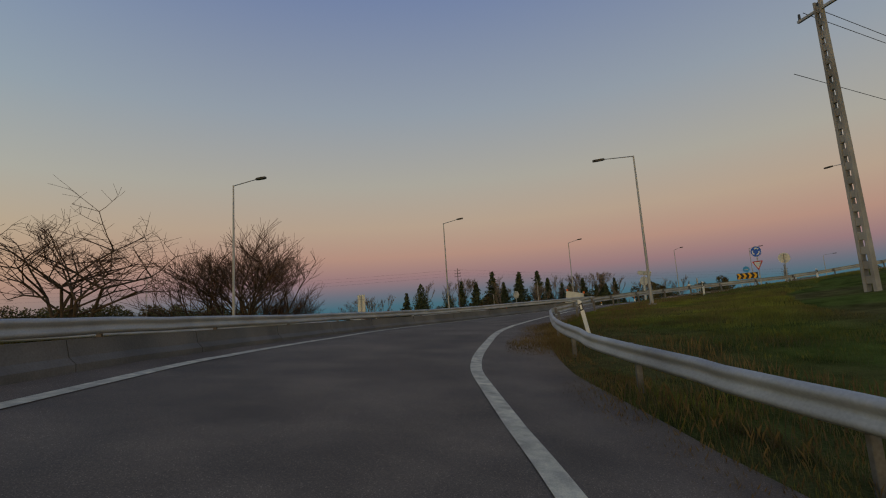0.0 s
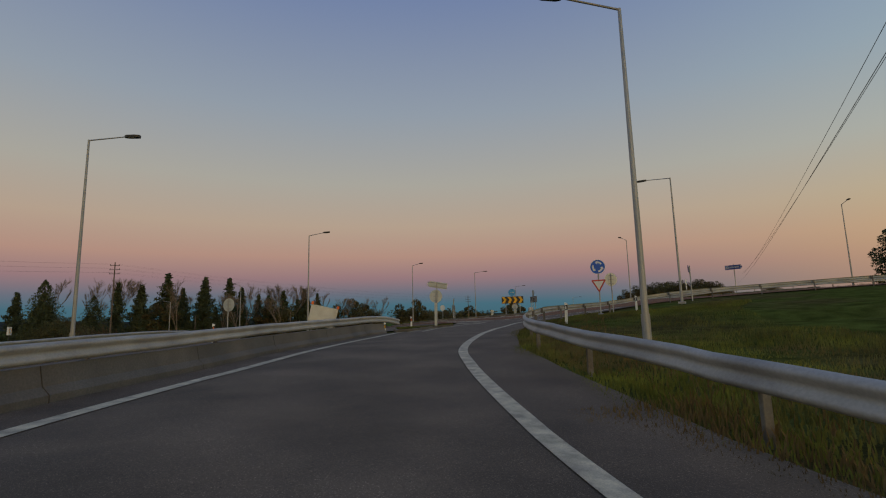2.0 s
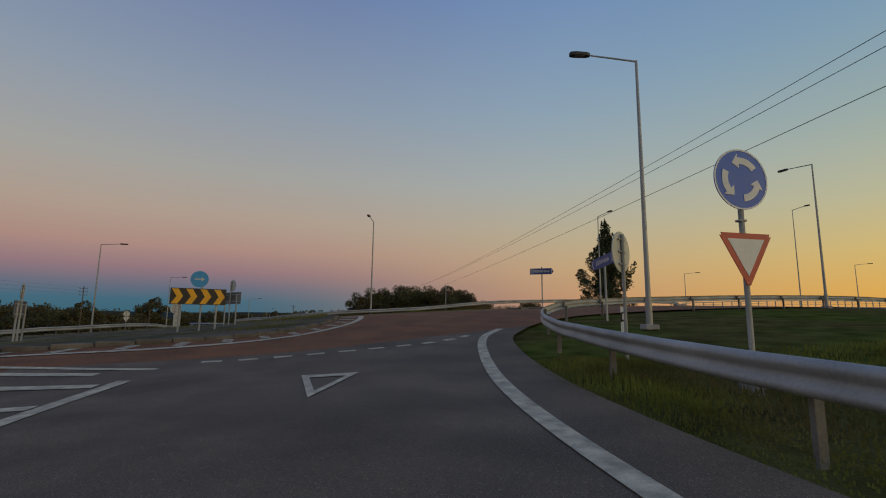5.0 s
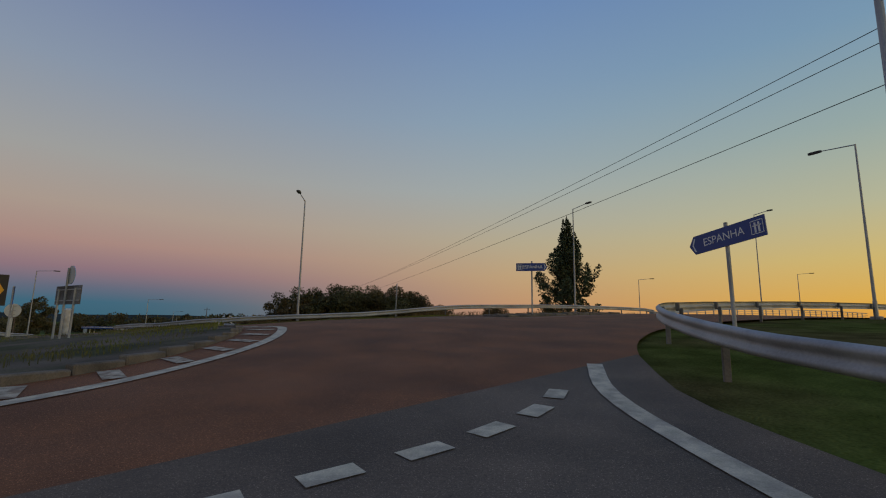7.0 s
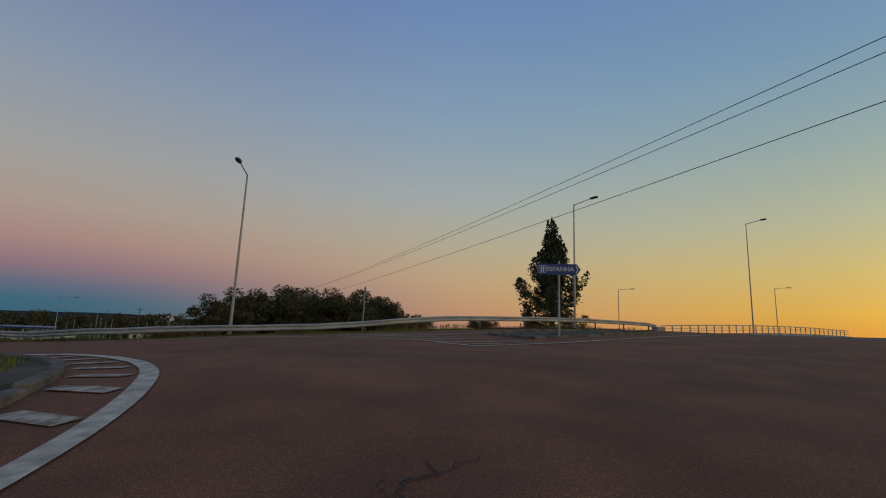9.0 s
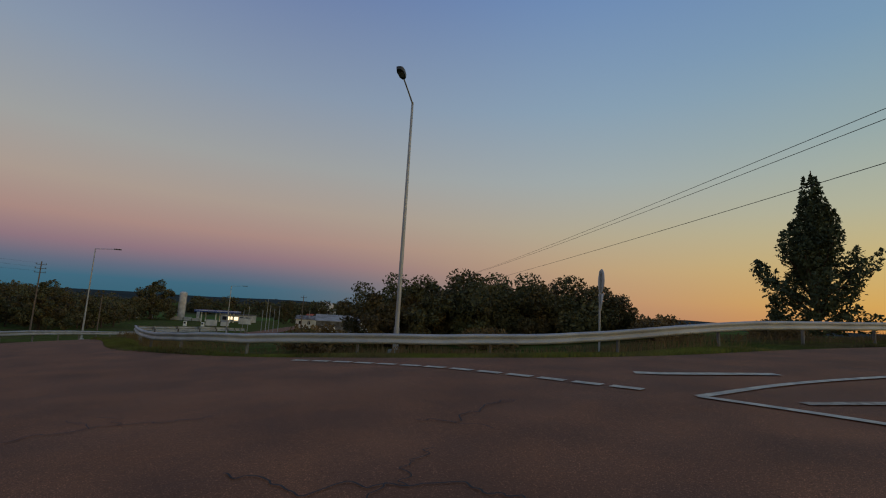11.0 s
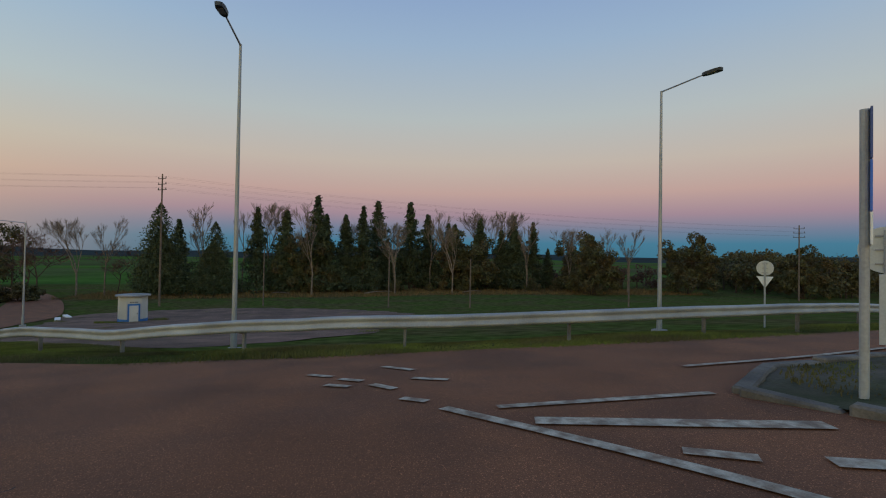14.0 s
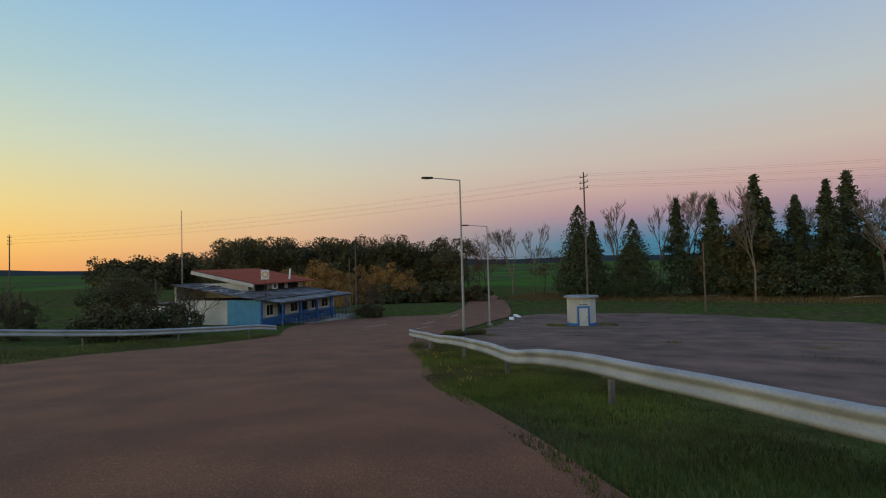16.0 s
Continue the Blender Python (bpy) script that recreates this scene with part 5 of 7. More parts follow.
def conifer(seed, height, radius, label, kind="cypress", name="conifer", n=5200, size=0.22, mat="conifer"):
    top = empty(name, Matrix(), label, "tree", "evergreen trees")
    r = np.random.RandomState(seed)
    bm = bmesh.new()
    tube(bm, (0, 0, -0.3), (0, 0, height * 0.9), 0.03 * height ** 0.9 * 0.5 + 0.05, 0.03, 8)
    part("trunk", bm, M["bark"], top)
    pts = []
    if kind == "cypress":
        lobes = [(r.uniform(-0.35, 0.35) * radius, r.uniform(-0.35, 0.35) * radius, r.uniform(0.55, 1.0) * height, r.uniform(0.4, 0.75) * radius) for _ in range(6)] + [(0, 0, height, radius * 0.75)]
        for k in range(n):
            lx, ly, lh, lr = lobes[k % len(lobes)]
            t = r.uniform(0.03, 1.0) ** 0.9
            w = lr * (min(1.0, (1 - t) * 1.5) ** 0.8) * (0.55 + 0.45 * min(1, t * 5))
            a = r.uniform(0, 2 * math.pi)
            q = w * math.sqrt(r.uniform(0.15, 1.0)) * (1 + 0.18 * math.sin(a * 5 + t * 23 + seed))
            pts.append((lx * (1 - t * 0.4) + q * math.cos(a), ly * (1 - t * 0.4) + q * math.sin(a), t * lh))
    elif kind == "spruce":
        nb = 95
        bm = bmesh.new()
        for k in range(nb):
            t = 0.1 + 0.9 * (k / nb) ** 0.9
            a = k * 2.4 + r.uniform(-0.5, 0.5)
            q = radius * ((1 - t) ** 0.95 * r.uniform(0.45, 1.35) + 0.03)
            dip = r.uniform(0.1, 0.4)
            d = np.array([math.cos(a), math.sin(a)])
            tube(bm, (0, 0, height * t), (d[0] * q * 0.9, d[1] * q * 0.9, height * t - dip * q * 0.75), 0.04, 0.012, 3, cap=False)
            m = int(n / nb * (0.35 + 1.3 * q / radius))
            u = r.uniform(0.12, 1.0, m) ** 0.8
            off = r.normal(size=(m, 3)) * (0.10 * q + 0.12) * np.array([1, 1, 0.8])
            z = height * t - dip * q * u + 0.12 * q * u * u
            pts += (np.column_stack([d[0] * q * u, d[1] * q * u, z]) + off).tolist()
        part("limb", bm, M["bark"], top)
    else:  # broad plumes of an old cypress with gaps between them
        plumes = []
        for k in range(22):  # crowded upright leaders of the middle
            a, d = k * 2.4, radius * 0.4 * math.sqrt(k / 22)
            hh = height * (1.0 - 0.42 * (d / radius / 0.4) ** 1.2) * r.uniform(0.86, 1.02)
            plumes.append((d * math.cos(a), d * math.sin(a), hh * r.uniform(0.3, 0.55), hh, r.uniform(0.12, 0.19) * radius))
        for k in range(40):  # skirt of short tufts on spreading limbs
            a, d = r.uniform(0, 2 * math.pi), radius * r.uniform(0.25, 0.95)
            hh = height * r.uniform(0.12, 0.72 - 0.28 * d / radius)
            plumes.append((d * math.cos(a), d * math.sin(a), max(0.02, hh - r.uniform(0.1, 0.2) * height), hh, r.uniform(0.13, 0.24) * radius))
        share = np.array([(z1 - z0) * w for x, y, z0, z1, w in plumes])
        pick = r.choice(len(plumes), n, p=share / share.sum())
        for k in range(n):
            x, y, z0, z1, w = plumes[pick[k]]
            t = r.uniform(0, 1)
            q = w * math.sin(math.pi * min(1, 0.15 + t * 0.85)) ** 0.6 * math.sqrt(r.uniform(0.05, 1)) * (1 + 0.3 * math.sin(t * 31 + x * 9))
            a = r.uniform(0, 2 * math.pi)
            pts.append((x * (0.75 + 0.25 * t) + q * math.cos(a), y * (0.75 + 0.25 * t) + q * math.sin(a), z0 + (z1 - z0) * t))
        for x, y, z0, z1, w in plumes:
            bm = bmesh.new()
            tube(bm, (0, 0, z0 * 0.6), (x, y, z0 + (z1 - z0) * 0.4), 0.07, 0.03, 5, cap=False)
            part("limb", bm, M["bark"], top)
    cards("crown", pts, size, mat, top, seed, 0.42)
    return top


def bush(seed, radius, height, label, n=6000, size=0.11, mat="leaf", name="bush", category="bush", group="evergreen bushes"):
    """A broadleaved bush: clumps of small leaves on thin stems, with an uneven outline."""
    top = empty(name, Matrix(), label, category, group)
    r = np.random.RandomState(seed)
    clumps = []
    for _ in range(46):
        a, d = r.uniform(0, 2 * math.pi), radius * math.sqrt(r.uniform(0, 1))
        z = height * r.uniform(0.12, 1.0) * math.sqrt(max(0.05, 1 - 0.75 * (d / radius) ** 2))
        clumps.append((d * math.cos(a), d * math.sin(a), z, r.uniform(0.14, 0.3) * radius))
    pts = []
    for k in range(n):
        x, y, z, w = clumps[k % len(clumps)]
        v = r.normal(size=3)
        v /= np.linalg.norm(v)
        q = w * r.uniform(0.35, 1.08) ** 0.6
        pts.append((x + v[0] * q, y + v[1] * q, max(0.02, z + v[2] * q * 0.9)))
    bm = bmesh.new()
    for x, y, z, w in clumps[::2]:
        tube(bm, (x * 0.15, y * 0.15, -0.2), (x, y, z), 0.045, 0.015, 5, cap=False)
    part("stem", bm, M["bark"], top)
    cards("foliage", pts, size, mat, top, seed + 1, 0.55)
    return top


def plant(proto, spots, seed, base_h, group=None):
    """Stands copies of a prototype at (x, y, height), each turned its own way; the prototype takes the first spot."""
    r = random.Random(seed)
    for k, (x, y, h) in enumerate(spots):
        s = h / base_h
        m = at(x, y, r.uniform(0, 360)) @ Matrix.Diagonal((s * r.uniform(0.9, 1.12), s * r.uniform(0.9, 1.12), s, 1))
        if k == 0:
            proto.matrix_basis = m
        else:
            copy_thing(proto, m)


plant(conifer(3, 14.0, 5.2, "tall dark broad-based cypress beside the yard", "cypress", "cypress", 22000, 0.17), [(-121.5, 7.4, 18.0), (-122.5, 17.0, 11.5)], 1, 14.0)
plant(conifer(5, 17.0, 4.4, "dark spruce in the row of trees beyond the meadow", "spruce", "spruce", 9000, 0.24),
      [(-129.3, 24, 18.7), (-131, 36.6, 20.0), (-139.6, 51.2, 20.4), (-139.7, 69.6, 15.7), (-137.8, 92.7, 16.5), (-131.3, 46.9, 18.2)], 2, 17.0)
plant(conifer(8, 16.0, 4.2, "dark ragged conifer in the row of trees beyond the meadow", "spruce", "spruce", 8000, 0.26),
      [(-134.3, 38.6, 18.2), (-141, 59.7, 19.8), (-138.7, 87.5, 17.3), (-130.6, 30, 16.2), (-136.5, 43.1, 16.2), (-141.9, 64.6, 17.2), (-136.6, 77.3, 16.2), (-139.7, 5.9, 14.5)], 3, 16.0)
rt = random.Random(31)
plant(conifer(13, 13.0, 3.8, "dark ragged conifer filling the row of trees", "spruce", "spruce", 8000, 0.24),
      [(-129 - rt.uniform(0, 14), 31 + 5.6 * k + rt.uniform(-2, 2), rt.uniform(10, 17)) for k in range(15)], 31, 13.0)
plant(bush(22, 3.6, 6.0, "dark understorey bush below the row of trees", 7000, 0.17, "leaf", "bush", "bush", "evergreen bushes"),
      [(-125 - rt.uniform(0, 12), 36 + 6.5 * k + rt.uniform(-2, 2), rt.uniform(2.6, 6.0)) for k in range(13)], 32, 6.0)
plant(bare_tree(11, 19.0, 0.32, "pale_bark", "tall leafless poplar with pale slender branches", 1.3, 0.2, 6, 0.34, (2, 3), 0.02, stems=1),
      [(-137.3, 20, 21.0), (-128.3, -4.4, 14.7), (-135.3, 12.1, 18.2), (-138.8, 64.7, 19.3), (-126.2, 106.1, 15.1), (-126.7, 114.1, 15.4), (-121.5, 35.7, 17.7), (-123.3, 53.3, 15.3), (-127.6, 86.4, 16.1)], 4, 19.0)
plant(bare_tree(17, 19.0, 0.36, "pale_bark", "tall leafless poplar with spreading pale twigs", 1.2, 0.19, 6, 0.36, (2, 3), 0.02, stems=1),
      [(-137, 26.2, 20.9), (-139.5, 42.9, 15.8), (-139.6, 77.2, 19.5), (-138.6, 82.3, 19.2), (-126.8, 98.2, 14.6), (-134.4, 55, 15.3), (-125, -7.9, 13.8), (-120.3, 65.5, 14.0)], 5, 19.0)
plant(bush(21, 5.0, 11.0, "round dark evergreen tree with a dense crown", 11000, 0.22, "leaf", "round_tree", "tree", "evergreen trees"),
      [(-130.5, 33.8, 14.5), (-115.8, 97.2, 9.7), (-120.4, 126.5, 11.4), (-102.5, 142.3, 9.0), (-146.7, 252.9, 14.0), (-92.9, 277.4, 9.0), (-56.2, 222.9, 7.5), (-34.5, 201, 8.0), (-131.6, 72.3, 11.2), (-132.1, 103.3, 11.7)], 6, 11.0)
plant(bare_tree(23, 15.0, 0.9, "bark", "leafless brownish tree with a fine twiggy crown", 0.5, 0.16, 6, 0.22, (2, 3), 0.026), [(-124.9, -14.5, 14.2), (-136.1, -21.7, 12.7), (-130.4, -2.9, 11.7)], 7, 15.0)
plant(bare_tree(29, 11.0, 0.75, "bark", "big leafless tree with many upswept twiggy stems", 0.75, 0.085, 5, 0.3, (3, 4), 0.009, stems=14, splay=0.85), [(-24.54, -34.83, 14.8), (-34.74, -30.83, 6.5)], 8, 11.0)
plant(bare_tree(31, 11.0, 1.25, "bark", "broad leafless tree with crooked spreading branches", 0.35, 0.13, 6, 0.3, (2, 3), 0.01, stems=5, splay=0.6), [(-10.57, -46.14, 14.0)], 9, 11.0)
plant(bare_tree(37, 4.0, 0.8, "bark", "small leafless roadside shrub", 0.6, 0.05, 4, 0.3, (3, 3), 0.009, stems=7, splay=0.8), [(-82.0, -13.0, 4.5), (-49.5, -3.8, 3.4), (-39, -5.5, 3.2)], 15, 4.0)
big = conifer(43, 12.0, 3.4, "tall old cypress with ragged dark plumes behind the guard rail", "plumes", "old_cypress", 21000, 0.13)
plant(big, [(23.63, 69.46, 15.0)], 10, 12.0)
hedge = bush(51, 2.7, 3.2, "dense dark evergreen bush behind the guard rail", 16000, 0.075)
plant(hedge, [(-7.83, 52.32, 2.6), (-6.25, 53.19, 3.7), (-4.12, 53.66, 4.0), (-2.02, 53.29, 3.3), (-0.26, 54.07, 3.7), (1.49, 54.41, 3.0), (2.65, 53.83, 2.1), (-4.99, 56.18, 4.0), (-0.75, 56.76, 3.5)], 11, 3.2)
plant(bush(61, 3.0, 5.0, "dark evergreen shrub tree beside the cafe", 16000, 0.07), [(-45.8, -5.8, 4.5), (-36, -9, 4.2), (-41.5, -9.5, 2.6)], 12, 5.0)
plant(bush(67, 1.7, 1.8, "clipped green garden bush by the guard rail", 6000, 0.07), [(-43.2, -0.8, 2.2), (-47.0, -1.8, 1.8), (-74.8, -6.5, 1.4)], 13, 1.8)
plant(bush(71, 2.4, 2.6, "dark low bush beside the far road", 6000, 0.13), [(-104, -21, 3.0), (-107, -18, 3.2), (-110, -15, 3.2), (-101, -24, 3.0), (-113, -11, 2.6)], 14, 2.6)
plant(bush(73, 1.6, 1.0, "low ochre scrub at the foot of the bushes", 3500, 0.07, "dry", "scrub", "scrub", "ochre scrub"), [(-10.09, 49.43, 0.9), (-3.51, 49.83, 0.8), (3.93, 51.17, 1.0), (9.13, 52.02, 0.8)], 16, 1.0)


def woodland(name, label, spots, seed, mat="leaf", size=0.5, per=420, height=14.0, radius=5.0):
    """Distant woodland as one mass of separate leafy crowns on trunks."""
    r = np.random.RandomState(seed)
    pts, bm = [], bmesh.new()
    for (x, y) in spots:
        h, z, rad = height * r.uniform(0.75, 1.15), gz(x, y), radius * r.uniform(0.7, 1.2)
        tube(bm, (x, y, z - 0.5), (x, y, z + h * 0.7), 0.25, 0.1, 5, cap=False)
        for _ in range(9):
            a, d = r.uniform(0, 6.28), rad * math.sqrt(r.uniform(0, 1)) * 0.8
            cz = z + h * r.uniform(0.16, 0.92)
            for _ in range(per // 9):
                v = r.normal(size=3)
                v /= np.linalg.norm(v)
                q = rad * 0.42 * r.uniform(0.5, 1.1)
                pts.append((x + d * math.cos(a) + v[0] * q, y + d * math.sin(a) + v[1] * q, cz + v[2] * q * 0.8))
    top = tagged(new(name), label, "woodland", kind="stuff")
    part("trunk", bm, M["bark"], top)
    cards("crown", pts, size, mat, top, seed, 0.6)


rw = random.Random(9)
woodland("woodland", "dark evergreen wood along the far side of the road", [(-127 - 46 * u + rw.uniform(-6, 6), -100 + 54 * u + rw.uniform(-16, 8)) for u in [rw.random() for _ in range(130)]], 5, height=15.6, radius=6, size=0.32, per=1300)
woodland("woodland", "low dark wood at the edge of far fields", [(-150 + rw.uniform(-24, 20), -186 + rw.uniform(-15, 15)) for _ in range(40)], 6, height=14, radius=7, size=0.55, per=600)
woodland("woodland", "low dark wood beyond the outer road", [(-180 + rw.uniform(-40, 40), -108 - 25 * rw.random()) for _ in range(60)], 7, height=9, radius=6, size=0.36, per=800)
woodland("woodland", "wooded slope beyond the meadow", [(-125 - 105 * u + rw.uniform(-10, 10), 142 + 140 * u + rw.uniform(-14, 14)) for u in [rw.random() for _ in range(90)]], 8, height=11, radius=6, size=0.36, per=800)
woodland("woodland", "dark scrub wood at the end of the meadow", [(-106 - 65 * u + rw.uniform(-5, 5), 156 + 115 * u + rw.uniform(-8, 8)) for u in [rw.random() for _ in range(60)]], 12, height=9, radius=4.5, size=0.32, per=700)
woodland("woodland", "far dark tree belt behind the fuel station", [(-229 + 275 * u, 407 + rw.uniform(-25, 25)) for u in [rw.random() for _ in range(110)]], 9, height=12, radius=9, size=0.7, per=600)
woodland("woodland", "scrub and saplings beyond the meadow row", [(-142 - rw.uniform(0, 14), 44 + 100 * rw.random()) for _ in range(50)], 10, mat="twig", height=6, radius=3.5, size=0.32, per=420)


def reeds(cx, cy, n, lx, ly, h, seed):
    r = np.random.RandomState(seed)
    vs, fs = [], []
    for k in range(n):
        u, v = r.uniform(-1, 1, 2)
        x, y = cx + u * lx * 0.85 - v * ly * 0.5, cy + u * lx * 0.5 + v * ly * 0.85
        hh, a = h * r.uniform(0.5, 1.1) * (1 - 0.5 * abs(u)), r.uniform(0, 6.28)
        z = gz(x, y)
        b = len(vs)
        w = 0.06
        dx, dy = r.uniform(-0.5, 0.5, 2)
        vs += [(x - w * math.cos(a), y - w * math.sin(a), z), (x + w * math.cos(a), y + w * math.sin(a), z), (x + dx, y + dy, z + hh)]
        fs.append((b, b + 1, b + 2))
    tagged(raw("reed_bed", vs, fs, M["reed"]), "tall ochre reed bed behind the cafe", "reeds", kind="stuff")


plant(bush(81, 4.2, 6.0, "rounded ochre willow scrub without leaves behind the cafe", 9000, 0.13, "reed", "willow_scrub", "bush", "ochre willow scrub"),
      [(-99 - 2.3 * k, -31 + 2.6 * k + rw.uniform(-2, 2), rw.uniform(4.6, 7.4)) for k in (-3, -2, -1, 0, 1, 2, 3)], 44, 6.0)
reeds(-98, -32, 5000, 13, 3, 3.6, 3)

# ---------------------------------------------------------------- the cafe beside the side road
def corrugated(p00, p10, p01, wave, amp, mat, name, parent, thick=0.01):
    """A wavy sheet spanned by p00->p10 (across the waves) and p00->p01 (along them)."""
    a, b, c = Vector(p00), Vector(p10), Vector(p01)
    n = max(8, int((b - a).length / wave * 4))
    nrm = (b - a).cross(c - a).normalized()
    vs, fs = [], []
    for k in range(n + 1):
        o = nrm * amp * math.sin(2 * math.pi * k / 4 + 0.3)
        e = a + (b - a) * (k / n) + o
        vs += [tuple(e), tuple(e + (c - a))]
    for k in range(n):
        fs.append((2 * k, 2 * k + 2, 2 * k + 3, 2 * k + 1))
    return raw(name, vs, fs, M[mat], parent=parent)


def slab(parent, name, pts, thick, mat, label=""):
    """A flat plate of the given corners, thickened downwards."""
    bm = bmesh.new()
    f = [bm.verts.new(p) for p in pts]
    g = [bm.verts.new(Vector(p) - Vector((0, 0, thick))) for p in pts]
    bm.faces.new(f)
    bm.faces.new(g[::-1])
    for k in range(len(f)):
        bm.faces.new((f[k], f[(k + 1) % len(f)], g[(k + 1) % len(f)], g[k]))
    return part(name, bm, M[mat], parent, label)


def block(parent, name, lo, hi, mat, label="", bevel=0.0):
    bm = bmesh.new()
    box(bm, (lo[0] + hi[0]) / 2, (lo[1] + hi[1]) / 2, (lo[2] + hi[2]) / 2, hi[0] - lo[0], hi[1] - lo[1], hi[2] - lo[2], bevel=bevel)
    return part(name, bm, M[mat], parent, label)


def cafe():
    # local x runs along the facade, v is the depth away from the road
    yaw = 190.0
    top = empty("cafe", pose(-59.8, -8.2, -4.5, 0, 0, yaw) @ Matrix.Scale(1.2, 4), "low white and blue cafe with patched grey and red roofs", "building")
    L, D = 10.8, 9.3
    sy_ = -1.0

    def P(u, v, z):
        return (u, -v * sy_, z)

    def B(name, u0, u1, v0, v1, z0, z1, mat, label="", parent=top):
        a, b = P(u0, v0, z0), P(u1, v1, z1)
        return block(parent, name, tuple(min(p, q) for p, q in zip(a, b)), tuple(max(p, q) for p, q in zip(a, b)), mat, label)

    B("facade_wall", 0, L, 0.0, 0.22, -0.9, 2.2, "plaster", "white plastered facade")
    B("dado", 0, L, -0.03, 0.0, -0.9, 0.72, "bluewash", "deep blue painted dado")
    B("back_wall", 0, L, D - 0.22, D, -0.9, 3.4, "plaster")
    B("far_wall", L - 0.22, L, 0.22, D - 0.22, -0.9, 2.25, "plaster")
    B("near_wall", 0.06, 0.22, 0.22, D - 0.22, -0.9, 2.2, "plaster")
    corrugated(P(-0.02, 0.0, -0.7), P(-0.02, 3.4, -0.7), P(-0.02, 0.0, 2.25), 0.16, 0.018, "bluesheet", "blue_sheet_wall", top)
    corrugated(P(-0.02, 3.4, -0.7), P(-0.02, D, -0.7), P(-0.02, 3.4, 1.9), 0.2, 0.018, "plaster", "white_sheet_wall", top)
    # openings of the facade
    for (u, w, z0, z1, door) in [(0.6, 0.9, 0.85, 1.85, False), (2.1, 0.9, -0.1, 2.0, True), (3.7, 1.1, 0.85, 1.85, False), (5.3, 0.95, -0.1, 2.05, True), (6.8, 1.1, 0.85, 1.85, False), (8.5, 1.1, 0.85, 1.85, False)]:
        fr = B("door" if door else "window", u, u + w, -0.06, -0.032, z0, z1, "bluewash" if door else "white", "blue painted door" if door else "white-framed window")
        if door:
            B("door_glass", u + 0.15, u + w - 0.15, -0.075, -0.062, z0 + 1.0, z1 - 0.12, "window", parent=fr)
        else:
            B("pane", u + 0.07, u + w / 2 - 0.03, -0.075, -0.062, z0 + 0.08, z1 - 0.08, "window", parent=fr)
            B("pane", u + w / 2 + 0.03, u + w - 0.07, -0.075, -0.062, z0 + 0.08, z1 - 0.08, "window", parent=fr)
    for k in range(5):
        B("pilaster", 2.5 * k, 0.2 + 2.5 * k, -0.09, -0.03, -0.9, 2.2, "bluewash")
    # porch with a grey sheet roof on thin posts
    corrugated(P(0.2, -1.9, 2.02), P(L + 0.5, -1.9, 2.02), P(0.2, 0.1, 2.24), 0.17, 0.022, "fibre", "porch_roof", top)
    B("porch_beam", 0.3, L + 0.4, -1.85, -1.75, 1.86, 1.98, "dark")
    for k in range(5):
        B("porch_post", 0.5 + 2.4 * k, 0.58 + 2.4 * k, -1.83, -1.76, -0.6, 1.87, "bluewash")
    B("terrace", 0.1, L + 0.6, -2.1, -0.03, -0.9, -0.08, "concrete")
    for z in (0.35, 0.75):
        B("terrace_rail", 0.5, L + 0.4, -1.90, -1.86, z, z + 0.05, "dark")
    for k in range(16):
        B("baluster", 0.6 + 0.62 * k, 0.63 + 0.62 * k, -1.895, -1.865, -0.08, 0.76, "dark")
    # lower grey roofs, patched, rising towards the back
    for k in range(2):
        u0, u1 = -0.35 + 1.5 * k, -0.35 + 1.5 * (k + 1) + 0.08
        dz = 0.02 * (k % 2)
        corrugated(P(u0, -0.25, 2.25 + dz), P(u1, -0.25, 2.25 + dz), P(u0, D + 0.2, 3.6 + dz), 0.17, 0.02, "fibre", "roof_sheet", top)
    for k in range(6):
        u0, u1 = 2.65 + 1.33 * k, 2.65 + 1.33 * (k + 1) + 0.06
        corrugated(P(u0, -0.25, 2.27 + 0.02 * (k % 2)), P(u1, -0.25, 2.27 + 0.02 * (k % 2)), P(u0, 3.5, 2.8), 0.17, 0.02, "fibre", "roof_sheet", top)
    r = random.Random(3)
    for _ in range(11):
        u, v = r.uniform(-0.1, 2.6), r.uniform(0.4, 7.5)
        z = 2.27 + (v + 0.25) * 0.1415
        bm = bmesh.new()
        a = P(u, v, z + 0.06)
        box(bm, 0, 0, 0, r.uniform(0.25, 1.6), 0.12, 0.07, pose(*a, 8.1 * sy_ * -1, 0, r.uniform(-12, 12)))
        part("roof_batten", bm, M["wood" if r.random() < 0.5 else "plaster"], top)
    # raised rear block with the red roof
    B("upper_wall", 3.0, L - 0.4, 3.5, D - 0.3, 2.2, 3.4, "plaster", "dingy plaster of the raised block")
    for u in (3.4, 5.9, 8.0):
        B("upper_window", u, u + 1.5, 3.42, 3.49, 2.8, 3.3, "window")
    a, b, c = P(2.4, 2.7, 3.5), P(L + 0.3, 2.7, 3.5), P(2.4, D + 0.6, 4.8)
    corrugated(a, b, c, 0.24, 0.035, "tile", "red_roof", top)
    bm = bmesh.new()
    tube(bm, P(2.35, 2.65, 3.44), P(L + 0.35, 2.65, 3.44), 0.07, 0.07, 4)
    part("eaves_trim", bm, M["tile"], top)
    bm = bmesh.new()
    tube(bm, P(L + 0.3, 2.7, 3.44), P(L + 0.3, D + 0.6, 4.74), 0.07, 0.07, 4)
    part("eaves_trim", bm, M["tile"], top)
    slab(top, "fascia", [P(2.28, 2.7, 3.46), P(2.28, D + 0.6, 4.76), P(2.38, D + 0.6, 4.76), P(2.38, 2.7, 3.46)], 0.32, "plaster", "peeling white fascia board")
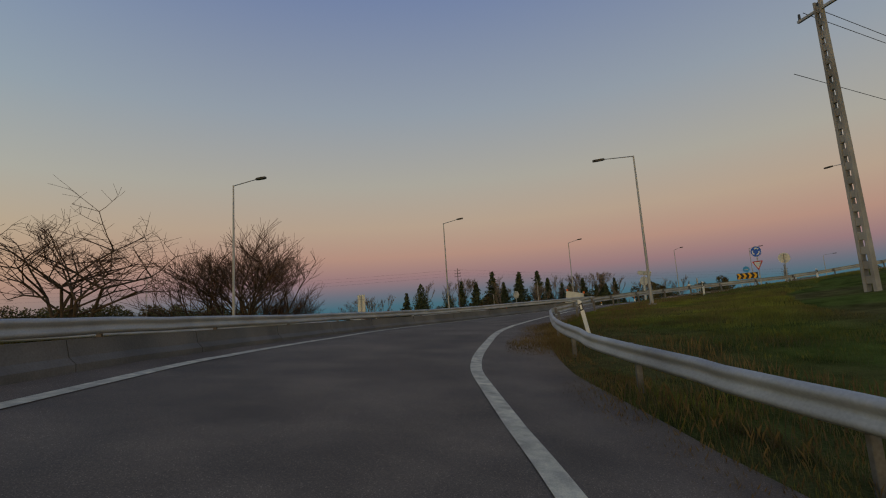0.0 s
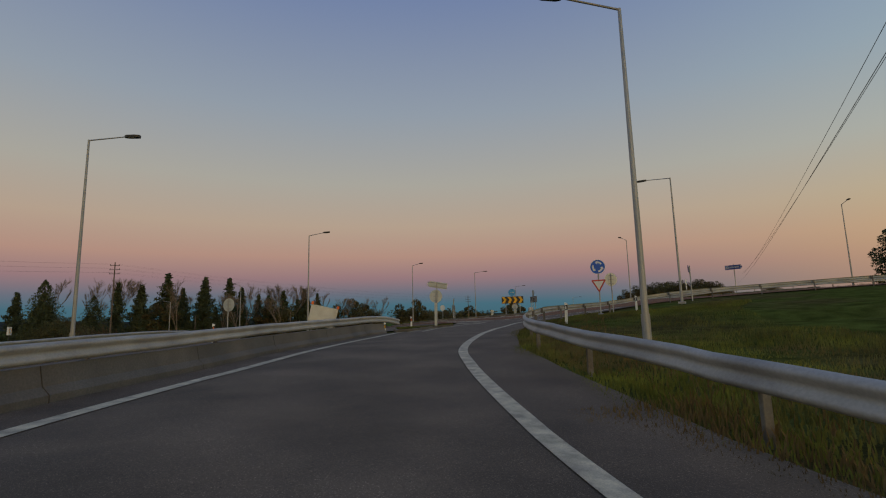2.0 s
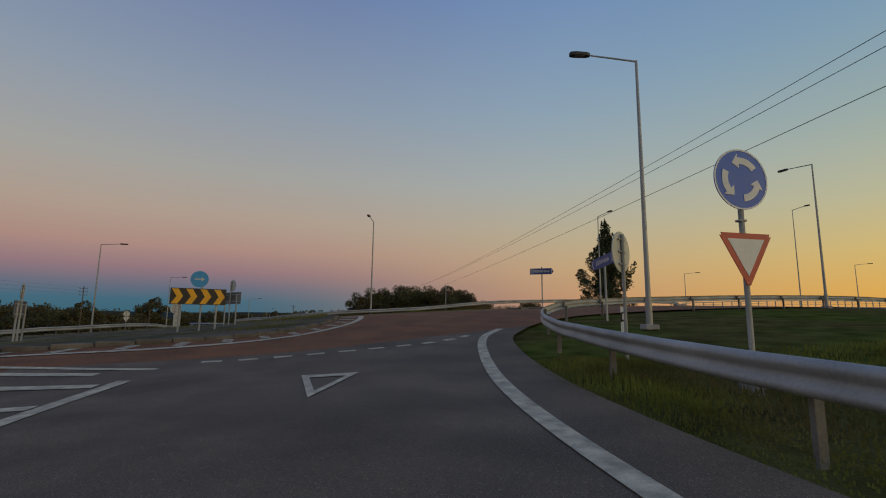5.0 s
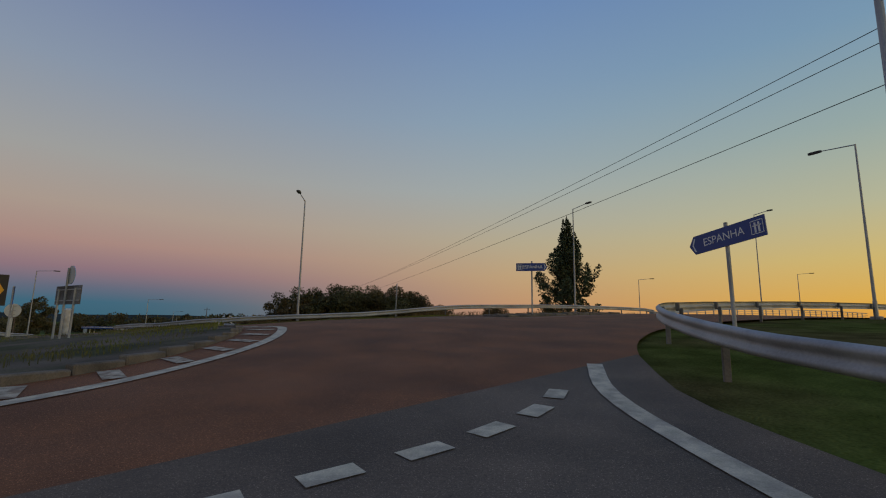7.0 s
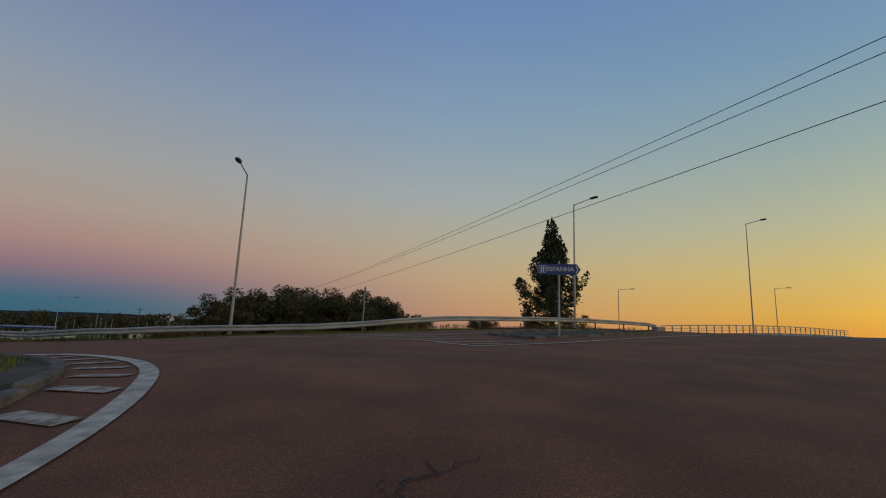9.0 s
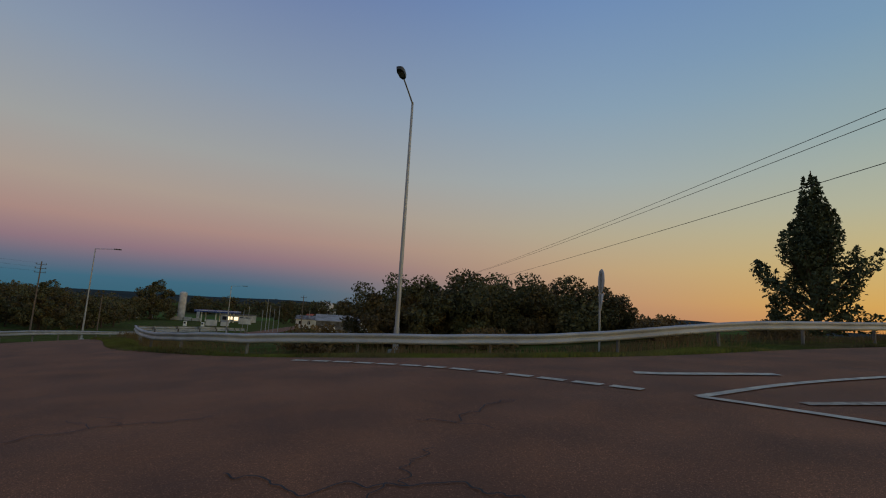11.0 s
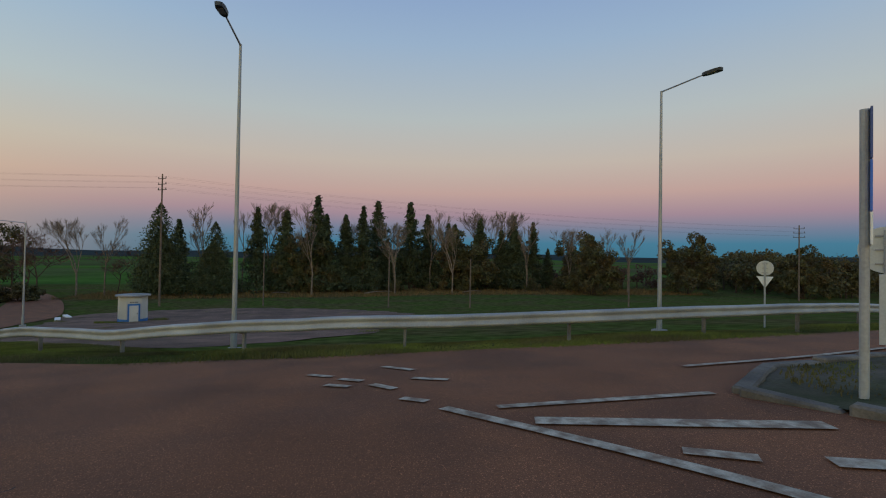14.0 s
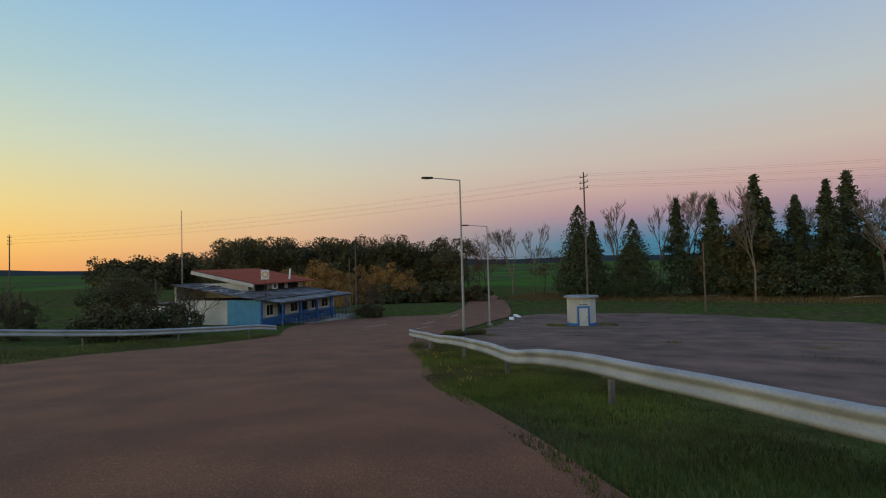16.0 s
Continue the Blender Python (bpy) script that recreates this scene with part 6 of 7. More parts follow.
    slab(top, "soffit", [P(2.4, 2.8, 3.4), P(L + 0.2, 2.8, 3.4), P(L + 0.2, D + 0.5, 4.68), P(2.4, D + 0.5, 4.68)], 0.04, "dark")
    B("gable_wall", 2.5, 2.7, 3.5, D, 2.6, 3.55, "plaster")
    ac = B("air_conditioner", 5.2, 5.95, 3.05, 3.4, 2.85, 3.4, "white", "white air conditioning unit")
    bm = bmesh.new()
    m = P(5.57, 3.04, 3.12)
    disc(bm, m[0], m[1], m[2], 0.2, 0.01, 20)
    part("fan_grille", bm, M["dark"], ac)
    bm = bmesh.new()
    q = P(8.4, 3.6, 3.6)
    tube(bm, q, (q[0] + 0.15, q[1], q[2] + 1.1), 0.09, 0.09, 10)
    part("flue", bm, M["white"], top, "pale tilted flue pipe")
    # rear white extension and low wall
    B("extension_wall", -0.4, 3.0, D, D + 4.2, -0.6, 1.75, "plaster")
    slab(top, "extension_roof", [P(-0.6, D - 0.1, 2.05), P(3.2, D - 0.1, 2.05), P(3.2, D + 4.4, 1.8), P(-0.6, D + 4.4, 1.8)], 0.08, "fibre")
    B("extension_window", -0.46, -0.41, D + 1.4, D + 2.2, 0.7, 1.4, "window")
    B("extension_door", -0.46, -0.41, D + 0.3, D + 0.95, -0.5, 1.3, "bluewash")
    return top, P


CAFE, CP = cafe()


def terrace_table(u):
    p = CAFE.matrix_world @ Vector(CP(u, -1.0, -0.08))
    top = empty("terrace_table", pose(p.x, p.y, p.z), "dark cafe table on the terrace", "table", "terrace tables")
    bm = bmesh.new()
    tube(bm, (0, 0, 0.7), (0, 0, 0.74), 0.38, 0.38, 16)
    part("tabletop", bm, M["dark"], top)
    bm = bmesh.new()
    tube(bm, (0, 0, 0.02), (0, 0, 0.7), 0.03, 0.03, 8)
    part("stem", bm, M["zinc"], top)
    bm = bmesh.new()
    tube(bm, (0, 0, 0), (0, 0, 0.03), 0.22, 0.2, 12)
    part("foot", bm, M["dark"], top)


for u in (1.4, 3.3, 5.0, 7.2, 9.0):
    terrace_table(u)
CM = CAFE.matrix_world


def roof_sign():
    p = CM @ Vector(CP(0.4, -0.2, 2.2))
    top = empty("cafe_sign", pose(p.x, p.y, p.z, 0, 0, 150), "white square light box with a round emblem on a thin pole", "sign")
    bm = bmesh.new()
    tube(bm, (0, 0, -0.1), (0, 0, 2.1), 0.035, 0.035, 8)
    part("pole", bm, M["dark"], top)
    for s in (-1, 1):
        bm = bmesh.new()
        tube(bm, (s * 0.9, 0.3, 0.0), (0, 0, 1.2), 0.018, 0.018, 6)
        part("stay", bm, M["dark"], top)
    b = block(top, "box", (-0.37, -0.1, 2.05), (0.37, 0.1, 3.0), "white", "", 0.02)
    for y, s in ((-0.105, 1), (0.1, 1)):
        bm = bmesh.new()
        disc(bm, 0, y, 2.55, 0.3, 0.006, 28)
        e = part("emblem", bm, M["yellow"], b, "round ochre emblem")
        bm = bmesh.new()
        disc(bm, 0, y - 0.005 if y < 0 else y + 0.006, 2.55, 0.2, 0.005, 24)
        part("emblem_core", bm, M["white"], e)
    return top


roof_sign()
for (x, y, h, lab) in [(-80.0, -13.2, 9.5, "plain weathered wooden post behind the cafe"), (-60.34, -27.21, 4.5, "plain weathered wooden post behind the cafe")]:
    power_pole(x, y, h, 0, 10, label=lab)


def lattice_mast(x, y, h):
    top = empty("radio_mast", at(x, y), "thin lattice radio mast far behind the cafe", "mast")
    for k in range(3):
        a = 2.094 * k
        bm = bmesh.new()
        tube(bm, (0.13 * math.cos(a), 0.13 * math.sin(a), -0.5), (0.1 * math.cos(a), 0.1 * math.sin(a), h), 0.025, 0.02, 5)
        part("leg", bm, M["zinc"], top)
    n = int(h / 0.9)
    for k in range(n):
        bm = bmesh.new()
        for j in range(3):
            a, b = 2.094 * j, 2.094 * (j + 1)
            q = 0.12
            tube(bm, (q * math.cos(a), q * math.sin(a), k * 0.9), (q * math.cos(b), q * math.sin(b), k * 0.9 + 0.9), 0.012, 0.012, 4, cap=False)
        part("lattice_bay", bm, M["zinc"], top)


lattice_mast(-85.5, -63, 18)


# ---------------------------------------------------------------- the little white hut in the yard
def hut():
    top = empty("hut", pose(-70.1, 20.3, gz(-70.1, 20.3) - 0.1, 0, 0, 112) @ Matrix.Scale(1.08, 4), "small white plastered hut with blue base and round slab roof", "hut")
    R, n, H = 1.12, 12, 2.3
    bm = bmesh.new()
    tube(bm, (0, 0, 0.35), (0, 0, H), R, R * 0.99, n)
    part("wall", bm, M["plaster"], top)
    bm = bmesh.new()
    tube(bm, (0, 0, -0.3), (0, 0, 0.36), R + 0.02, R + 0.02, n)
    part("base_band", bm, M["bluewash"], top, "blue painted base band")
    bm = bmesh.new()
    tube(bm, (0, 0, H), (0, 0, H + 0.14), R + 0.22, R + 0.24, 24)
    bmesh.ops.bevel(bm, geom=[e for e in bm.edges if abs(e.verts[0].co.z - e.verts[1].co.z) < 0.01], offset=0.02, segments=1, affect="EDGES")
    part("roof_slab", bm, M["concrete"], top)
    bm = bmesh.new()
    box(bm, 0, -R - 0.01, 0.85, 0.92, 0.14, 1.7, bevel=0.01)
    fr = part("door_frame", bm, M["bluewash"], top)
    bm = bmesh.new()
    box(bm, 0, -R - 0.085, 0.8, 0.66, 0.03, 1.52, bevel=0.008)
    d = part("door", bm, M["plaster"], fr, "pale worn door")
    bm = bmesh.new()
    box(bm, 0.24, -R - 0.11, 0.85, 0.05, 0.03, 0.12)
    part("handle", bm, M["dark"], d)
    bm = bmesh.new()
    for (a, b) in [(-0.3, -0.16), (-0.13, 0.02), (0.05, 0.3)]:
        box(bm, (a + b) / 2, -R - 0.01, 1.84, b - a, 0.05, 0.07)
    part("lettering_bar", bm, M["fibre"], top)


hut()


# bits in the mouth of the side road
def kerb_bits():
    for (x, y, l, a) in [(-77.12, 10.98, 2.4, 24), (-81.7, 9.83, 2.6, 32)]:
        bm = bmesh.new()
        box(bm, 0, 0, 0.04, l, 0.5, 0.2, bevel=0.03)
        ob = mesh_object("kerb_block", bm, M["white"])
        ob.matrix_world = at(x, y, a)
        tagged(ob, "white painted concrete kerb block at the road mouth", "kerb block", "white kerb blocks")


kerb_bits()
line_mark([(-60.22, 4.38), (-65.64, 2.73)], 0.16)
line_mark([(-57.95, 10.7), (-62.82, 9.16)], 0.14)


# ---------------------------------------------------------------- fuel station and sheds along the north road
def fuel_station():
    g = gz(-135.1, 263.7)
    tank = empty("gas_tank", pose(-141.7, 267.4, g), "tall white upright gas tank on a plinth", "tank")
    bm = bmesh.new()
    tube(bm, (0, 0, 1.2), (0, 0, 13.2), 1.7, 1.7, 24)
    tube(bm, (0, 0, 13.2), (0, 0, 13.9), 1.7, 0.9, 24)
    part("vessel", bm, M["plaster"], tank)
    for k in range(4):
        a = 0.785 + 1.571 * k
        bm = bmesh.new()
        box(bm, 1.3 * math.cos(a), 1.3 * math.sin(a), 0.6, 0.3, 0.3, 1.5)
        part("leg", bm, M["concrete"], tank)
    bm = bmesh.new()
    tube(bm, (1.9, 0, 0.2), (1.9, 0, 12.5), 0.1, 0.1, 6)
    part("pipe", bm, M["zinc"], tank)
    small = empty("gas_tank", pose(-133.2, 267.6, g), "small white upright tank beside a low wall", "tank")
    bm = bmesh.new()
    tube(bm, (0, 0, 0), (0, 0, 4.6), 0.8, 0.75, 16)
    part("vessel", bm, M["plaster"], small)
    wall = empty("low_wall", pose(-138.1, 262.4, g), "low white compound wall round the tanks", "wall")
    for (x0, x1, h) in [(-5.5, 0.2, 1.5), (1.0, 4.6, 1.7), (5.0, 9.0, 1.3)]:
        block(wall, "wall_section", (x0, -0.15, -0.5), (x1, 0.15, h), "plaster", "", 0.03)
    cab = empty("cabinet", pose(-144, 263.5, g), "ochre equipment cabinet beside the tank", "cabinet")
    block(cab, "body", (-0.8, -0.6, -0.2), (0.8, 0.6, 3.2), "reed", "", 0.04)
    can = empty("fuel_canopy", pose(-120, 261.3, g, 0, 0, 10), "dark blue and white fuel station canopy on posts", "canopy")
    block(can, "roof", (-9, -6, 4.7), (9, 6, 5.6), "navy", "dark blue canopy edge", 0.06)
    block(can, "stripe", (-9.03, -6.03, 5.3), (9.03, 6.03, 5.45), "white")
    for x in (-6.5, 0, 6.5):
        for y in (-3, 3):
            block(can, "post", (x - 0.2, y - 0.2, -0.3), (x + 0.2, y + 0.2, 4.7), "white")
    for x in (-3.3, 3.3):
        pu = empty("fuel_pump", pose(-101 + x, 206, g, 0, 0, 10), "white fuel pump under the canopy", "fuel pump", "fuel pumps")
        block(pu, "body", (-0.5, -0.4, 0), (0.5, 0.4, 2.0), "white", "", 0.04)
        block(pu, "screen", (-0.35, -0.43, 1.2), (0.35, -0.41, 1.8), "window")
    shop = empty("station_shop", pose(-117.8, 278.9, g), "low white fuel station shop with lit windows", "building")
    block(shop, "wall", (-8, -3, -0.5), (8, 3, 3.6), "plaster")
    block(shop, "roof", (-8.4, -3.4, 3.6), (8.4, 3.4, 4.0), "fibre")
    for k in range(5):
        w = block(shop, "window", (-7 + 3 * k, -3.06, 0.9), (-4.8 + 3 * k, -3.01, 2.6), "lit" if k in (1, 2) else "window")
    for (x, y, w, h) in [(-100.1, 216.9, 3.6, 2.2), (-94.2, 215.7, 2.4, 1.6), (-100.8, 248.5, 5.0, 2.6)]:
        bx = empty("container", pose(x, y, gz(x, y), 0, 0, 8), "pale storage container on the grass", "container", "pale containers")
        block(bx, "body", (-w / 2, -1.1, 0), (w / 2, 1.1, h), "plaster", "", 0.04)
        block(bx, "lid", (-w / 2 - 0.05, -1.15, h), (w / 2 + 0.05, 1.15, h + 0.12), "concrete")
    tw = empty("tower", pose(-150.1, 256.7, g), "narrow pale tower behind a dark tree", "tower")
    block(tw, "shaft", (-0.7, -0.7, -0.5), (0.7, 0.7, 13.0), "concrete")
    block(tw, "head", (-1.8, -1.2, 13.0), (1.8, 1.2, 16.0), "concrete", "", 0.05)


fuel_station()


def thin_post(x, y, h):
    top = empty("post", at(x, y), "thin grey steel post on the grass beside the road", "post", "thin posts by the road")
    bm = bmesh.new()
    tube(bm, (0, 0, -0.3), (0, 0, h), 0.075, 0.06, 8)
    part("shaft", bm, M["pole"], top)
    bm = bmesh.new()
    tube(bm, (0, 0, h), (0, 0, h + 0.06), 0.085, 0.05, 8)
    part("cap", bm, M["dark"], top)


for (x, y, h) in [(-56.6, 149.9, 6.2), (-53.6, 151.1, 5.4), (-52.0, 151.8, 6.6), (-51.0, 152.1, 5.8), (-49.9, 152.5, 6.4), (-61.5, 158.0, 5.6), (-47.5, 170.0, 6.0)]:
    thin_post(x, y, h)


def lit_lamp(x, y, h):
    top = empty("street_lamp", at(x, y), "far street lamp that is already lit", "street lamp", "far lit street lamps")
    bm = bmesh.new()
    tube(bm, (0, 0, -0.3), (0, 0, h), 0.08, 0.06, 8)
    part("pole", bm, M["pole"], top)
    bm = bmesh.new()
    box(bm, 0, -0.25, h, 0.35, 0.8, 0.16, bevel=0.04)
    head = part("lamp_head", bm, M["dark"], top)
    bm = bmesh.new()
    bmesh.ops.create_uvsphere(bm, u_segments=10, v_segments=6, radius=0.3, matrix=pose(0, -0.4, h - 0.2))
    part("bulb", bm, M["lit"], head)


for (x, y, h) in [(-86.9, 282.5, 4.6), (-54.9, 290.5, 4.9), (-51.8, 291.1, 4.9)]:
    lit_lamp(x, y, h)


def gabled(name, x, y, yaw, w, d, h, rise, wall, roof, label, windows=0, door=False, base=None):
    top = empty(name, pose(x, y, gz(x, y) if base is None else base, 0, 0, yaw), label, "building")
    bm = bmesh.new()
    box(bm, 0, 0, h / 2 - 0.3, w, d, h + 0.6)
    part("wall", bm, M[wall], top)
    for s in (-1, 1):
        bm = bmesh.new()
        pts = [(-w / 2 - 0.3, s * (d / 2 + 0.35), h - 0.12), (w / 2 + 0.3, s * (d / 2 + 0.35), h - 0.12), (w / 2 + 0.3, 0, h + rise), (-w / 2 - 0.3, 0, h + rise)]
        f = [bm.verts.new(p) for p in pts]
        q = [bm.verts.new((p[0], p[1], p[2] - 0.1)) for p in pts]
        bm.faces.new(f)
        bm.faces.new(q[::-1])
        for k in range(4):
            bm.faces.new((f[k], f[(k + 1) % 4], q[(k + 1) % 4], q[k]))
        part("roof_side", bm, M[roof], top)
    for s in (-1, 1):
        bm = bmesh.new()
        f = [bm.verts.new(p) for p in [(s * (w / 2 - 0.02), -d / 2, h), (s * (w / 2 - 0.02), d / 2, h), (s * (w / 2 - 0.02), 0, h + rise - 0.1)]]
        bm.faces.new(f)
        part("gable", bm, M[wall], top)
    for k in range(windows):
        u = -w / 2 + w * (k + 0.5) / windows
        block(top, "window", (u - 0.45, -d / 2 - 0.03, h * 0.4), (u + 0.45, -d / 2 - 0.005, h * 0.75), "window")
    return top


gabled("shed", -31.9, 144.7, 13, 11.4, 6.0, 3.1, 1.3, "fibre", "concrete", "long grey shed with a pitched sheet roof")
sh = empty("shed_door", pose(-25.8, 141.7, gz(-25.8, 141.7), 0, 0, 13), "pale metal double door leaf at the end of the shed", "door")
block(sh, "leaf", (-0.9, -0.06, 0.0), (0.0, 0.0, 2.9), "plaster")
block(sh, "leaf", (0.02, -0.06, 0.0), (0.9, 0.0, 2.9), "plaster")


def kiosk():
    top = empty("kiosk", pose(-22.5, 144.6, gz(-22.5, 144.6), 0, 0, 10), "white and light blue painted kiosk with a shallow roof", "kiosk")
    block(top, "wall", (-2.1, -1.4, -0.2), (2.1, 1.4, 2.4), "cyan", "light blue painted wall")
    for (z0, z1, x0, x1) in [(0.9, 1.2, -1.9, 1.2), (1.5, 1.75, -1.7, 1.8), (0.3, 0.5, -1.6, 1.9)]:
        block(top, "painted_band", (x0, -1.43, z0), (x1, -1.405, z1), "white")
    slab(top, "roof", [(-2.3, -1.6, 2.5), (2.3, -1.6, 2.5), (1.6, 0, 3.0), (-1.6, 0, 3.0)], 0.1, "white")
    slab(top, "roof", [(-1.6, 0, 3.0), (1.6, 0, 3.0), (2.3, 1.6, 2.5), (-2.3, 1.6, 2.5)], 0.1, "white")


kiosk()
wb = empty("container", pose(-32.6, 134.8, gz(-32.6, 134.8), 0, 0, 8), "pale box container with a dark lid by the shed", "container", "pale containers")
block(wb, "body", (-1.6, -0.8, 0.0), (1.6, 0.8, 1.7), "plaster", "", 0.04)
block(wb, "lid", (-1.65, -0.85, 1.7), (1.65, 0.85, 1.82), "fibre")
gabled("house", -20.0, 154.8, 5, 5.5, 5, 2.6, 1.0, "plaster", "tile", "small white house beyond the shed", 2)
gabled("house", -56.9, 202.1, 8, 9, 5, 3.2, 1.2, "plaster", "fibre", "low white house with a pale awning", 3)
r6 = random.Random(6)
for (x, y, w, h) in [(-80.2, 408.8, 12, 5), (-56.6, 426.7, 10, 4), (-26.1, 408.8, 9, 4), (-3.9, 373, 11, 4), (15.3, 408.6, 10, 4), (-116.1, 426.7, 14, 5), (-73.9, 266, 8, 3.4), (33.3, 372.5, 12, 4)]:
    gabled("house", x, y, r6.uniform(-20, 20), w, 7, h, 1.6, "plaster", "tile", "far white house with a red roof among trees", 3)


def chapel():
    top = empty("domed_building", pose(-97.2, 373.4, gz(-97.2, 373.4)), "pale domed building standing above the far houses", "building")
    block(top, "wall", (-5, -5, -1), (5, 5, 9.0), "plaster")
    bm = bmesh.new()
    bmesh.ops.create_uvsphere(bm, u_segments=20, v_segments=10, radius=4.6, matrix=pose(0, 0, 9.0))
    part("dome", bm, M["plaster"], top)
    for x in (-2.4, 2.4):
        block(top, "window", (x - 0.7, -5.05, 5), (x + 0.7, -5.01, 7.5), "window")


chapel()

# ---------------------------------------------------------------- grass
def blades(name, pts, h, w, mat, label, seed, lean=0.35):
    """Loose grass as many separate blades standing on the ground."""
    r = np.random.RandomState(seed)
    pts = np.asarray(pts, float)
    n = len(pts)
    z = ground_z(pts[:, 0], pts[:, 1]) - 0.05
    a = r.uniform(0, 6.28, n)
    hh = h * r.uniform(0.35, 1.25, n) * (0.7 + 0.5 * np.sin(pts[:, 0] * 0.8) * np.sin(pts[:, 1] * 0.7 + 1))
    ww = w * r.uniform(0.6, 1.4, n)
    la, lm = r.uniform(0, 6.28, n), hh * lean * r.uniform(0.2, 1.3, n)
    base = np.column_stack([pts, z])
    side = np.column_stack([np.cos(a) * ww, np.sin(a) * ww, np.zeros(n)])
    mid = base + np.column_stack([np.cos(la) * lm * 0.35, np.sin(la) * lm * 0.35, hh * 0.6])
    tip = base + np.column_stack([np.cos(la) * lm, np.sin(la) * lm, hh])
    v = np.stack([base - side, base + side, mid + side * 0.7, tip, mid - side * 0.7], 1).reshape(-1, 3)
    k = np.arange(n) * 5
    f = np.stack([k, k + 1, k + 2, k + 3, k + 4], 1)
    tagged(raw(name, v.tolist(), f.tolist(), M[mat]), label, "grass", kind="stuff")


def along(line, lo, hi, n, seed, power=1.0, clump=0.0):
    """n points beside a line, from lo to hi metres to its right."""
    r = np.random.RandomState(seed)
    ln = smooth_line([tuple(p) for p in line], 0.5)
    t = np.gradient(ln, axis=0)
    t /= np.linalg.norm(t, axis=1)[:, None]
    nr = np.stack([t[:, 1], -t[:, 0]], 1)
    q = r.uniform(0, len(ln) - 1.001, n)
    i = q.astype(int)
    base = ln[i] + (ln[i + 1] - ln[i]) * (q - i)[:, None]
    d = lo + (hi - lo) * r.uniform(0, 1, n) ** power
    return base + nr[i] * d[:, None]


RR = RAIL_R[:15]
blades("grass", along(RR, 0.2, 9.0, 90000, 1, 1.7), 0.2, 0.011, "blade", "uneven green grass on the bank behind the guard rail", 1)
blades("grass", along(RR, -0.9, 0.3, 16000, 2), 0.16, 0.009, "blade", "short grass under the guard rail", 2)
blades("dry_grass", along(RAIL_R[1:7], -1.5, 0.3, 13000, 3), 0.22, 0.008, "dry", "dry ochre grass tufts along the guard rail", 3)
blades("dry_grass", along(RAIL_R[2:12], 0.2, 3.0, 3500, 4), 0.3, 0.008, "dry", "tall dry stalks in the bank grass", 4)
NV = [(-28.0, 61), (-22.5, 54.6), (-17.2, 47.8), (-14.8, 45.9), (-11.5, 44.1), (-8.5, 43.3), (-5.2, 42.6), (-2.4, 42.6), (1.1, 43.5), (5.6, 45.6), (13.9, 49.5), (26, 55.2)]
blades("grass", along(NV, -4.5, 0.1, 70000, 5, 0.7), 0.15, 0.012, "blade", "green verge grass in front of the bushes", 5)
blades("dry_grass", along(NV, -6.0, -1.2, 9000, 6), 0.45, 0.01, "dry", "dry ochre stalks at the foot of the bushes", 6)
WV = [(-50.5, 16.8), (-45, 19.6), (-40.8, 22.9), (-37.1, 25.4), (-33.5, 28.7), (-30.2, 31.4), (-28.9, 33.6), (-28.6, 37), (-28.5, 40.3), (-28.1, 45), (-28.3, 50.6), (-30.4, 58.7)]
blades("grass", along(WV, -4.4, 0.25, 90000, 7, 1.0), 0.12, 0.011, "blade", "green verge grass under the long guard rail", 7)
SV = [(-49.5, 6.4), (-43.5, 8.8), (-36, 11.4), (-30.5, 12.4), (-26, 10), (-22, 6), (-18.5, 1), (-14.5, -5), (-11, -11), (-5, -18.5)]
blades("wildflowers", along([(-46, 19), (-42.5, 21.5), (-39.0, 24.2), (-36.0, 26.4)], -1.6, -0.2, 90, 77, 1.0), 0.15, 0.016, "yellow", "yellow wild flowers in the verge by the rail", 77)
blades("grass", along(SV, -0.4, 4.5, 36000, 8), 0.22, 0.012, "blade", "rough verge grass along the outer guard rail", 8)
rg = np.random.RandomState(11)


def in_ring(n, c, r0, r1, seed):
    r = np.random.RandomState(seed)
    a, d = r.uniform(0, 6.28, n), np.sqrt(r.uniform(r0 ** 2, r1 ** 2, n))
    return np.stack([c[0] + d * np.cos(a), c[1] + d * np.sin(a)], 1)


def raised_blades(name, pts, h, lift, label, seed, mat="blade"):
    before = set(bpy.data.objects.keys())
    blades(name, pts, h, 0.009, mat, label, seed)
    for k in bpy.data.objects.keys():
        if k not in before:
            bpy.data.objects[k].location.z = lift


raised_blades("weeds", in_ring(14000, (CX, CY), 0.3, 10.7, 12), 0.11, 0.2, "weeds growing in the paving of the central island", 12)
raised_blades("grass", in_ring(5000, (-7.2, 4.7), 0.0, 2.6, 13) * np.array([0.5, 1.0]) + np.array([-7.2 * 0.5, 0.0]), 0.14, 0.17, "short grass on the splitter island", 13)
raised_blades("grass", in_ring(1400, (-22.5, 44.5), 0.0, 1.6, 14), 0.07, 0.09, "sparse weeds on the splitter island", 14)
blades("weeds", in_ring(2500, (-54.6, 17.0), 0.0, 1.3, 15), 0.4, 0.014, "blade", "green weeds round the lamp foot", 15)
blades("weeds", in_ring(3000, (-70.1, 20.3), 1.0, 3.0, 16), 0.18, 0.012, "blade", "grass round the little hut", 16)
blades("dry_grass", np.stack([rg.uniform(-140, -115, 26000), rg.uniform(-8, 128, 26000)], 1), 0.7, 0.05, "dry", "dry undergrowth beneath the row of trees", 17)
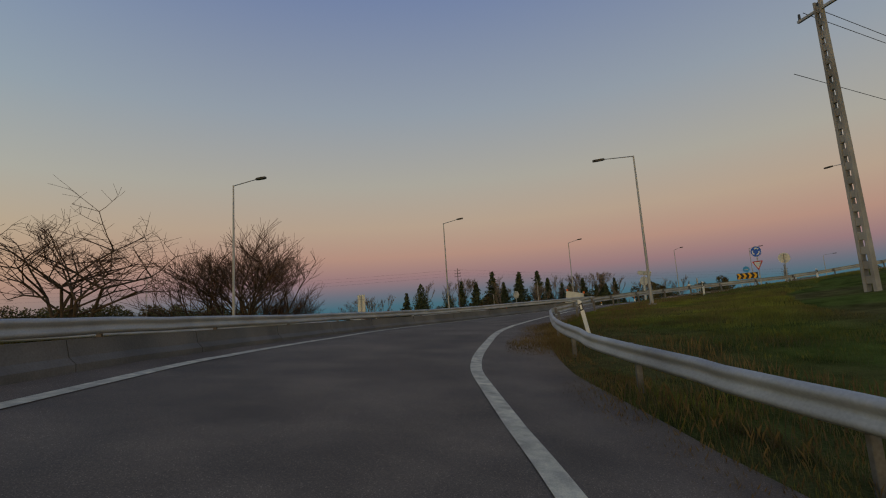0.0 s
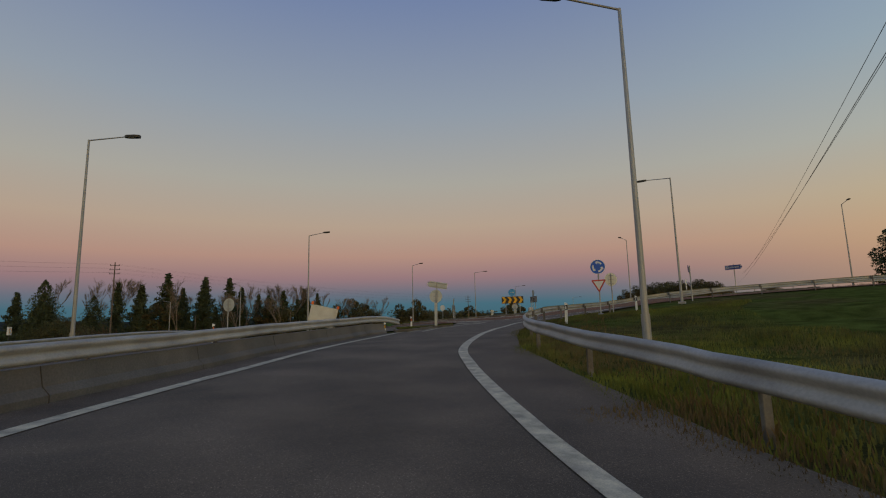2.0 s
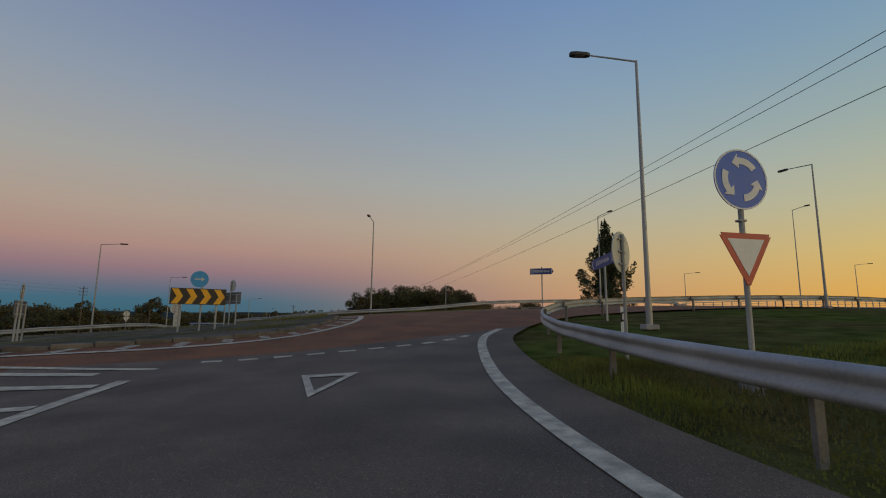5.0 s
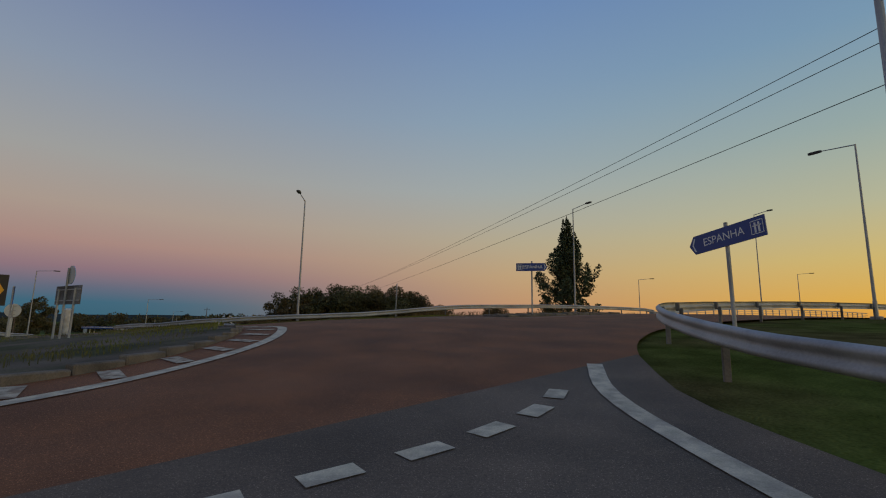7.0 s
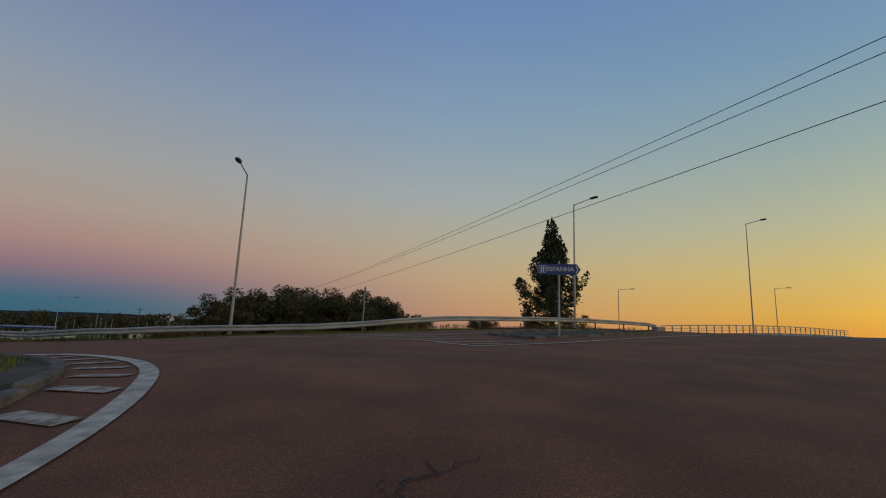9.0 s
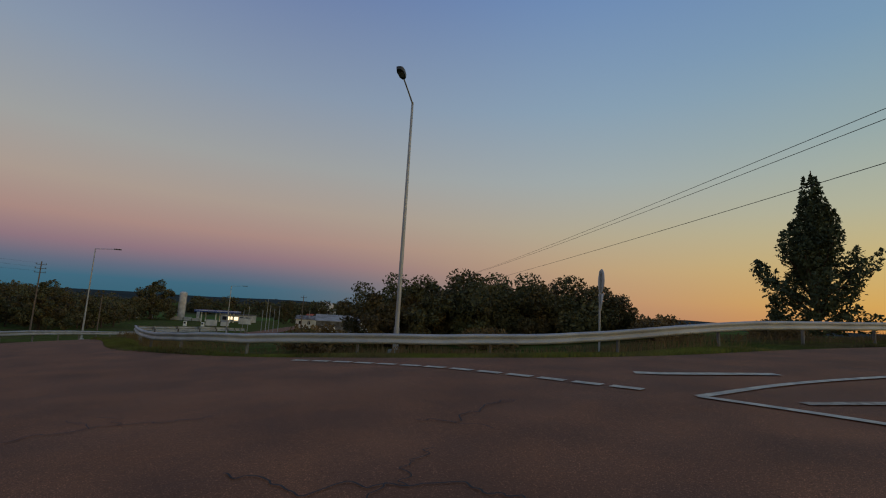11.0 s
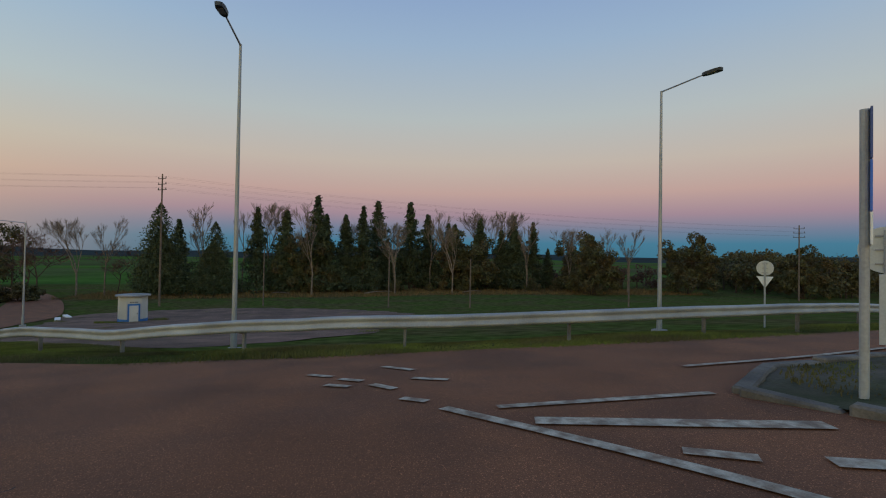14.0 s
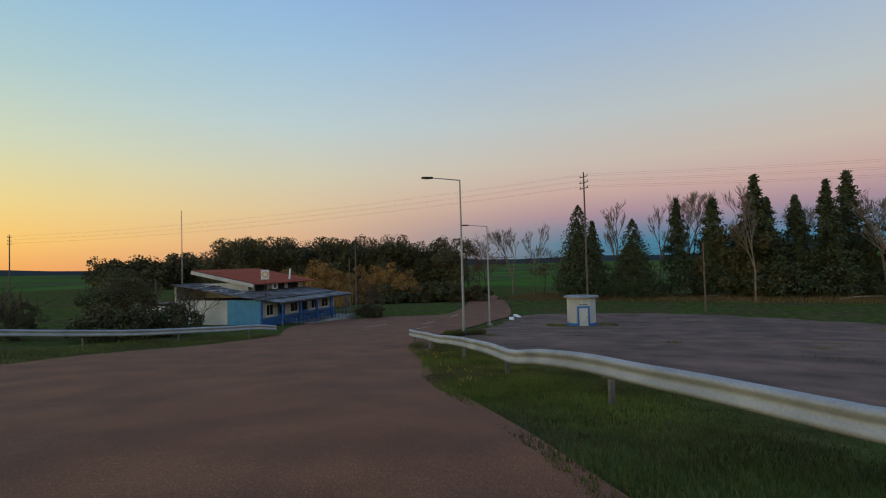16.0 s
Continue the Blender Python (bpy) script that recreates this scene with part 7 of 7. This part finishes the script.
for (x, y, a, l) in [(-128.5, 18.1, 0.5, 6), (-123.5, 31.2, -0.3, 9), (-121.6, 46.6, 0.8, 7), (-120.2, 67.9, 0.2, 8)]:
    bm = bmesh.new()
    p = Vector((x, y, gz(x, y) + 0.3))
    for k in range(4):
        q = p + Vector((math.cos(a) * 0.25 * l, math.sin(a) * 0.25 * l, 0.35 - 0.1 * k))
        tube(bm, p, q, 0.16 - 0.03 * k, 0.13 - 0.03 * k, 6)
        p = q
    tagged(mesh_object("fallen_branch", bm, M["pale_bark"]), "pale fallen branch lying under the trees", "fallen branch", "fallen branches")


# ---------------------------------------------------------------- parked cars at the fuel station
def parked_car(x, y, yaw, paint, label):
    top = empty("car", at(x, y, yaw), label, "car", "parked cars")
    bm = bmesh.new()
    prof = [(-2.05, 0.35), (2.05, 0.35), (2.1, 0.75), (1.95, 0.9), (1.1, 0.98), (0.45, 1.42), (-1.2, 1.45), (-1.85, 1.0), (-2.1, 0.85)]
    prism(bm, prof, -0.82, 0.82)
    bmesh.ops.bevel(bm, geom=list(bm.edges), offset=0.06, segments=2, affect="EDGES")
    body = part("body", bm, M[paint], top)
    for s in (-1, 1):
        bm = bmesh.new()
        prism(bm, [(-1.5, 1.0), (0.85, 1.0), (0.4, 1.35), (-1.15, 1.37)], s * 0.83 - 0.01, s * 0.83 + 0.01)
        part("side_window", bm, M["window"], body)
        for wx in (-1.3, 1.3):
            bm = bmesh.new()
            disc(bm, wx, s * 0.74 - 0.1, 0.32, 0.32, 0.2, 18)
            w = part("wheel", bm, M["black"], top)
            bm = bmesh.new()
            disc(bm, wx, s * 0.845 - 0.005, 0.32, 0.18, 0.01, 14)
            part("rim", bm, M["zinc"], w)


parked_car(-152.3, 247.3, 20, "white", "small white car parked by the fuel station")
parked_car(-157.8, 250.9, 35, "white", "small white car parked by the fuel station")
parked_car(-114.9, 265.1, 100, "zinc", "grey car standing at the fuel pumps")

# tufts scattered over the yard and its edge
ry = np.random.RandomState(51)
tufts = []
for _ in range(46):
    c = np.array([ry.uniform(-90, -40), ry.uniform(8, 42)])
    if in_yard(c[0], c[1]) and math.hypot(c[0] + 67, c[1] - 22) > 11:
        tufts.append(c + ry.normal(size=(160, 2)) * ry.uniform(0.2, 0.7))
blades("weeds", np.concatenate(tufts), 0.14, 0.012, "blade", "scattered weeds in the old yard", 52)
